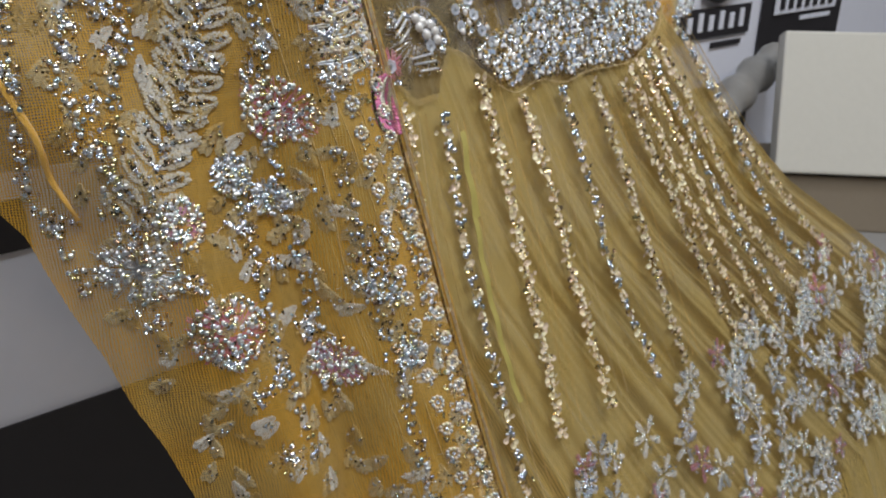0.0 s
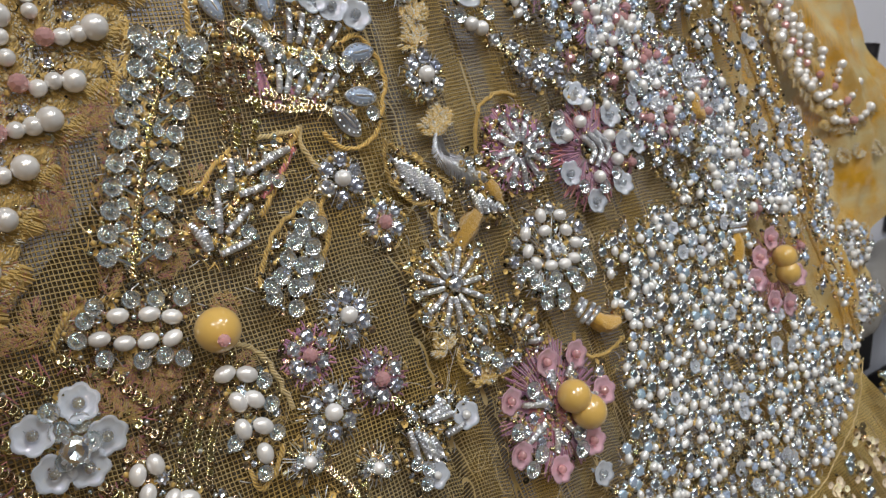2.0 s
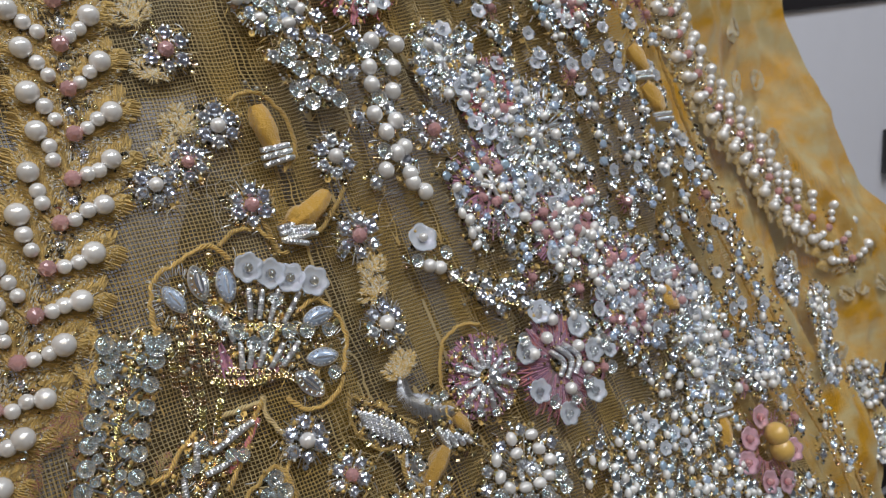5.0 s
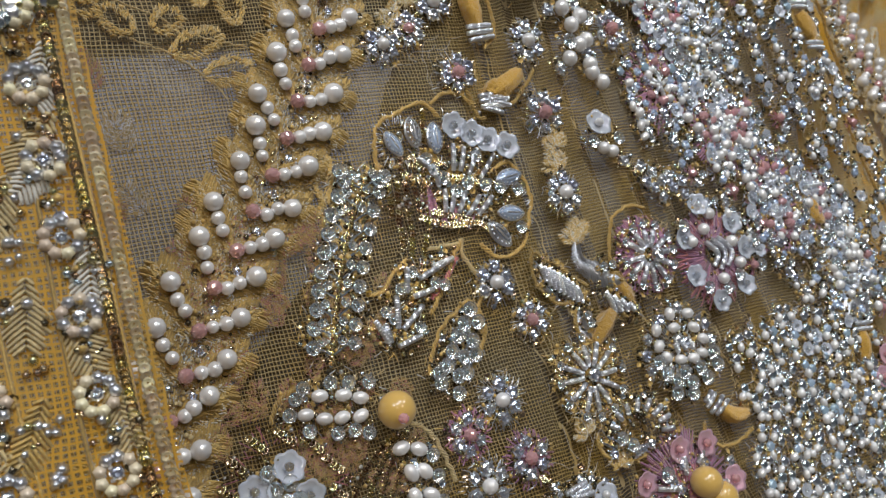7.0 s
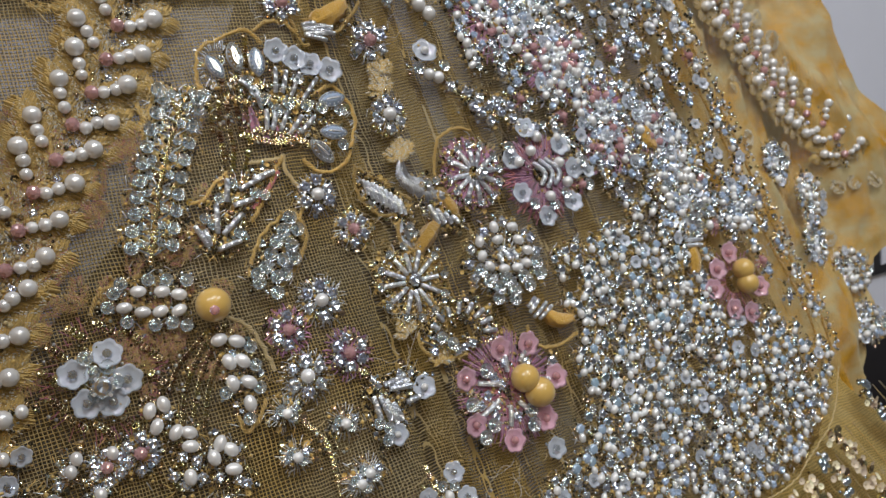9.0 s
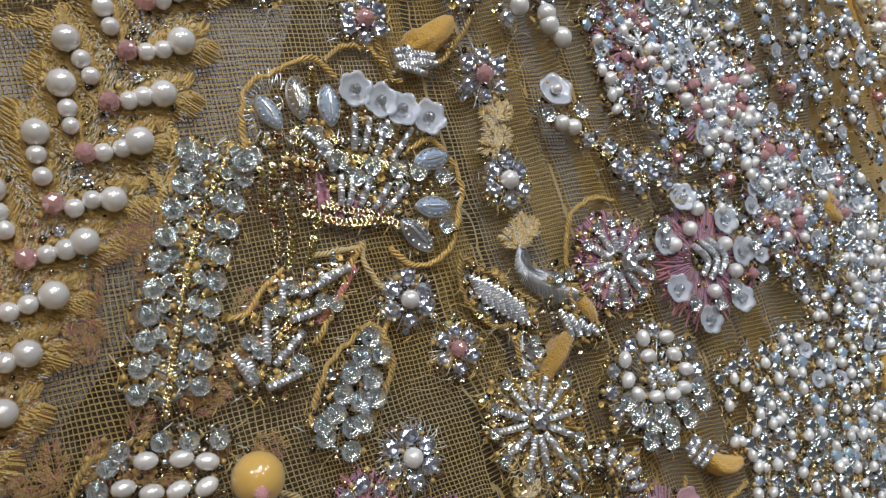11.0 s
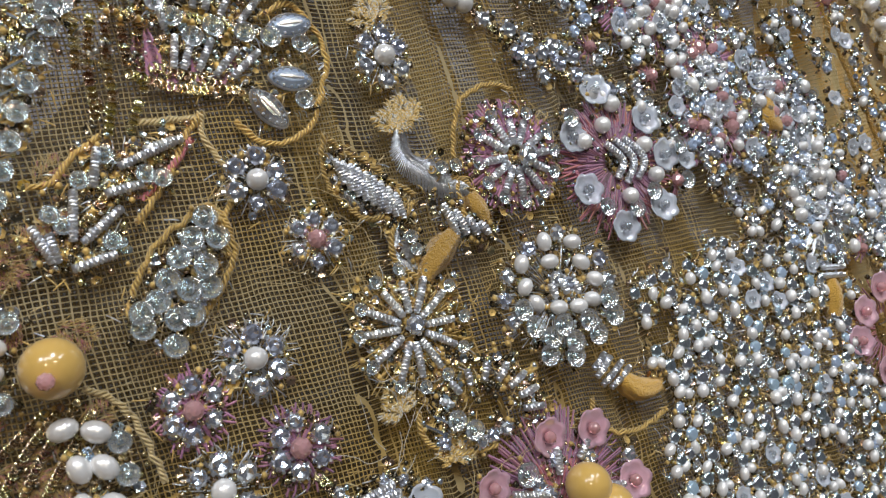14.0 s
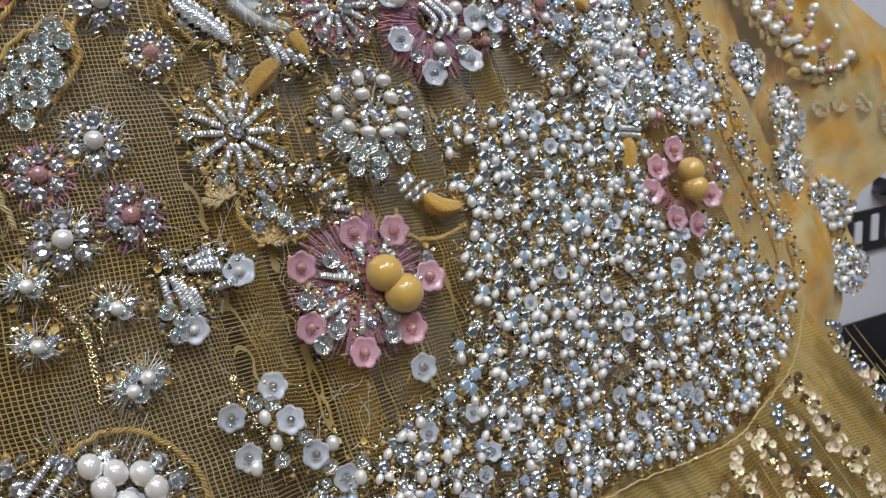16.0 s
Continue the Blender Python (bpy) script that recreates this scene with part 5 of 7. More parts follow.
M = Motif("white_flower", "flower of five frosted sequins on a gold sequin ground")
M.frost(0.1867, 1.0034, 3.65)
M.frost(0.1790, 1.0007, 3.57)
M.frost(0.1897, 0.9972, 3.67)
M.frost(0.1806, 0.9941, 3.58)
M.frost(0.1858, 0.9932, 3.63)
M.gem(0.1845, 0.9967, 2.84, lift=2.5)
M.clear(0.1820, 1.0037, 1.80)
M.clear(0.1828, 1.0003, 1.80)
M.clear(0.1872, 0.9972, 1.82)
M.clear(0.1826, 0.9954, 1.80)
M.clear(0.1861, 1.0007, 1.82)
M.fringe(0.1851, 0.9984, 10.36, 13.60, 60, ROSE)
M.sequins([(0.1952, 0.9970), (0.1980, 0.9936)], 1.0)
M.sequins([(0.1923, 0.9920), (0.1951, 0.9887)], 1.0)
M.sequins([(0.1873, 0.9891), (0.1901, 0.9858)], 1.0)
M.sequins([(0.1815, 0.9894), (0.1841, 0.9861)], 1.0)
M.sequins([(0.1764, 0.9924), (0.1789, 0.9891)], 1.0)
M.sequins([(0.1732, 0.9973), (0.1758, 0.9941)], 1.0)
M.sequins([(0.1729, 1.0030), (0.1755, 0.9998)], 1.0)
M.sequins([(0.1754, 1.0079), (0.1780, 1.0048)], 1.0)
M.sequins([(0.1801, 1.0110), (0.1827, 1.0079)], 1.0)
M.sequins([(0.1859, 1.0111), (0.1887, 1.0079)], 1.0)
M.sequins([(0.1913, 1.0083), (0.1941, 1.0050)], 1.0)
M.sequins([(0.1948, 1.0032), (0.1976, 0.9999)], 1.0)
M.seeds(0.1851, 0.9984, 14.25, 70)
M.close()

M = Motif("crystal_floret", "small flower of claw-set crystals round a pink bead")
M.gemflower(0.2708, 1.0696, 6.14, "pink_bead", thread=SILVER, fringe=0)
M.close()

M = Motif("crystal_floret", "small flower of claw-set crystals round a pearl")
M.gemflower(0.2716, 1.0487, 6.12, "pearl", thread=SILVER, fringe=0)
M.close()

M = Motif("crystal_floret", "small flower of claw-set crystals round a pearl")
M.gemflower(0.2452, 1.0304, 5.76, "pearl", thread=SILVER, fringe=0)
M.close()

M = Motif("crystal_floret", "small flower of claw-set crystals round a pink bead")
M.gemflower(0.2530, 1.0199, 5.23, "pink_bead", thread=SILVER, fringe=0)
M.close()

M = Motif("crystal_floret", "small flower of claw-set crystals round a pearl")
M.gemflower(0.2395, 1.0039, 5.94, "pearl", thread=SILVER, fringe=40)
M.close()

M = Motif("crystal_floret", "small flower of claw-set crystals round a pearl")
M.gemflower(0.2312, 0.9867, 6.08, "pearl", thread=SILVER, fringe=46)
M.close()

M = Motif("crystal_floret", "small flower of claw-set crystals round a pink bead")
M.gemflower(0.2437, 0.9894, 5.67, "pink_bead", thread=MAUVE, fringe=44)
M.close()

M = Motif("crystal_floret", "small flower of claw-set crystals round a pink bead")
M.gemflower(0.2292, 0.9987, 5.21, "pink_bead", thread=MAUVE, fringe=40)
M.close()

M = Motif("crystal_floret", "small flower of claw-set crystals round a pink bead")
M.gemflower(0.1891, 0.9806, 5.20, "pink_bead", thread=SILVER, fringe=0)
M.close()

M = Motif("crystal_floret", "small flower of claw-set crystals round a pink bead")
M.gemflower(0.2380, 1.1172, 5.69, "pink_bead", thread=SILVER, fringe=0)
M.close()

M = Motif("crystal_floret", "small flower of claw-set crystals round a pink bead")
M.gemflower(0.2474, 1.0817, 5.57, "pink_bead", thread=SILVER, fringe=0)
M.close()

M = Motif("crystal_floret", "small flower of claw-set crystals round a pearl")
M.gemflower(0.2704, 1.0886, 5.94, "pearl", thread=SILVER, fringe=0)
M.close()

M = Motif("crystal_floret", "small flower of claw-set crystals round a pearl")
M.gemflower(0.2447, 1.0997, 5.53, "pearl", thread=SILVER, fringe=0)
M.close()

M = Motif("crystal_floret", "small flower of claw-set crystals round a pink bead")
M.gemflower(0.2363, 1.0932, 4.63, "pink_bead", thread=SILVER, fringe=0)
M.close()

M = Motif("crystal_floret", "small flower of claw-set crystals round a pearl")
M.gemflower(0.2286, 1.0897, 5.02, "pearl", thread=SILVER, fringe=0)
M.close()

M = Motif("crystal_floret", "small flower of claw-set crystals round a pink bead")
M.gemflower(0.2994, 1.0905, 6.10, "pink_bead", thread=SILVER, fringe=0)
M.close()

M = Motif("crystal_floret", "small flower of claw-set crystals round a pink bead")
M.gemflower(0.2045, 0.9615, 5.14, "pink_bead", thread=SILVER, fringe=0)
M.close()

M = Motif("crystal_floret", "small flower of claw-set crystals round a pink bead")
M.gemflower(0.1817, 0.9798, 4.73, "pink_bead", thread=SILVER, fringe=0)
M.close()

M = Motif("frosted_sprig", "sprig with a frosted sequin flower and a crystal vine")
M.frost(0.2874, 1.0650, 4.01, kind="pearl_frost")
M.pearl(0.2872, 1.0584, 1.83)
M.pearl(0.2899, 1.0573, 1.85)
M.clear(0.2839, 1.0604, 1.82)
M.clear(0.2925, 1.0604, 1.86)
M.sequins([(0.2907, 1.0573), (0.2969, 1.0516), (0.3053, 1.0456), (0.3145, 1.0411)], 0.8)
M.gem(0.2938, 1.0545, 1.86)
M.gem(0.2991, 1.0522, 1.88)
M.gem(0.3026, 1.0502, 1.89)
M.gem(0.3055, 1.0476, 1.90)
M.gem(0.3093, 1.0452, 1.91)
M.gem(0.3128, 1.0427, 1.93)
M.gem(0.3023, 1.0460, 1.89)
M.gem(0.3083, 1.0487, 1.91)
M.gem(0.2999, 1.0479, 1.88)
M.gem(0.3129, 1.0465, 1.93)
M.gem(0.3046, 1.0431, 1.90)
M.seeds(0.3041, 1.0483, 9.48, 40)
M.close()

M = Motif("coil_daisy", "daisy of twelve silver coil petals with crystal tips")
M.fringe(0.2666, 1.0029, 2.95, 11.80, 70, ZARI)
M.raypetals(0.2666, 1.0029, 9.83, 12, r=0.82)
M.gem(0.2667, 1.0033, 1.97, lift=1.6)
M.seeds(0.2666, 1.0029, 8.85, 40)
M.close()

M = Motif("coil_leaf", "padded leaf of silver coils with a gold edge")
M.coil([(0.2589, 1.0321), (0.2597, 1.0279)], 0.8)
M.coil([(0.2601, 1.0316), (0.2607, 1.0267)], 0.8)
M.coil([(0.2613, 1.0310), (0.2619, 1.0256)], 0.8)
M.coil([(0.2625, 1.0302), (0.2630, 1.0247)], 0.8)
M.coil([(0.2637, 1.0294), (0.2642, 1.0237)], 0.8)
M.coil([(0.2649, 1.0285), (0.2654, 1.0229)], 0.8)
M.coil([(0.2661, 1.0275), (0.2666, 1.0221)], 0.8)
M.coil([(0.2673, 1.0264), (0.2679, 1.0214)], 0.8)
M.coil([(0.2684, 1.0252), (0.2692, 1.0209)], 0.8)
M.rope([(0.2581, 1.0366), (0.2569, 1.0328), (0.2579, 1.0268), (0.2623, 1.0221), (0.2691, 1.0224), (0.2723, 1.0233)])
M.rope([(0.2583, 1.0358), (0.2630, 1.0323), (0.2685, 1.0276), (0.2726, 1.0245)])
M.satin([(0.2578, 1.0334), (0.2614, 1.0260), (0.2700, 1.0222)], 2.4, SILVER)
M.satin([(0.2722, 1.0363), (0.2723, 1.0311), (0.2782, 1.0262), (0.2830, 1.0242)], 3.4, SILVER)
M.clear(0.2783, 1.0284, 1.28)
M.clear(0.2811, 1.0284, 1.29)
M.rope([(0.2804, 1.0266), (0.2837, 1.0250), (0.2859, 1.0191)], ZARI)
M.rope([(0.2723, 1.0233), (0.2673, 1.0195), (0.2661, 1.0148), (0.2691, 1.0115), (0.2726, 1.0096)])
M.satin([(0.2682, 1.0193), (0.2681, 1.0151), (0.2693, 1.0123)], 2.6, SILVER)
M.coil([(0.2771, 1.0221), (0.2787, 1.0165)], 0.95)
M.coil([(0.2792, 1.0207), (0.2807, 1.0163)], 0.95)
M.coil([(0.2814, 1.0193), (0.2828, 1.0161)], 0.95)
M.coil([(0.2836, 1.0179), (0.2850, 1.0159)], 0.95)
M.bulb([(0.2833, 1.0233), (0.2846, 1.0203), (0.2857, 1.0182)], 1.8)
M.bulb([(0.2789, 1.0173), (0.2748, 1.0141), (0.2707, 1.0102)], 2.3)
M.clear(0.2697, 1.0176, 1.23)
M.clear(0.2701, 1.0154, 1.23)
M.close()

M = Motif("mauve_coil_flower", "mauve thread flower with silver coil petals and gold cord edge")
M.fringe(0.2940, 1.0291, 1.93, 10.11, 260, MAUVE, r=0.3)
M.fringe(0.2940, 1.0291, 0.96, 7.70, 90, ROSE, r=0.28)
M.raypetals(0.2944, 1.0286, 8.48, 12, "clear_bead", r=0.9)
M.gem(0.2961, 1.0282, 2.33, lift=2.0)
M.rope([(0.2816, 1.0193), (0.2814, 1.0264), (0.2830, 1.0350), (0.2865, 1.0407), (0.2926, 1.0425), (0.2975, 1.0412)])
M.close()

M = Motif("mauve_sequin_flower", "mauve thread flower set with frosted sequins and a coil heart")
M.fringe(0.3181, 1.0249, 2.47, 12.35, 240, MAUVE, r=0.3)
M.fringe(0.3177, 1.0236, 7.93, 13.04, 110, ROSE, r=0.28)
M.frost(0.3081, 1.0307, 3.46)
M.frost(0.3091, 1.0203, 3.46)
M.frost(0.3162, 1.0122, 3.50)
M.frost(0.3271, 1.0147, 3.58)
M.frost(0.3304, 1.0248, 3.61)
M.frost(0.3272, 1.0324, 3.60)
M.frost(0.3160, 1.0391, 3.52)
M.pearl(0.3105, 1.0295, 1.74)
M.pearl(0.3191, 1.0178, 1.76)
M.pearl(0.3269, 1.0210, 1.79)
M.pearl(0.3160, 1.0322, 1.76)
M.pearl(0.3255, 1.0273, 1.79)
M.pearl(0.3194, 1.0361, 1.77)
M.coil([(0.3160, 1.0287), (0.3192, 1.0248), (0.3171, 1.0216)], 0.95)
M.coil([(0.3184, 1.0292), (0.3220, 1.0247), (0.3193, 1.0204)], 0.95)
M.coil([(0.3206, 1.0294), (0.3247, 1.0248), (0.3223, 1.0208)], 0.95)
M.clear(0.3081, 1.0341, 1.91)
M.clear(0.3247, 1.0178, 1.96)
M.clear(0.3342, 1.0189, 2.00)
M.clear(0.3343, 1.0261, 2.00)
M.clear(0.3194, 1.0152, 1.94)
M.clear(0.3122, 1.0164, 1.91)
M.seeds(0.3181, 1.0249, 14.11, 40)
M.close()

M = Motif("pearl_rosette", "rosette of rice pearls above clear crystals")
M.pearl(0.2902, 1.0052, 1.59, 1.3, turn=-40)
M.pearl(0.2964, 1.0124, 1.63, 1.3, turn=0)
M.pearl(0.3027, 1.0114, 1.66, 1.3, turn=80)
M.pearl(0.3061, 1.0038, 1.67, 1.3, turn=60)
M.pearl(0.2905, 1.0093, 1.60, 1.3, turn=-20)
M.pearl(0.3037, 1.0074, 1.66, 1.3, turn=50)
M.pearl(0.2967, 1.0087, 1.63, 1.3, turn=90)
M.pearl(0.2919, 1.0019, 1.60, 1.3, turn=30)
M.pearl(0.2965, 1.0003, 1.62, 1.3, turn=80)
M.pearl(0.3010, 0.9997, 1.65, 1.3, turn=80)
M.pearl(0.3045, 1.0003, 1.66, 1.3, turn=60)
M.clear(0.2897, 0.9981, 2.12)
M.clear(0.2928, 0.9956, 2.14)
M.clear(0.2975, 0.9939, 2.17)
M.clear(0.3029, 0.9941, 2.20)
M.clear(0.3076, 0.9966, 2.24)
M.clear(0.3072, 0.9999, 2.24)
M.clear(0.2880, 1.0014, 2.11)
M.clear(0.2958, 0.9972, 2.16)
M.clear(0.3016, 0.9969, 2.20)
M.clear(0.2914, 0.9927, 2.12)
M.clear(0.2968, 0.9914, 2.16)
M.gem(0.2871, 1.0077, 1.79)
M.gem(0.2855, 1.0038, 1.78)
M.gem(0.2863, 0.9996, 1.78)
M.gem(0.3093, 1.0029, 1.92)
M.gem(0.3084, 1.0074, 1.91)
M.gem(0.2978, 1.0054, 1.85)
M.gem(0.3001, 1.0040, 1.86)
M.gem(0.2930, 1.0117, 1.83)
M.gem(0.2999, 1.0136, 1.87)
M.coil([(0.2957, 1.0046), (0.2964, 1.0024)], 0.9)
M.coil([(0.2983, 1.0048), (0.2991, 1.0026)], 0.9)
M.coil([(0.3009, 1.0045), (0.3017, 1.0022)], 0.9)
M.seeds(0.2971, 1.0023, 11.94, 80)
M.fringe(0.2971, 1.0023, 2.17, 11.94, 60, SILVER)
M.close()

M = Motif("coil_comma", "curl of silver coils with bugle beads")
M.coil([(0.2709, 0.9890), (0.2688, 0.9903)], 0.8)
M.coil([(0.2727, 0.9906), (0.2714, 0.9927)], 0.8)
M.coil([(0.2751, 0.9914), (0.2749, 0.9940)], 0.8)
M.coil([(0.2779, 0.9915), (0.2790, 0.9942)], 0.8)
M.coil([(0.2806, 0.9908), (0.2830, 0.9932)], 0.8)
M.coil([(0.2827, 0.9893), (0.2863, 0.9909)], 0.8)
M.coil([(0.2842, 0.9873), (0.2883, 0.9880)], 0.8)
M.coil([(0.2845, 0.9851), (0.2887, 0.9846)], 0.8)
M.clear(0.2734, 0.9843, 1.89, "cup")
M.clear(0.2705, 0.9866, 1.88, "cup")
M.bugle(0.2653, 0.9871, 0.2690, 0.9845)
M.bugle(0.2671, 0.9882, 0.2713, 0.9850)
M.bugle(0.2718, 0.9825, 0.2748, 0.9857)
M.gem(0.2682, 0.9833, 1.47)
M.gem(0.2774, 0.9823, 1.51)
M.gem(0.2750, 0.9819, 1.50)
M.gem(0.2804, 0.9827, 1.53)
M.rope([(0.2647, 0.9895), (0.2648, 0.9849), (0.2704, 0.9814), (0.2781, 0.9803)])
M.seeds(0.2722, 0.9843, 5.96, 24)
M.close()

M = Motif("felt_bud", "yellow padded bud bound with silver coils")
M.bulb([(0.3068, 0.9860), (0.3107, 0.9821), (0.3163, 0.9816)], 2.2)
M.coil([(0.3015, 0.9864), (0.3057, 0.9894)], 0.8)
M.coil([(0.3024, 0.9847), (0.3081, 0.9879)], 0.8)
M.coil([(0.3042, 0.9838), (0.3098, 0.9866)], 0.8)
M.coil([(0.3012, 0.9880), (0.3045, 0.9901)], 0.8)
M.rope([(0.2999, 0.9830), (0.2998, 0.9778), (0.3086, 0.9750), (0.3163, 0.9767)])
M.seeds(0.2998, 0.9778, 2.81, 10)
M.close()

M = Motif("felt_bud", "yellow padded bud bound with silver coils")
M.bulb([(0.2545, 1.1030), (0.2552, 1.0981), (0.2567, 1.0931)], 2.6)
M.coil([(0.2525, 1.0912), (0.2601, 1.0918)], 0.8)
M.coil([(0.2527, 1.0894), (0.2604, 1.0903)], 0.8)
M.coil([(0.2527, 1.0929), (0.2598, 1.0932)], 0.8)
M.rope([(0.2486, 1.1053), (0.2554, 1.1062), (0.2610, 1.0998), (0.2612, 1.0915), (0.2573, 1.0875)])
M.seeds(0.2554, 1.1062, 3.53, 10)
M.close()

M = Motif("felt_bud", "yellow padded bud bound with silver coils")
M.bulb([(0.2661, 1.0809), (0.2612, 1.0778), (0.2552, 1.0758)], 2.6)
M.coil([(0.2536, 1.0756), (0.2608, 1.0741)], 0.8)
M.coil([(0.2539, 1.0739), (0.2610, 1.0724)], 0.8)
M.coil([(0.2527, 1.0725), (0.2582, 1.0707)], 0.8)
M.rope([(0.2710, 1.0812), (0.2640, 1.0744), (0.2603, 1.0726)])
M.seeds(0.2640, 1.0744, 3.61, 10)
M.close()

M = Motif("felt_bud", "yellow padded bud bound with silver coils")
M.bulb([(0.2593, 1.0784), (0.2563, 1.0768), (0.2553, 1.0760)], 2.2)
M.coil([(0.2518, 1.0754), (0.2596, 1.0758)], 0.8)
M.coil([(0.2519, 1.0742), (0.2601, 1.0741)], 0.8)
M.coil([(0.2520, 1.0728), (0.2589, 1.0726)], 0.8)
M.rope([(0.2492, 1.0789), (0.2509, 1.0714), (0.2530, 1.0696)])
M.seeds(0.2509, 1.0714, 2.17, 10)
M.close()

M = Motif("felt_bud", "yellow padded bud bound with silver coils")
M.bulb([(0.3652, 1.0340), (0.3649, 1.0292), (0.3680, 1.0269)], 2.2)
M.coil([(0.3628, 1.0381), (0.3706, 1.0381)], 0.8)
M.coil([(0.3622, 1.0364), (0.3700, 1.0363)], 0.8)
M.rope([(0.3606, 1.0393), (0.3581, 1.0283), (0.3633, 1.0247)])
M.seeds(0.3581, 1.0283, 4.95, 10)
M.close()

M = Motif("felt_bud", "yellow padded bud bound with silver coils")
M.bulb([(0.3785, 1.1051), (0.3815, 1.0993), (0.3834, 1.0972)], 2.6)
M.coil([(0.3763, 1.0963), (0.3843, 1.0961)], 0.8)
M.coil([(0.3770, 1.0948), (0.3849, 1.0944)], 0.8)
M.rope([(0.3780, 1.1070), (0.3732, 1.0985)])
M.seeds(0.3732, 1.0985, 4.69, 10)
M.close()

M = Motif("felt_bud", "yellow padded bud bound with silver coils")
M.bulb([(0.3803, 1.0930), (0.3842, 1.0860), (0.3846, 1.0838)], 2.6)
M.coil([(0.3801, 1.0830), (0.3883, 1.0826)], 0.8)
M.coil([(0.3808, 1.0814), (0.3884, 1.0809)], 0.8)
M.rope([(0.3781, 1.0942), (0.3780, 1.0843)])
M.seeds(0.3780, 1.0843, 4.73, 10)
M.close()

M = Motif("felt_bud", "yellow padded bud bound with silver coils")
M.bulb([(0.3723, 0.9919), (0.3715, 0.9864), (0.3705, 0.9837)], 2.2)
M.coil([(0.3694, 0.9947), (0.3772, 0.9938)], 0.8)
M.coil([(0.3688, 0.9931), (0.3765, 0.9920)], 0.8)
M.rope([(0.3680, 0.9946), (0.3652, 0.9839)])
M.seeds(0.3652, 0.9839, 4.96, 10)
M.close()

M = Motif("pink_sequin_flower", "flower of pink frosted sequins with two golden pearls")
M.fringe(0.2882, 0.9683, 5.19, 15.58, 220, MAUVE, r=0.26)
M.fringe(0.2880, 0.9673, 1.04, 12.45, 120, ROSE, r=0.24)
M.frost(0.2880, 0.9794, 3.76, kind="pink_frost")
M.frost(0.2976, 0.9783, 3.87, kind="pink_frost")
M.frost(0.3043, 0.9670, 3.93, kind="pink_frost")
M.frost(0.2749, 0.9743, 3.59, kind="pink_frost")
M.frost(0.2745, 0.9619, 3.56, kind="pink_frost")
M.frost(0.2852, 0.9545, 3.67, kind="pink_frost")
M.frost(0.2973, 0.9570, 3.83, kind="pink_frost")
M.pearl(0.2927, 0.9697, 4.22, kind="gold_pearl")
M.pearl(0.2962, 0.9648, 4.47, kind="gold_pearl")
M.coil([(0.2893, 0.9770), (0.2888, 0.9726)], 0.9)
M.coil([(0.2962, 0.9765), (0.2936, 0.9740)], 0.9)
M.coil([(0.2784, 0.9720), (0.2856, 0.9699)], 0.9)
M.coil([(0.2773, 0.9632), (0.2839, 0.9659)], 0.9)
M.coil([(0.2856, 0.9582), (0.2870, 0.9636)], 0.9)
M.coil([(0.2935, 0.9595), (0.2902, 0.9638)], 0.9)
M.coil([(0.2972, 0.9682), (0.3022, 0.9670)], 0.9)
M.clear(0.2814, 0.9747, 2.24)
M.clear(0.2795, 0.9603, 2.21)
M.clear(0.2743, 0.9673, 2.18)
M.clear(0.2921, 0.9569, 2.30)
M.clear(0.2925, 0.9608, 2.31)
M.clear(0.2760, 0.9580, 2.18)
M.gem(0.2809, 0.9681, 1.72)
M.gem(0.2780, 0.9659, 1.71)
M.gem(0.2825, 0.9648, 1.73)
M.gem(0.2862, 0.9697, 1.76)
M.gem(0.2843, 0.9721, 1.75)
M.gem(0.2888, 0.9751, 1.78)
M.gem(0.2960, 0.9735, 1.81)
M.gem(0.2886, 0.9603, 1.76)
M.gem(0.2818, 0.9621, 1.72)
M.gem(0.3049, 0.9716, 1.86)
M.seeds(0.2857, 0.9679, 11.33, 90)
M.close()

M = Motif("crystal_vine", "trailing vine of crystal leaves on gold cord")
M.rope([(0.2205, 0.9827), (0.2278, 0.9765), (0.2321, 0.9697), (0.2329, 0.9611), (0.2325, 0.9568)], SEQUIN)
M.rope([(0.2346, 0.9675), (0.2360, 0.9727), (0.2396, 0.9744)], SEQUIN)
M.rope([(0.2325, 0.9598), (0.2390, 0.9605)], SEQUIN)
M.fringe(0.2238, 0.9797, 1.14, 4.83, 30, SILVER)
M.clear(0.2226, 0.9806, 1.56)
M.clear(0.2250, 0.9785, 1.57)
M.pearl(0.2240, 0.9794, 1.42)
M.gem(0.2214, 0.9793, 1.27)
M.gem(0.2266, 0.9800, 1.29)
M.fringe(0.2380, 0.9732, 1.17, 4.98, 30, SILVER)
M.clear(0.2367, 0.9741, 1.61)
M.clear(0.2393, 0.9720, 1.62)
M.pearl(0.2382, 0.9728, 1.47)
M.gem(0.2354, 0.9728, 1.31)
M.gem(0.2410, 0.9735, 1.33)
M.fringe(0.2239, 0.9692, 1.13, 4.81, 30, SILVER)
M.clear(0.2227, 0.9701, 1.55)
M.clear(0.2251, 0.9680, 1.56)
M.pearl(0.2241, 0.9688, 1.42)
M.gem(0.2215, 0.9688, 1.27)
M.gem(0.2267, 0.9694, 1.28)
M.fringe(0.2383, 0.9580, 1.17, 4.96, 30, SILVER)
M.clear(0.2370, 0.9589, 1.60)
M.clear(0.2395, 0.9567, 1.61)
M.pearl(0.2385, 0.9576, 1.46)
M.gem(0.2357, 0.9577, 1.30)
M.gem(0.2412, 0.9581, 1.32)
M.fringe(0.2412, 0.9598, 1.17, 4.99, 30, SILVER)
M.clear(0.2399, 0.9608, 1.61)
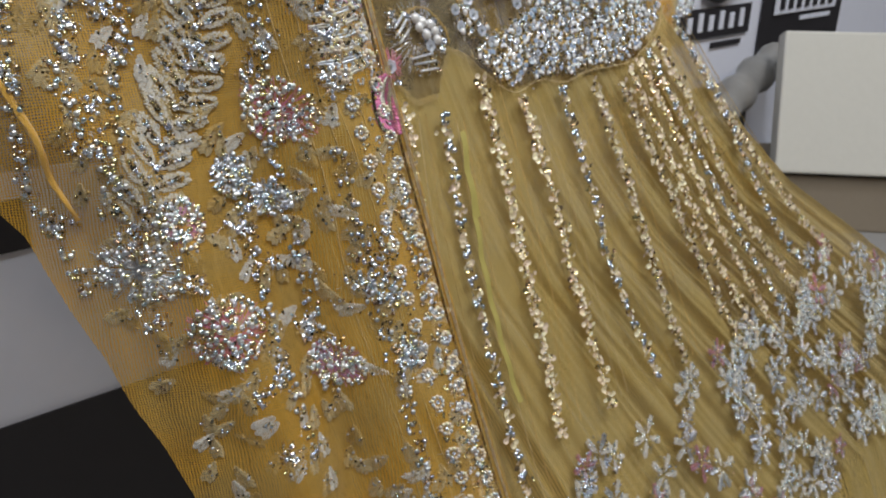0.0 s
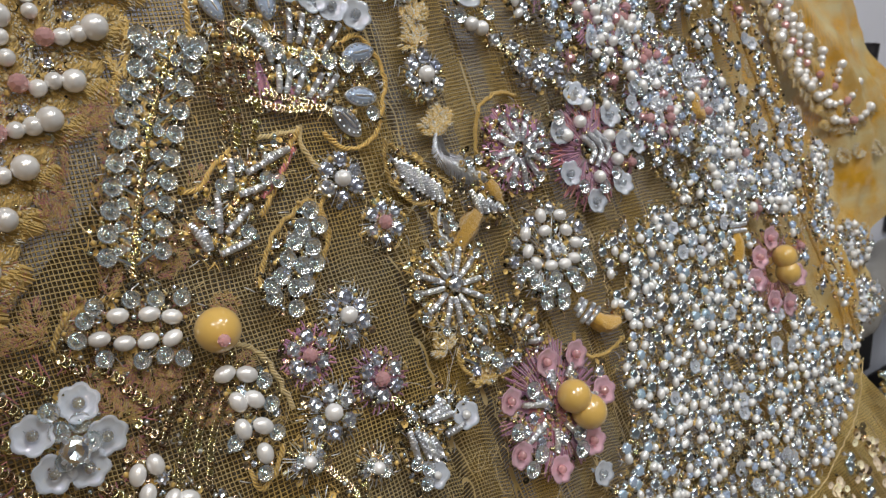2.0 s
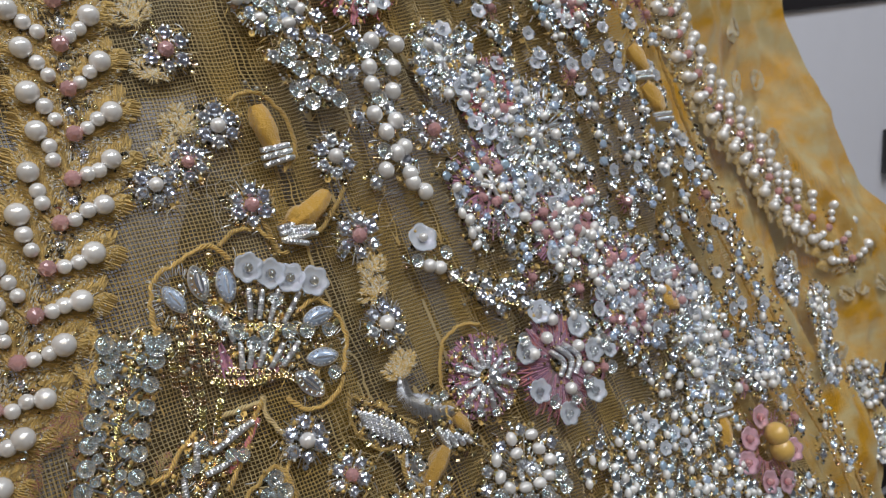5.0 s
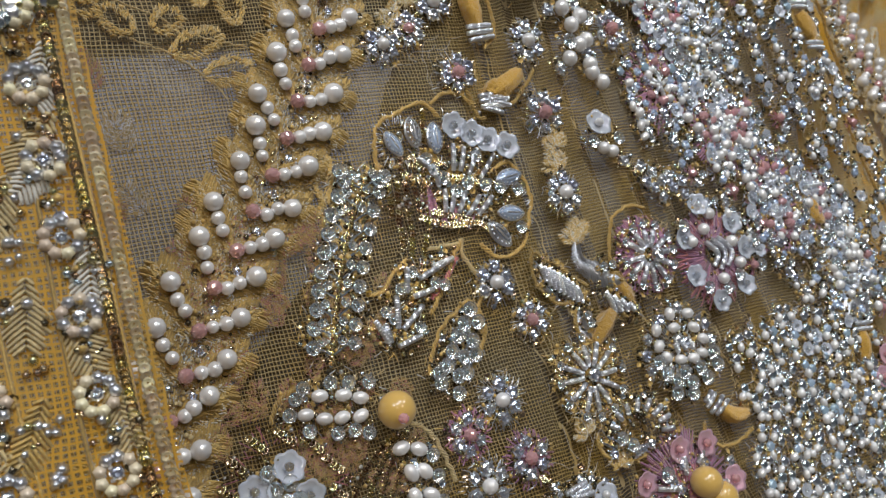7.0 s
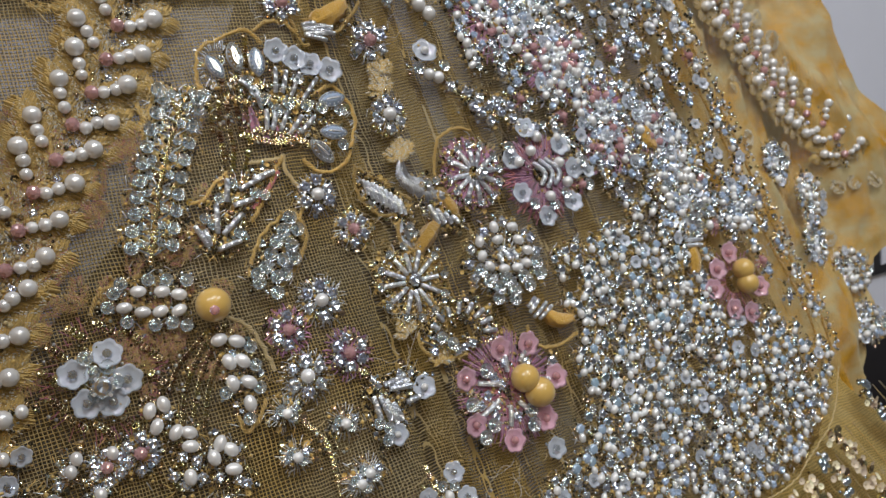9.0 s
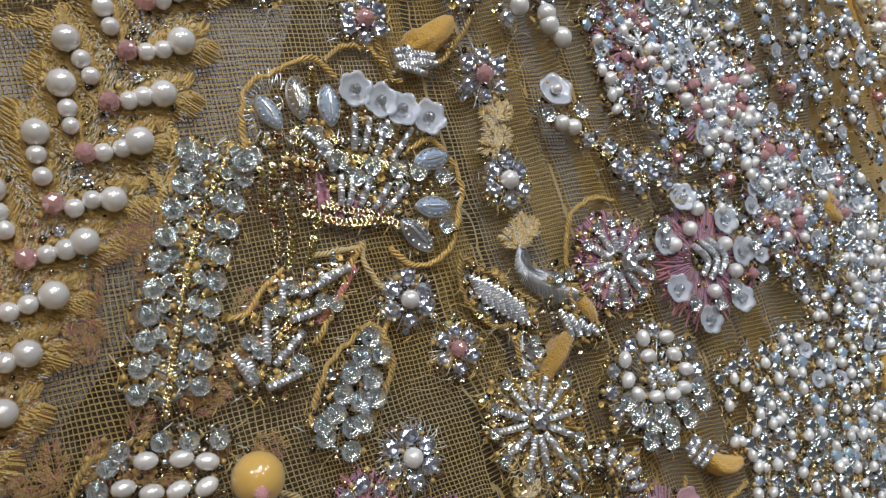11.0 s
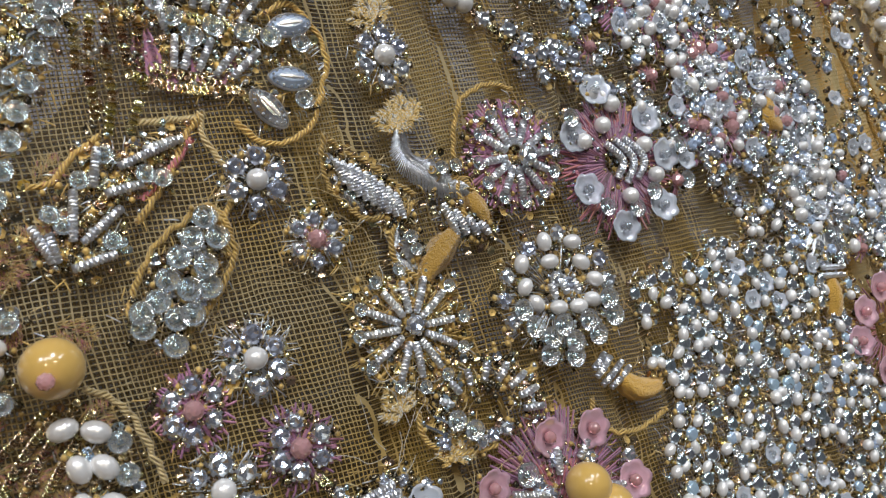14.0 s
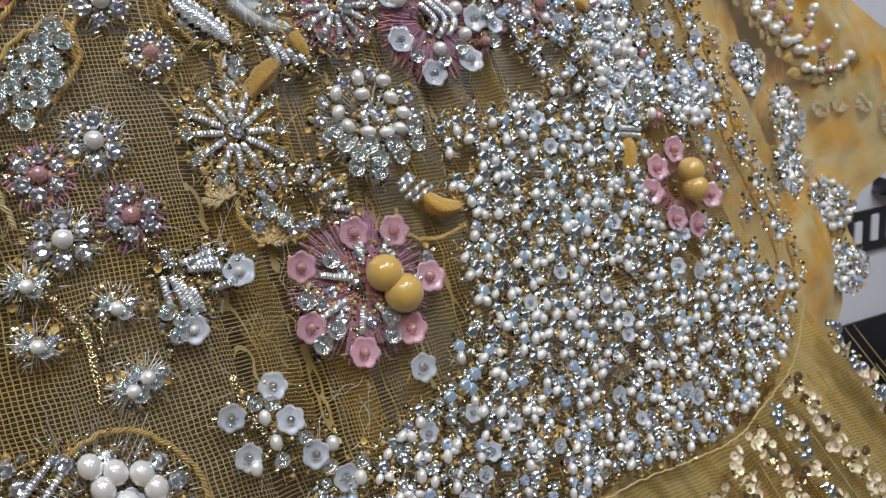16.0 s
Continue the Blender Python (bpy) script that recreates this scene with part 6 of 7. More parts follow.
M.clear(0.2425, 0.9586, 1.62)
M.pearl(0.2414, 0.9595, 1.47)
M.gem(0.2386, 0.9595, 1.31)
M.gem(0.2442, 0.9600, 1.33)
M.sequins([(0.2278, 0.9765), (0.2321, 0.9697), (0.2329, 0.9611)], 0.8)
M.seeds(0.2324, 0.9682, 5.77, 30)
M.close()

M = Motif("coil_spray", "spray of silver coils ending in frosted sequin flowers")
M.coil([(0.2509, 0.9789), (0.2575, 0.9800)], 0.95)
M.coil([(0.2521, 0.9777), (0.2589, 0.9770)], 0.95)
M.coil([(0.2560, 0.9732), (0.2612, 0.9738)], 0.95)
M.coil([(0.2472, 0.9771), (0.2478, 0.9710)], 0.95)
M.coil([(0.2490, 0.9767), (0.2505, 0.9703)], 0.95)
M.coil([(0.2506, 0.9754), (0.2522, 0.9690)], 0.95)
M.coil([(0.2523, 0.9742), (0.2537, 0.9694)], 0.95)
M.coil([(0.2532, 0.9783), (0.2582, 0.9785)], 0.95)
M.frost(0.2621, 0.9754, 3.44, kind="pearl_frost")
M.frost(0.2513, 0.9662, 3.11, kind="pearl_frost")
M.clear(0.2468, 0.9704, 1.71, "cup")
M.clear(0.2492, 0.9685, 1.73, "cup")
M.clear(0.2481, 0.9658, 1.72, "cup")
M.gem(0.2562, 0.9808, 1.22)
M.gem(0.2595, 0.9800, 1.23)
M.gem(0.2633, 0.9783, 1.25)
M.gem(0.2485, 0.9812, 1.19)
M.gem(0.2495, 0.9792, 1.19)
M.sequins([(0.2459, 0.9843), (0.2483, 0.9803), (0.2499, 0.9765)], 0.9)
M.seeds(0.2514, 0.9744, 8.27, 40)
M.close()

M = Motif("frosted_trio", "cluster of frosted sequins, rice pearls and silver seed beads")
M.frost(0.2645, 0.9523, 3.12)
M.frost(0.2551, 0.9487, 3.03)
M.frost(0.2666, 0.9452, 3.14)
M.frost(0.2569, 0.9407, 3.04)
M.frost(0.2704, 0.9375, 3.16)
M.frost(0.2759, 0.9315, 3.20)
M.frost(0.2982, 0.9484, 3.43)
M.pearl(0.2616, 0.9470, 1.49, 1.3)
M.pearl(0.2629, 0.9418, 1.49, 1.3)
M.pearl(0.2581, 0.9382, 1.47, 1.3)
M.pearl(0.2744, 0.9386, 1.54, 1.3)
M.pearl(0.2789, 0.9306, 1.56, 1.3)
M.sequins([(0.2571, 0.9557), (0.2587, 0.9494), (0.2611, 0.9444)], 0.8)
M.clear(0.2600, 0.9501, 1.60)
M.clear(0.2633, 0.9493, 1.61)
M.clear(0.2688, 0.9413, 1.63)
M.clear(0.2728, 0.9346, 1.65)
M.clear(0.2797, 0.9338, 1.68)
M.clear(0.2633, 0.9384, 1.61)
M.seeds(0.2644, 0.9435, 10.38, 60)
M.close()

M = Motif("pearl_rosette", "rosette of rice pearls in gold cord at the bodice hem")
M.rope([(0.2253, 0.9496), (0.2332, 0.9519), (0.2416, 0.9481), (0.2474, 0.9406), (0.2484, 0.9338)])
M.pearl(0.2290, 0.9468, 2.16, 1.2, turn=20)
M.pearl(0.2330, 0.9447, 2.19, 1.2, turn=20)
M.pearl(0.2373, 0.9433, 2.21, 1.2, turn=20)
M.pearl(0.2305, 0.9425, 2.17, 1.2, turn=20)
M.pearl(0.2341, 0.9389, 2.20, 1.2, turn=20)
M.pearl(0.2393, 0.9402, 2.23, 1.2, turn=20)
M.pearl(0.2400, 0.9360, 2.24, 1.2, turn=20)
M.coil([(0.2166, 0.9436), (0.2237, 0.9501)], 0.8)
M.coil([(0.2174, 0.9404), (0.2245, 0.9469)], 0.8)
M.coil([(0.2182, 0.9371), (0.2249, 0.9422)], 0.8)
M.coil([(0.2230, 0.9292), (0.2364, 0.9303)], 0.8)
M.coil([(0.2240, 0.9265), (0.2373, 0.9268)], 0.8)
M.coil([(0.2267, 0.9232), (0.2382, 0.9232)], 0.8)
M.frost(0.2341, 0.9389, 3.14)
M.frost(0.2355, 0.9337, 3.16)
M.gem(0.2174, 0.9463, 1.94)
M.gem(0.2158, 0.9498, 1.93)
M.gem(0.2433, 0.9404, 2.09)
M.gem(0.2448, 0.9351, 2.11)
M.gem(0.2425, 0.9311, 2.10)
M.gem(0.2249, 0.9482, 1.98)
M.gem(0.2135, 0.9447, 1.92)
M.gem(0.2319, 0.9474, 2.02)
M.gem(0.2406, 0.9445, 2.07)
M.seeds(0.2291, 0.9376, 17.06, 110)
M.fringe(0.2295, 0.9390, 4.65, 17.07, 60, SILVER)
M.close()

M = Motif("frosted_border", "band of frosted sequins and clear beads on mauve thread")
M.frost(0.1796, 0.9622, 3.17)
M.frost(0.1861, 0.9613, 3.24)
M.frost(0.1907, 0.9652, 3.28)
M.frost(0.1953, 0.9610, 3.33)
M.frost(0.1990, 0.9556, 3.38)
M.frost(0.2022, 0.9503, 3.42)
M.frost(0.1854, 0.9589, 3.24)
M.frost(0.2032, 0.9428, 3.45)
M.frost(0.1988, 0.9302, 3.43)
M.frost(0.1876, 0.9514, 3.27)
M.frost(0.1958, 0.9386, 3.38)
M.frost(0.1903, 0.9352, 3.33)
M.frost(0.2093, 0.9273, 3.54)
M.frost(0.2041, 0.9236, 3.49)
M.pearl(0.1831, 0.9530, 1.75, 1.2, turn=60)
M.pearl(0.1858, 0.9500, 1.76, 1.2, turn=60)
M.pearl(0.1895, 0.9507, 1.78, 1.2, turn=60)
M.pearl(0.1840, 0.9487, 1.76, 1.2, turn=60)
M.pearl(0.1898, 0.9437, 1.79, 1.2, turn=60)
M.pearl(0.1941, 0.9434, 1.82, 1.2, turn=60)
M.pearl(0.1814, 0.9443, 1.75, 1.2, turn=60)
M.pearl(0.1852, 0.9428, 1.77, 1.2, turn=60)
M.pearl(0.1982, 0.9418, 1.84, 1.2, turn=60)
M.pearl(0.2003, 0.9382, 1.86, 1.2, turn=60)
M.pearl(0.1884, 0.9388, 1.79, 1.2, turn=60)
M.pearl(0.1927, 0.9328, 1.82, 1.2, turn=60)
M.gem(0.1860, 0.9560, 1.62)
M.gem(0.1899, 0.9546, 1.65)
M.gem(0.1935, 0.9519, 1.67)
M.gem(0.1979, 0.9462, 1.69)
M.gem(0.1812, 0.9484, 1.61)
M.gem(0.1817, 0.9402, 1.62)
M.gem(0.1861, 0.9356, 1.64)
M.gem(0.2035, 0.9326, 1.74)
M.gem(0.2038, 0.9281, 1.74)
M.gem(0.2131, 0.9197, 1.80)
M.fringe(0.1888, 0.9455, 2.75, 17.86, 120, MAUVE, r=0.22)
M.fringe(0.2105, 0.9283, 1.48, 7.39, 60, ROSE, r=0.22)
M.seeds(0.1915, 0.9444, 18.01, 120)
M.close()

M = Motif("frosted_rose", "pink and frosted sequin flower on the bodice side")
M.frost(0.3871, 0.9871, 3.97, kind="pink_frost")
M.frost(0.3797, 0.9828, 3.91, kind="pink_frost")
M.frost(0.3825, 0.9688, 3.92, kind="pink_frost")
M.frost(0.3900, 0.9661, 3.97, kind="pink_frost")
M.frost(0.3974, 0.9732, 4.03, kind="pink_frost")
M.frost(0.3760, 0.9769, 3.88, kind="pink_frost")
M.pearl(0.3903, 0.9806, 3.79, kind="gold_pearl")
M.pearl(0.3905, 0.9757, 3.78, kind="gold_pearl")
M.fringe(0.3874, 0.9773, 3.96, 11.89, 60, ROSE, r=0.2)
M.seeds(0.3874, 0.9773, 11.89, 40)
M.close()

M = Motif("beaded_flower", "dense flower of crystals and pearls on mauve thread")
M.fringe(0.3130, 1.0737, 1.57, 12.97, 170, MAUVE, r=0.27)
M.rosette(0.3130, 1.0737, 11.79, "mauve")
M.close()

M = Motif("beaded_flower", "dense flower of crystals and pearls on silver thread")
M.fringe(0.3328, 1.0842, 1.65, 15.42, 170, SILVER, r=0.27)
M.rosette(0.3328, 1.0842, 14.02, "white")
M.close()

M = Motif("beaded_flower", "dense flower of crystals and pearls on mauve thread")
M.fringe(0.3343, 1.0593, 1.65, 12.71, 170, MAUVE, r=0.27)
M.rosette(0.3343, 1.0593, 11.55, "mauve")
M.close()

M = Motif("beaded_flower", "dense flower of crystals and pearls on pink thread")
M.fringe(0.3211, 1.0959, 1.61, 10.60, 170, ROSE, r=0.27)
M.rosette(0.3211, 1.0959, 9.64, "pink")
M.close()

M = Motif("beaded_flower", "dense flower of crystals and pearls on pink thread")
M.fringe(0.2885, 1.1314, 1.49, 11.44, 170, ROSE, r=0.27)
M.rosette(0.2885, 1.1314, 10.40, "pink")
M.close()

M = Motif("beaded_flower", "dense flower of crystals and pearls on pink thread")
M.fringe(0.3590, 1.1232, 1.75, 11.57, 170, ROSE, r=0.27)
M.rosette(0.3590, 1.1232, 10.51, "pink")
M.close()

M = Motif("beaded_flower", "dense flower of crystals and pearls on mauve thread")
M.fringe(0.3486, 1.0424, 1.70, 11.60, 170, MAUVE, r=0.27)
M.rosette(0.3486, 1.0424, 10.54, "mauve")
M.close()

M = Motif("beaded_flower", "dense flower of crystals and pearls on silver thread")
M.fringe(0.3741, 1.0180, 1.79, 11.81, 170, SILVER, r=0.27)
M.rosette(0.3741, 1.0180, 10.74, "white")
M.close()

M = Motif("beaded_flower", "dense flower of crystals and pearls on silver thread")
M.fringe(0.3080, 1.1073, 1.56, 9.43, 170, SILVER, r=0.27)
M.rosette(0.3080, 1.1073, 8.57, "white")
M.close()

M = Motif("beaded_flower", "dense flower of crystals and pearls on silver thread")
M.fringe(0.2647, 1.1277, 1.40, 9.21, 170, SILVER, r=0.27)
M.rosette(0.2647, 1.1277, 8.37, "white")
M.close()

M = Motif("beaded_flower", "dense flower of crystals and pearls on silver thread")
M.fringe(0.3982, 1.0016, 1.87, 8.25, 170, SILVER, r=0.27)
M.rosette(0.3982, 1.0016, 7.50, "white")
M.close()

M = Motif("beaded_flower", "dense flower of crystals and pearls on mauve thread")
M.fringe(0.3699, 1.0324, 1.94, 10.70, 170, MAUVE, r=0.27)
M.rosette(0.3699, 1.0324, 9.72, "mauve")
M.close()

M = Motif("beaded_flower", "dense flower of crystals and pearls on mauve thread")
M.fringe(0.3480, 1.0315, 1.87, 12.33, 170, MAUVE, r=0.27)
M.rosette(0.3480, 1.0315, 11.21, "mauve")
M.close()

M = Motif("beaded_flower", "dense flower of crystals and pearls on silver thread")
M.fringe(0.3753, 1.0066, 1.95, 12.89, 170, SILVER, r=0.27)
M.rosette(0.3753, 1.0066, 11.72, "white")
M.close()

M = Motif("beaded_flower", "dense flower of crystals and pearls on mauve thread")
M.fringe(0.3382, 1.0601, 1.84, 10.14, 170, MAUVE, r=0.27)
M.rosette(0.3382, 1.0601, 9.22, "mauve")
M.close()

M = Motif("pearl_column", "hanging column of pearls and clear beads")
M.pearl(0.2880, 1.1144, 2.08, 1.1, turn=10)
M.pearl(0.2949, 1.1128, 2.11, 1.1, turn=10)
M.pearl(0.2855, 1.1081, 2.06, 1.1, turn=10)
M.pearl(0.2922, 1.1072, 2.10, 1.1, turn=10)
M.pearl(0.2849, 1.1038, 2.06, 1.1, turn=10)
M.pearl(0.2903, 1.1015, 2.09, 1.1, turn=10)
M.pearl(0.2835, 1.0967, 2.05, 1.1, turn=10)
M.pearl(0.2889, 1.0943, 2.08, 1.1, turn=10)
M.pearl(0.2854, 1.0920, 2.06, 1.1, turn=10)
M.pearl(0.2867, 1.0866, 2.07, 1.1, turn=10)
M.pearl(0.2825, 1.0830, 2.04, 1.1, turn=10)
M.pearl(0.2893, 1.0876, 2.08, 1.1, turn=10)
M.pearl(0.2889, 1.0810, 2.08, 1.1, turn=10)
M.pearl(0.2917, 1.0760, 2.09, 1.1, turn=10)
M.pearl(0.2890, 1.0788, 2.08, 1.1, turn=10)
M.clear(0.2654, 1.1144, 2.10)
M.clear(0.2714, 1.1136, 2.13)
M.clear(0.2669, 1.1093, 2.10)
M.clear(0.2732, 1.1091, 2.14)
M.clear(0.2705, 1.1052, 2.12)
M.clear(0.2748, 1.1010, 2.15)
M.clear(0.2648, 1.1047, 2.09)
M.clear(0.2677, 1.1015, 2.11)
M.clear(0.2646, 1.1117, 2.09)
M.clear(0.2759, 1.1123, 2.16)
M.clear(0.2855, 1.1000, 2.21)
M.clear(0.2903, 1.1096, 2.24)
M.clear(0.2849, 1.1118, 2.21)
M.clear(0.2830, 1.0873, 2.19)
M.clear(0.2903, 1.0933, 2.23)
M.gem(0.2681, 1.1182, 1.97)
M.gem(0.2727, 1.1177, 2.00)
M.gem(0.2620, 1.1134, 1.94)
M.gem(0.2777, 1.1077, 2.02)
M.gem(0.2676, 1.1064, 1.97)
M.gem(0.2731, 1.1034, 2.00)
M.gem(0.2811, 1.1080, 2.04)
M.gem(0.2793, 1.0967, 2.03)
M.gem(0.2862, 1.1131, 2.07)
M.gem(0.2892, 1.0846, 2.08)
M.gem(0.2792, 1.0808, 2.02)
M.gem(0.2883, 1.0981, 2.08)
M.gem(0.2918, 1.1169, 2.10)
M.gem(0.2838, 1.1164, 2.05)
M.gem(0.2755, 1.1217, 2.01)
M.gem(0.2761, 1.1158, 2.01)
M.seeds(0.2721, 1.1107, 11.38, 60)
M.seeds(0.2879, 1.0967, 8.89, 60)
M.close()

for u, v, R in ((0.460, 1.007, 8.0), (0.482, 0.9885, 10.0), (0.4754, 0.970, 8.5), (0.4948, 0.9534, 9.0), (0.4956, 0.9308, 8.0)):
    sleeve_flower(u, v, R)

# pale thread leaves worked flat on the net
M = Motif("thread_leaf_work", "columns of buds worked in pale gold thread on the net")
for u, v in ((0.1885, 1.1602), (0.1885, 1.1512), (0.1883, 1.1428), (0.1878, 1.1343), (0.1885, 1.1257), (0.1889, 1.1179), (0.236, 1.142), (0.235, 1.132), (0.2335, 1.124), (0.234, 1.112), (0.237, 1.100), (0.233, 1.094)):
    M.sprout(u, v, 5.6 + rnd.uniform(-0.5, 0.5), 90 + rnd.uniform(-15, 15))
    M.fringe(u, v, 0.1, 1.6, 18, PALEZARI, 0.14)
for u, v, a in ((0.1633, 1.1499, 70), (0.1683, 1.1496, 110), (0.1667, 1.1428, 90), (0.1662, 1.1355, 60), (0.1617, 1.1310, 130), (0.165, 1.1276, 80), (0.1693, 1.1310, 50), (0.158, 1.1425, 100), (0.160, 1.157, 80), (0.168, 1.158, 95)):
    M.lobe(u, v, a + rnd.uniform(-12, 12), 7.0, 2.6, (PALEZARI, ZARI, WHITETHREAD), 0.14, 0.25)
    M.lobe(u, v, a + 62, 4.6, 1.7, (PALEZARI, PALEZARI, ZARI), 0.13)
for u, v, R in ((0.2728, 1.0626, 4.6), (0.2719, 1.0569, 4.8), (0.2711, 1.0379, 4.2), (0.2744, 1.0391, 4.2), (0.2755, 0.972, 4.2), (0.270, 0.982, 4.2), (0.280, 0.965, 4.0), (0.262, 0.992, 3.8)):
    M.sprout(u, v - 0.002, R, rnd.uniform(60, 120), (PALEZARI, ZARI, ZARI, WHITETHREAD))
M.close()
M = Motif("rose_thread_ground", "loose rose thread worked into the net")
for _ in range(90):
    u = rnd.uniform(0.172, 0.216)
    v = 1.045 - (u - 0.178) * 0.2 + rnd.uniform(-0.048, 0.012)
    M.lobe(u, v, rnd.uniform(0, 360), rnd.uniform(3.5, 7.0), 1.8, (ROSE, ZARI, ZARI, PALEZARI), 0.05)
M.close()

# spray of open thread leaves beside the garland
M = Motif("thread_spray", "spray of open leaves in pale gold thread on the net")
for a0, a1 in (((0.1609, 1.1104), (0.1584, 1.1223)), ((0.1676, 1.1092), (0.1649, 1.1207)), ((0.175, 1.1065), (0.1725, 1.1196)), ((0.1824, 1.1024), (0.1789, 1.1151)), ((0.1876, 1.0999), (0.1881, 1.1115)), ((0.1948, 1.0956), (0.1935, 1.1062)), ((0.1625, 1.1061), (0.1566, 1.1072)), ((0.1681, 1.1023), (0.1626, 1.1067)), ((0.1796, 1.0902), (0.1907, 1.0943)), ((0.1856, 1.0853), (0.1964, 1.0865)), ((0.1732, 1.0951), (0.1677, 1.1004)), ((0.1614, 1.101), (0.1667, 1.102)), ((0.1767, 1.0958), (0.183, 1.0988)), ((0.2065, 1.056), (0.208, 1.067)), ((0.2085, 1.046), (0.207, 1.056))):
    turn = math.degrees(math.atan2(a1[1] - a0[1], a1[0] - a0[0]))
    M.lobe(*a0, turn, 1000 * math.hypot(a1[0] - a0[0], a1[1] - a0[1]), 3.0, (PALEZARI, ZARI, ZARI), 0.15, 0.40)
M.rope([(0.158, 1.106), (0.168, 1.103), (0.177, 1.099), (0.1856, 1.094), (0.196, 1.091)], PALEZARI, 0.22)
M.rope([(0.172, 1.094), (0.1796, 1.0902), (0.1856, 1.0853), (0.19, 1.080)], PALEZARI, 0.22)
M.close()
M = Motif("rose_bud_work", "faded rose and silver thread flowers on the net")
for u, v in ((0.1625, 1.088), (0.1646, 1.0861), (0.163, 1.0639), (0.1598, 1.0636), (0.1637, 1.061), (0.1605, 1.0581)):
    M.lobe(u, v - 0.002, rnd.uniform(40, 140), 6.0, 2.6, (ROSE, ZARI, ZARI), 0.055)
for u, v in ((0.1643, 1.0755), (0.1677, 1.0732), (0.1619, 1.0734), (0.1689, 1.0607)):
    M.lobe(u, v - 0.002, rnd.uniform(40, 140), 6.5, 3.0, (SILVER, PALEZARI, ZARI), 0.06)
M.close()


def loose_thread(u, v, n, mat, label):
    """Fine tangled ends of thread."""
    M = Motif("loose_thread", label)
    for _ in range(n):
        x, y, a = u + rnd.gauss(0, 0.003), v + rnd.gauss(0, 0.003), rnd.uniform(0, 6.283)
        path = [(x, y)]
        for _ in range(5):
            a += rnd.uniform(-0.9, 0.9)
            x, y = x + 0.0019 * math.cos(a), y + 0.0019 * math.sin(a)
            path.append((x, y))
        pts = M.spots(path, 0.0005, rnd.uniform(0.3, 1.4))
        M.st.add(tube(pts, 0.00006, 3), mat)
    M.close()


for u, v in ((0.2625, 0.996), (0.262, 0.985), (0.2535, 1.012), (0.2605, 1.018), (0.2755, 0.975), (0.2665, 0.965), (0.245, 1.03), (0.272, 1.07), (0.285, 0.948), (0.256, 0.955), (0.231, 1.01), (0.222, 0.985), (0.24, 1.085)):
    loose_thread(u, v, 8, rnd.choice((WHITETHREAD, PALEZARI)), "pale loose thread ends on the net")

# side cluster low on the left of the bodice
M = Motif("frosted_floret", "floret heaped with frosted sequins and pearls beside the shawl edge")
for k in range(34):
    u, v = rnd.uniform(0.158, 0.182), rnd.uniform(0.955, 0.995)
    (M.frost if k % 3 == 0 else M.gem)(u, v, 2.4 if k % 3 == 0 else 1.4)
    if k % 2:
        M.pearl(u + 0.003, v + 0.002, 1.4, 1.2)
    M.seeds(u, v, 3.0, 6)
M.close()

# piping along the bodice hem and side
M = Motif("hem_piping", "thin cream piping round the scalloped bodice hem")
M.rope([p for p in HEM if 0.24 < p[0] < 0.43], PALEZARI, 0.22, 0.8)
M.seeds(0.30, 0.908, 3, 4)
M.close()
M = Motif("side_piping", "gold net piping along the bodice side")
for d in (0.0, 0.006):
    M.rope([(0.389 - d, 1.12), (0.394 - d, 1.08), (0.3995 - d, 1.049), (0.406 - d, 1.028), (0.411 - d, 1.007), (0.4165 - d, 0.985), (0.425 - d, 0.961), (0.4265 - d, 0.942)], BULB, 0.5)
M.seeds(0.412, 1.0, 4, 20)
for k in range(60):
    v = 0.945 + 0.17 * k / 60
    u = along([(0.94, 0.427), (0.961, 0.425), (0.985, 0.4165), (1.007, 0.411), (1.028, 0.406), (1.049, 0.3995), (1.12, 0.389)], v)
    M.seeds(u + 0.003, v, 2.2, 5, None, 0.7)
M.close()


# pale thread worked over the sleeve
M = Motif("sleeve_thread", "pale thread leaves scattered over the organza sleeve", None, lambda u, v: sleeve_lie(u, v) + 0.003)
for _ in range(90):
    v = rnd.uniform(0.95, 1.17)
    u = rnd.uniform(0.40, along(SLEEVE_EDGE, v) - 0.012)
    M.lobe(u, v, rnd.uniform(0, 360), rnd.uniform(6, 10), 3.2, (WHITETHREAD, PALEZARI, PALEZARI), 0.16, 0.2)
M.close()


# ---- skirt embroidery ----
def skirt_on(u, v):
    return lie(u, v) - 0.0015 - 0.012 * max(0.0, 0.93 - v)


def bead_string(path, silver):
    M = Motif("bead_string", "string of small silver crystal clusters" if silver else "string of small cream and gold beaded leaves", None, skirt_on)
    pts = resample(path, 0.0046 if not silver else 0.0062)
    for i, (u, v) in enumerate(pts):
        if silver and i % 2 == 0:
            for _ in range(4):
                M.st.add(shape_chaton, CRYSTAL, seat(u + rnd.uniform(-0.0028, 0.0028), v + rnd.uniform(-0.0028, 0.0028), 0.0006, rnd.uniform(0, 90), 0.0017, rnd.uniform(-30, 30), skirt_on))
            M.seeds(u, v, 3.4, 10, None, 0.8)
        else:
            for _ in range(7):
                q = spot(u + rnd.gauss(0, 0.0021), v + rnd.gauss(0, 0.0016), 0.0009, skirt_on)
                M.st.add_many(rnd.choice(TILTED), rnd.choice((CREAMSEQ, CREAMSEQ, CREAMSEQ, SEQUIN)), [tuple(q)], [rnd.uniform(0.0012, 0.0018)])
            M.seeds(u, v, 2.4, 4, None, 0.7)
    M.close()


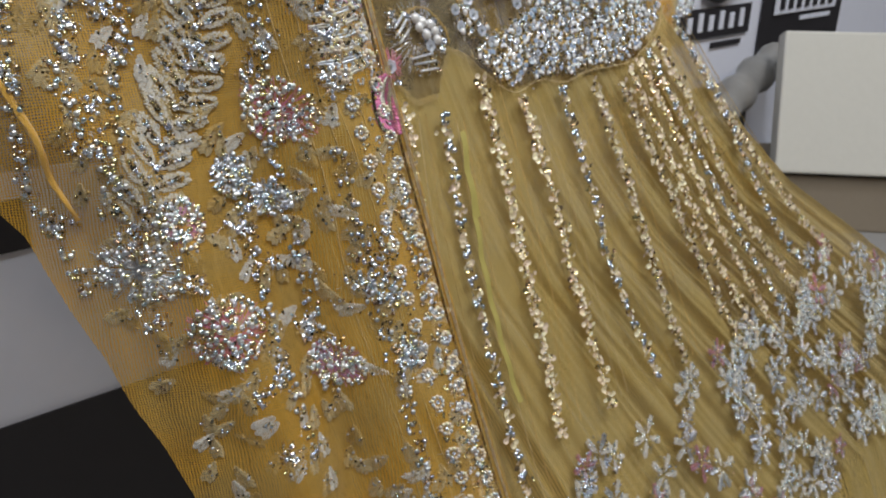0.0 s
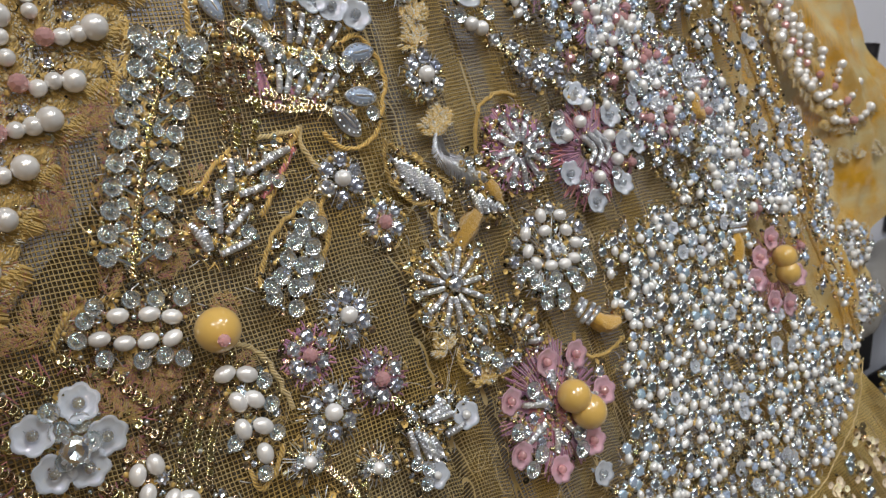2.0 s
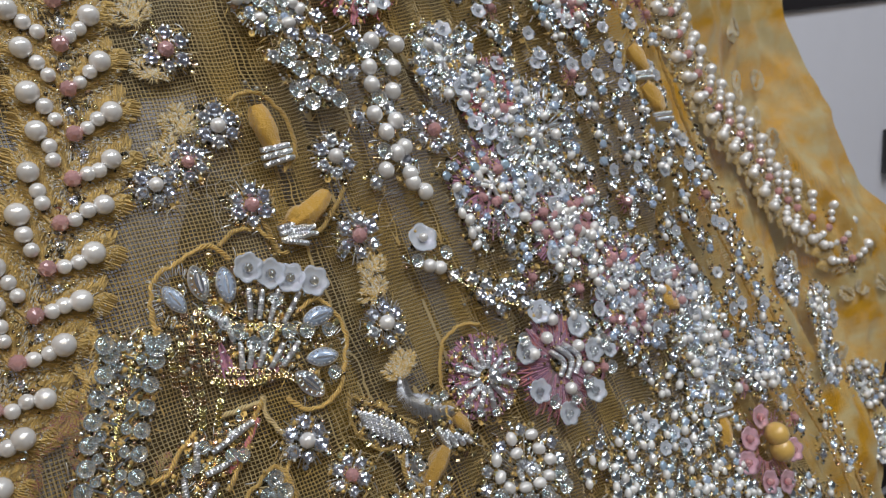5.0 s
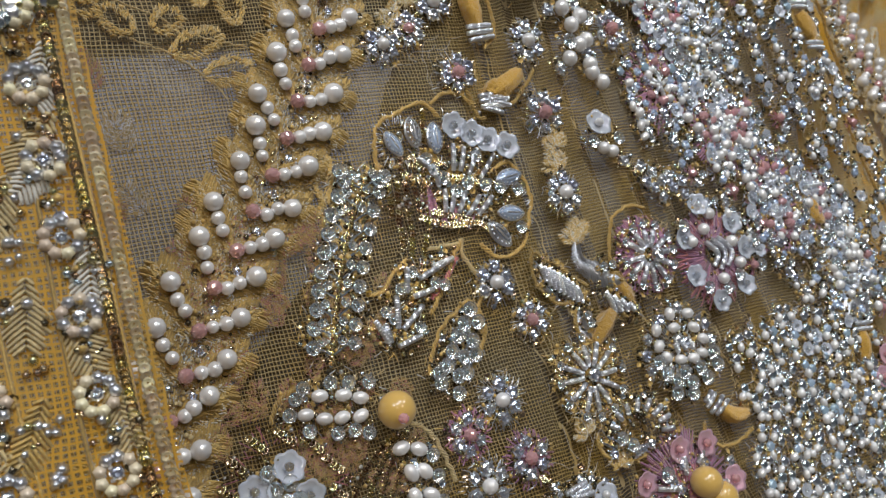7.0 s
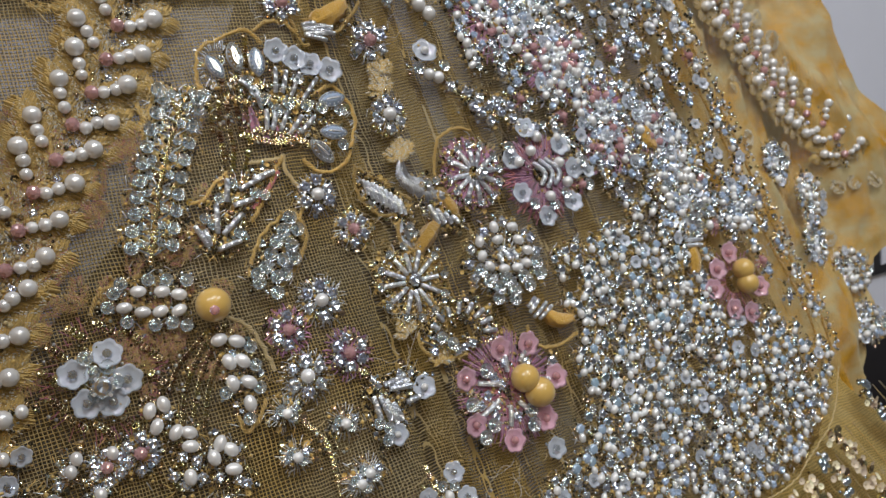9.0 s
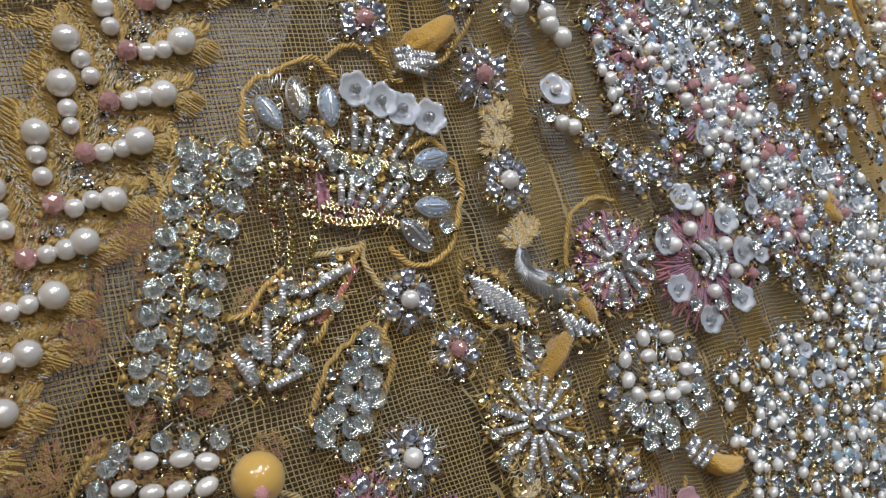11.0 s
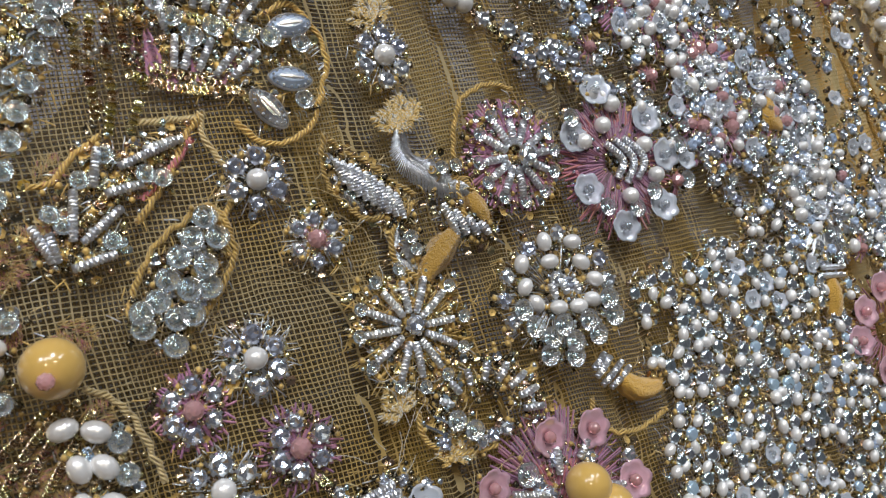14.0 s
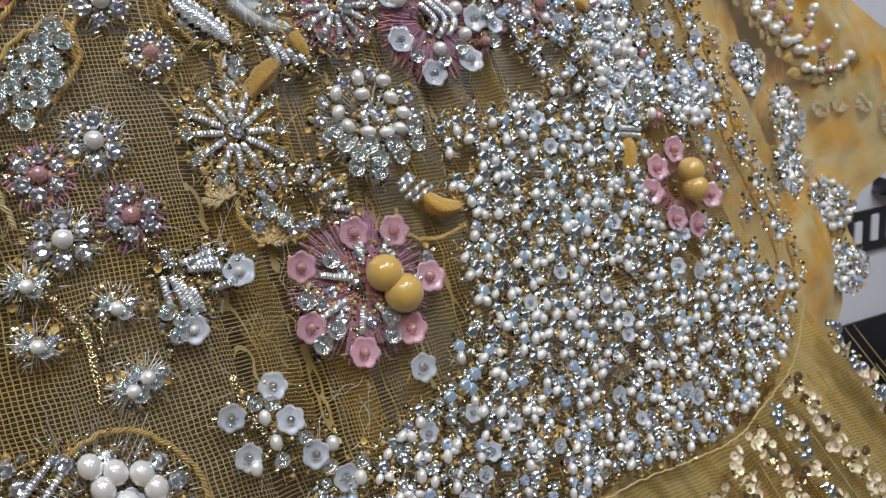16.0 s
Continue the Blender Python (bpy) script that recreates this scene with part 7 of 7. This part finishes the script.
shape_chaton = lathe([(0.7, 0.0), (1.0, 0.5), (0.62, 0.9), (0.4, 1.0)], 7)
STRINGS = (
    ([(0.2348, 0.900), (0.232, 0.86), (0.2304, 0.8296), (0.2312, 0.7639), (0.233, 0.70)], True),
    ([(0.212, 0.905), (0.207, 0.86), (0.205, 0.80), (0.205, 0.70)], False),
    ([(0.2623, 0.9148), (0.2667, 0.8641), (0.2675, 0.7904), (0.2658, 0.735)], False),
    ([(0.2895, 0.9023), (0.2969, 0.8568), (0.3012, 0.8015), (0.3076, 0.735)], False),
    ([(0.321, 0.9025), (0.3293, 0.846), (0.3336, 0.8001), (0.3535, 0.735)], True),
    ([(0.3495, 0.9), (0.3622, 0.8409), (0.3711, 0.7885), (0.3801, 0.735)], False),
    ([(0.3723, 0.899), (0.3951, 0.8426), (0.4163, 0.7846), (0.443, 0.725)], False),
    ([(0.3933, 0.9092), (0.4181, 0.8604), (0.4462, 0.7966), (0.4845, 0.720)], False),
    ([(0.4124, 0.9191), (0.4478, 0.8578), (0.4745, 0.7996), (0.525, 0.735)], False),
    ([(0.434, 0.928), (0.4714, 0.8706), (0.4917, 0.8278), (0.5121, 0.7825), (0.545, 0.745)], True),
    ([(0.444, 0.915), (0.4864, 0.8539), (0.5391, 0.7906), (0.58, 0.75)], False),
    ([(0.383, 0.905), (0.406, 0.85), (0.430, 0.79), (0.463, 0.722)], False),
    ([(0.403, 0.912), (0.432, 0.859), (0.460, 0.80), (0.503, 0.728)], True),
)
for path, silver in STRINGS:
    bead_string(path, silver)


for k, (path, silver) in enumerate(STRINGS):
    M = Motif("pleat_seam", "fine gold line along a skirt pleat", None, skirt_on)
    for off in (0.008, 0.0125):
        M.st.add(tube(M.spots([(u + off * (1 + 2.2 * (0.92 - v)), v) for u, v in path], 0.004, -0.4), 0.00022, 4), rnd.choice((ZARI, PALEZARI)))
    M.close()


def border_leaf_flower(u, v, R, pink):
    M = Motif("border_flower", "rose pink thread flower with silver beads" if pink else "silver and white thread flower on the skirt border", None, skirt_on)
    n = 5
    for i in range(n):
        a = 6.283 * i / n + rnd.uniform(-0.3, 0.3) + v * 40
        c, s = math.cos(a) * R * 0.001, math.sin(a) * R * 0.001
        M.satin([(u + c * 0.15, v + s * 0.15), (u + c * 0.6, v + s * 0.6), (u + c, v + s)], R * 0.24, (ROSE if pink else rnd.choice((WHITETHREAD, SILVER, WHITETHREAD))), 0.36, 45, 1.0)
        M.seeds(u + c * 0.6, v + s * 0.6, R * 0.4, 6, CRYSTAL, 0.8)
    M.seeds(u, v, R * 0.35, 8, SEQUIN, 0.7)
    M.seeds(u, v, R * 1.1, 12, None, 0.75)
    M.close()


for k in range(230):
    u = rnd.uniform(0.225, 0.72)
    top = along([(0.2, 0.735), (0.26, 0.735), (0.31, 0.725), (0.36, 0.735), (0.41, 0.745), (0.50, 0.755), (0.56, 0.775), (0.70, 0.74)], u)
    v = top - 0.015 - 0.14 * rnd.random() ** 1.1
    if u < along(RIGHT, v) - 0.01:
        border_leaf_flower(u, v, rnd.uniform(6.5, 12.0), rnd.random() < 0.13)


def ribbon(name, label, path, half):
    pts = resample(path, 0.004)

    def place(s, t):
        u, v = pts[min(len(pts) - 1, int(round(t * (len(pts) - 1))))]
        return spot(u + (s - 0.5) * 2 * half, v, 0.0012 + 0.0006 * math.sin(v * 300), skirt_on), (u, v)

    part(name, cloth(name, 4, len(pts) - 1, place, [RIBBON]), dress, label)


ribbon("ribbon", "narrow lime green ribbon end under the net", [(0.2445, 0.893), (0.2425, 0.875), (0.243, 0.852)], 0.0018)
ribbon("ribbon", "narrow lime green ribbon along a pleat", [(0.2425, 0.868), (0.2395, 0.83), (0.240, 0.79), (0.2425, 0.76)], 0.0016)


# ---- shawl embroidery ----
def shawl_on(u, v):
    s = (along(EDGE, v) - u) / (along(EDGE, v) - along(FAR, v))
    return shawl_at(max(0.0, min(1.0, s)), v)[0].y


def shawl_motif(name, label):
    return Motif(name, label, shawl, shawl_on)


M = shawl_motif("shawl_border", "gold cord and sequin border along the shawl edge")
edge = [(along(EDGE, v) - 0.0012, v) for v in np.arange(0.70, 1.20, 0.03)]
M.rope(edge, ZARI, 0.28)
M.sequins([(u - 0.0005, v) for u, v in edge], 0.85, CREAMSEQ)
M.sequins([(u - 0.0030, v) for u, v in edge], 0.8, SEQUIN)
for off, step in ((0.0065, 0.0098), (0.0125, 0.007), (0.0185, 0.0105)):
    for u, v in resample([(u - off, v) for u, v in edge], step):
        if off == 0.0125:
            M.seeds(u, v, 1.6, 5, rnd.choice((SEQUIN, SILVER)), 0.75)
        else:
            for k in range(9):
                a = 6.283 * k / 9
                M.st.add(SEED, rnd.choice((CREAMSEQ, CREAMSEQ, SILVER)), seat(u + 0.0021 * math.cos(a), v + 0.0021 * math.sin(a), 0.0008, 40 * k, 0.0010, 0, shawl_on))
            M.gem(u, v, 1.0)
            M.seeds(u, v - 0.0045, 1.8, 7, None, 0.7)
            M.fringe(u, v, 1.6, 2.9, 16, PALEZARI, 0.14)
M.close()

M = shawl_motif("beaded_feather", "long feather of pale thread leaves with silver beads")
M.worked = (2, 2.0)
stem = resample([(0.118, 1.03), (0.1145, 0.9823), (0.1081, 0.9575), (0.0995, 0.9381), (0.0824, 0.9117), (0.0727, 0.894)], 0.0074)
for i, p in enumerate(stem):
    way = stem[max(i - 1, 0)] - stem[min(i + 1, len(stem) - 1)]
    up = math.degrees(math.atan2(way[1], way[0]))
    for side in (-1, 1):
        a = up + side * rnd.uniform(52, 60)
        long = rnd.uniform(11.5, 13.5)
        M.lobe(p[0] + 0.0012 * math.cos(math.radians(a)), p[1] + 0.0012 * math.sin(math.radians(a)), a, long, 2.5, (WHITETHREAD, WHITETHREAD, PALEZARI), 0.21, 0.4)
        c, s = math.cos(math.radians(a)) * 0.001, math.sin(math.radians(a)) * 0.001
        for k in range(7):
            d = long * (0.18 + 0.11 * k)
            M.seeds(p[0] + c * d, p[1] + s * d, 0.8, 3, (SEQUIN, SILVER, CRYSTAL, GUN, SEQUIN)[(k + i) % 5], 0.75)
    M.gem(p[0], p[1], 1.5)
    M.seeds(p[0], p[1] - 0.0035, 1.4, 7, None, 0.75)
M.close()

M = shawl_motif("satin_petal", "pink and white satin-stitched petal at the shawl edge")
M.satin([(0.1700, 0.938), (0.1665, 0.931), (0.1668, 0.922), (0.1690, 0.916)], 5.6, CERISE, 0.30, 70)
M.satin([(0.1700, 0.937), (0.1672, 0.930), (0.1675, 0.922)], 3.4, WHITETHREAD, 0.42, 70)
M.sequins([(0.1706, 0.937), (0.1690, 0.930), (0.1690, 0.921)], 0.9)
M.sequins([(0.1655, 0.938), (0.1618, 0.931), (0.1622, 0.921), (0.1680, 0.9145)], 0.8, GUN)
M.close()
M = shawl_motif("silver_petal_fan", "petals of silver thread and dark beads by the shawl edge")
for k in range(6):
    v = 0.962 - 0.0042 * k
    M.satin([(0.165, v + 0.002), (0.155, v), (0.1435, v - 0.001)], 2.3, (WHITETHREAD if k % 2 else SILVER), 0.26, 30)
    for j in range(8):
        M.seeds(0.145 + 0.0026 * j, v + 0.0018, 0.8, 3, rnd.choice((SEQUIN, SILVER, GUN)), 0.75)
M.satin([(0.140, 0.972), (0.152, 0.968), (0.164, 0.963)], 2.6, MAUVE, 0.22, 30)
M.seeds(0.153, 0.968, 8, 46, CRYSTAL, 0.9)
M.close()


def shawl_flower(u, v, R, thread, label):
    M = shawl_motif("beaded_shawl_flower", label)
    M.fringe(u, v, 0.8, R, 90, thread, 0.22)
    for k in range(int(R * 13)):
        a, d = rnd.uniform(0, 6.283), R * 0.001 * math.sqrt(rnd.random())
        M.st.add(shape_chaton, rnd.choice((CRYSTAL, SILVER, SEQUIN)), seat(u + d * math.cos(a), v + d * math.sin(a), 0.0006, rnd.uniform(0, 90), rnd.uniform(0.0008, 0.0013), rnd.uniform(-40, 40), shawl_on))
    M.close()


M = shawl_motif("leaf_stitch_ground", "small pale leaves and gold stitched lines over the shawl net")
for _ in range(520):
    v = rnd.uniform(0.74, 1.14)
    u = along(EDGE, v) - rnd.uniform(0.004, 0.115)
    if u < along(FAR, v) + 0.012:
        continue
    a = rnd.gauss(250, 35)
    c, s = math.cos(math.radians(a)) * 0.008, math.sin(math.radians(a)) * 0.008
    M.satin([(u, v), (u + c * 0.5, v + s * 0.5), (u + c, v + s)], 3.2, rnd.choice((ZARI, PALEZARI, PALEZARI, WHITETHREAD)), 0.28, 50, 0.75)
    M.seeds(u + c * 0.5, v + s * 0.5, 2.6, 5, None, 0.7)
for off in (0.004, 0.010, 0.016, 0.0235, 0.029, 0.036):
    M.st.add(tube(M.spots([(along(EDGE, v) - off - 0.001 * math.sin(v * 60 + off * 900), v) for v in np.arange(0.72, 1.19, 0.03)], 0.003, 0.3), 0.0003, 4), ZARI)
M.close()
for k in range(80):
    v = rnd.uniform(0.80, 1.12)
    u = along(EDGE, v) - rnd.uniform(0.022, 0.13)
    if u > along(FAR, v) + 0.01:
        M = shawl_motif("crystal_sprig", "little cluster of silver crystals on the shawl")
        M.worked = (2, 3.0)
        for _ in range(7):
            M.gem(u + rnd.gauss(0, 0.0024), v + rnd.gauss(0, 0.0024), rnd.uniform(0.95, 1.4))
        tagged(M.close(), kind="stuff")

for u, v, R, th, lab in ((0.130, 0.927, 12, ROSE, "round grey crystal flower with rose thread"), (0.087, 0.893, 9, MAUVE, "round crystal flower on mauve thread"), (0.0713, 0.877, 13, SILVER, "large silver crystal flower"), (0.095, 0.852, 14, ROSE, "rose thread flower with scattered crystals"), (0.122, 0.895, 7, SILVER, "small grey crystal flower"), (0.110, 0.905, 8, SILVER, "small grey crystal flower"), (0.132, 0.83, 9, MAUVE, "mauve flower with dark beads"), (0.155, 0.835, 7, SILVER, "silver beaded flower at the shawl edge"), (0.152, 0.86, 7, PALEZARI, "pale thread flower at the shawl edge"), (0.150, 1.118, 9, MAUVE, "mauve and silver flower at the shawl edge"), (0.150, 1.098, 9, SILVER, "silver crystal flower at the shawl edge"), (0.148, 0.985, 7, SILVER, "small silver crystal flower")):
    shawl_flower(u, v, R, th, lab)
for path in ([(0.1327, 0.9808), (0.128, 0.95), (0.1262, 0.9028), (0.1287, 0.8657), (0.1289, 0.82)], [(0.0787, 0.99), (0.070, 0.9692), (0.0597, 0.9461), (0.0638, 0.929), (0.0704, 0.9089)], [(0.090, 1.0), (0.086, 0.965), (0.075, 0.935), (0.066, 0.90)], [(0.145, 0.91), (0.146, 0.88), (0.150, 0.82), (0.155, 0.76)], [(0.112, 0.90), (0.111, 0.86), (0.115, 0.80)], [(0.05, 0.975), (0.046, 0.95), (0.045, 0.91), (0.056, 0.87)], [(0.140, 1.08), (0.138, 1.04), (0.136, 1.0)], [(0.165, 0.90), (0.166, 0.86), (0.172, 0.80), (0.178, 0.74)]):
    M = shawl_motif("bead_string", "string of small silver bead clusters on the shawl")
    for u, v in resample(path, 0.0075):
        for _ in range(5):
            M.st.add(shape_chaton, rnd.choice((CRYSTAL, SILVER, SEQUIN)), seat(u + rnd.uniform(-0.0028, 0.0028), v + rnd.uniform(-0.0028, 0.0028), 0.0006, rnd.uniform(0, 90), 0.0012, rnd.uniform(-30, 30), shawl_on))
        M.seeds(u, v, 3.0, 7, None, 0.7)
    M.close()
M = shawl_motif("yellow_cord", "loose yellow cord lying on the shawl")
M.bulb([(0.036, 0.968), (0.0402, 0.9593), (0.0437, 0.9452), (0.0496, 0.9268), (0.052, 0.9116), (0.0572, 0.8969)], 1.3)
M.close()
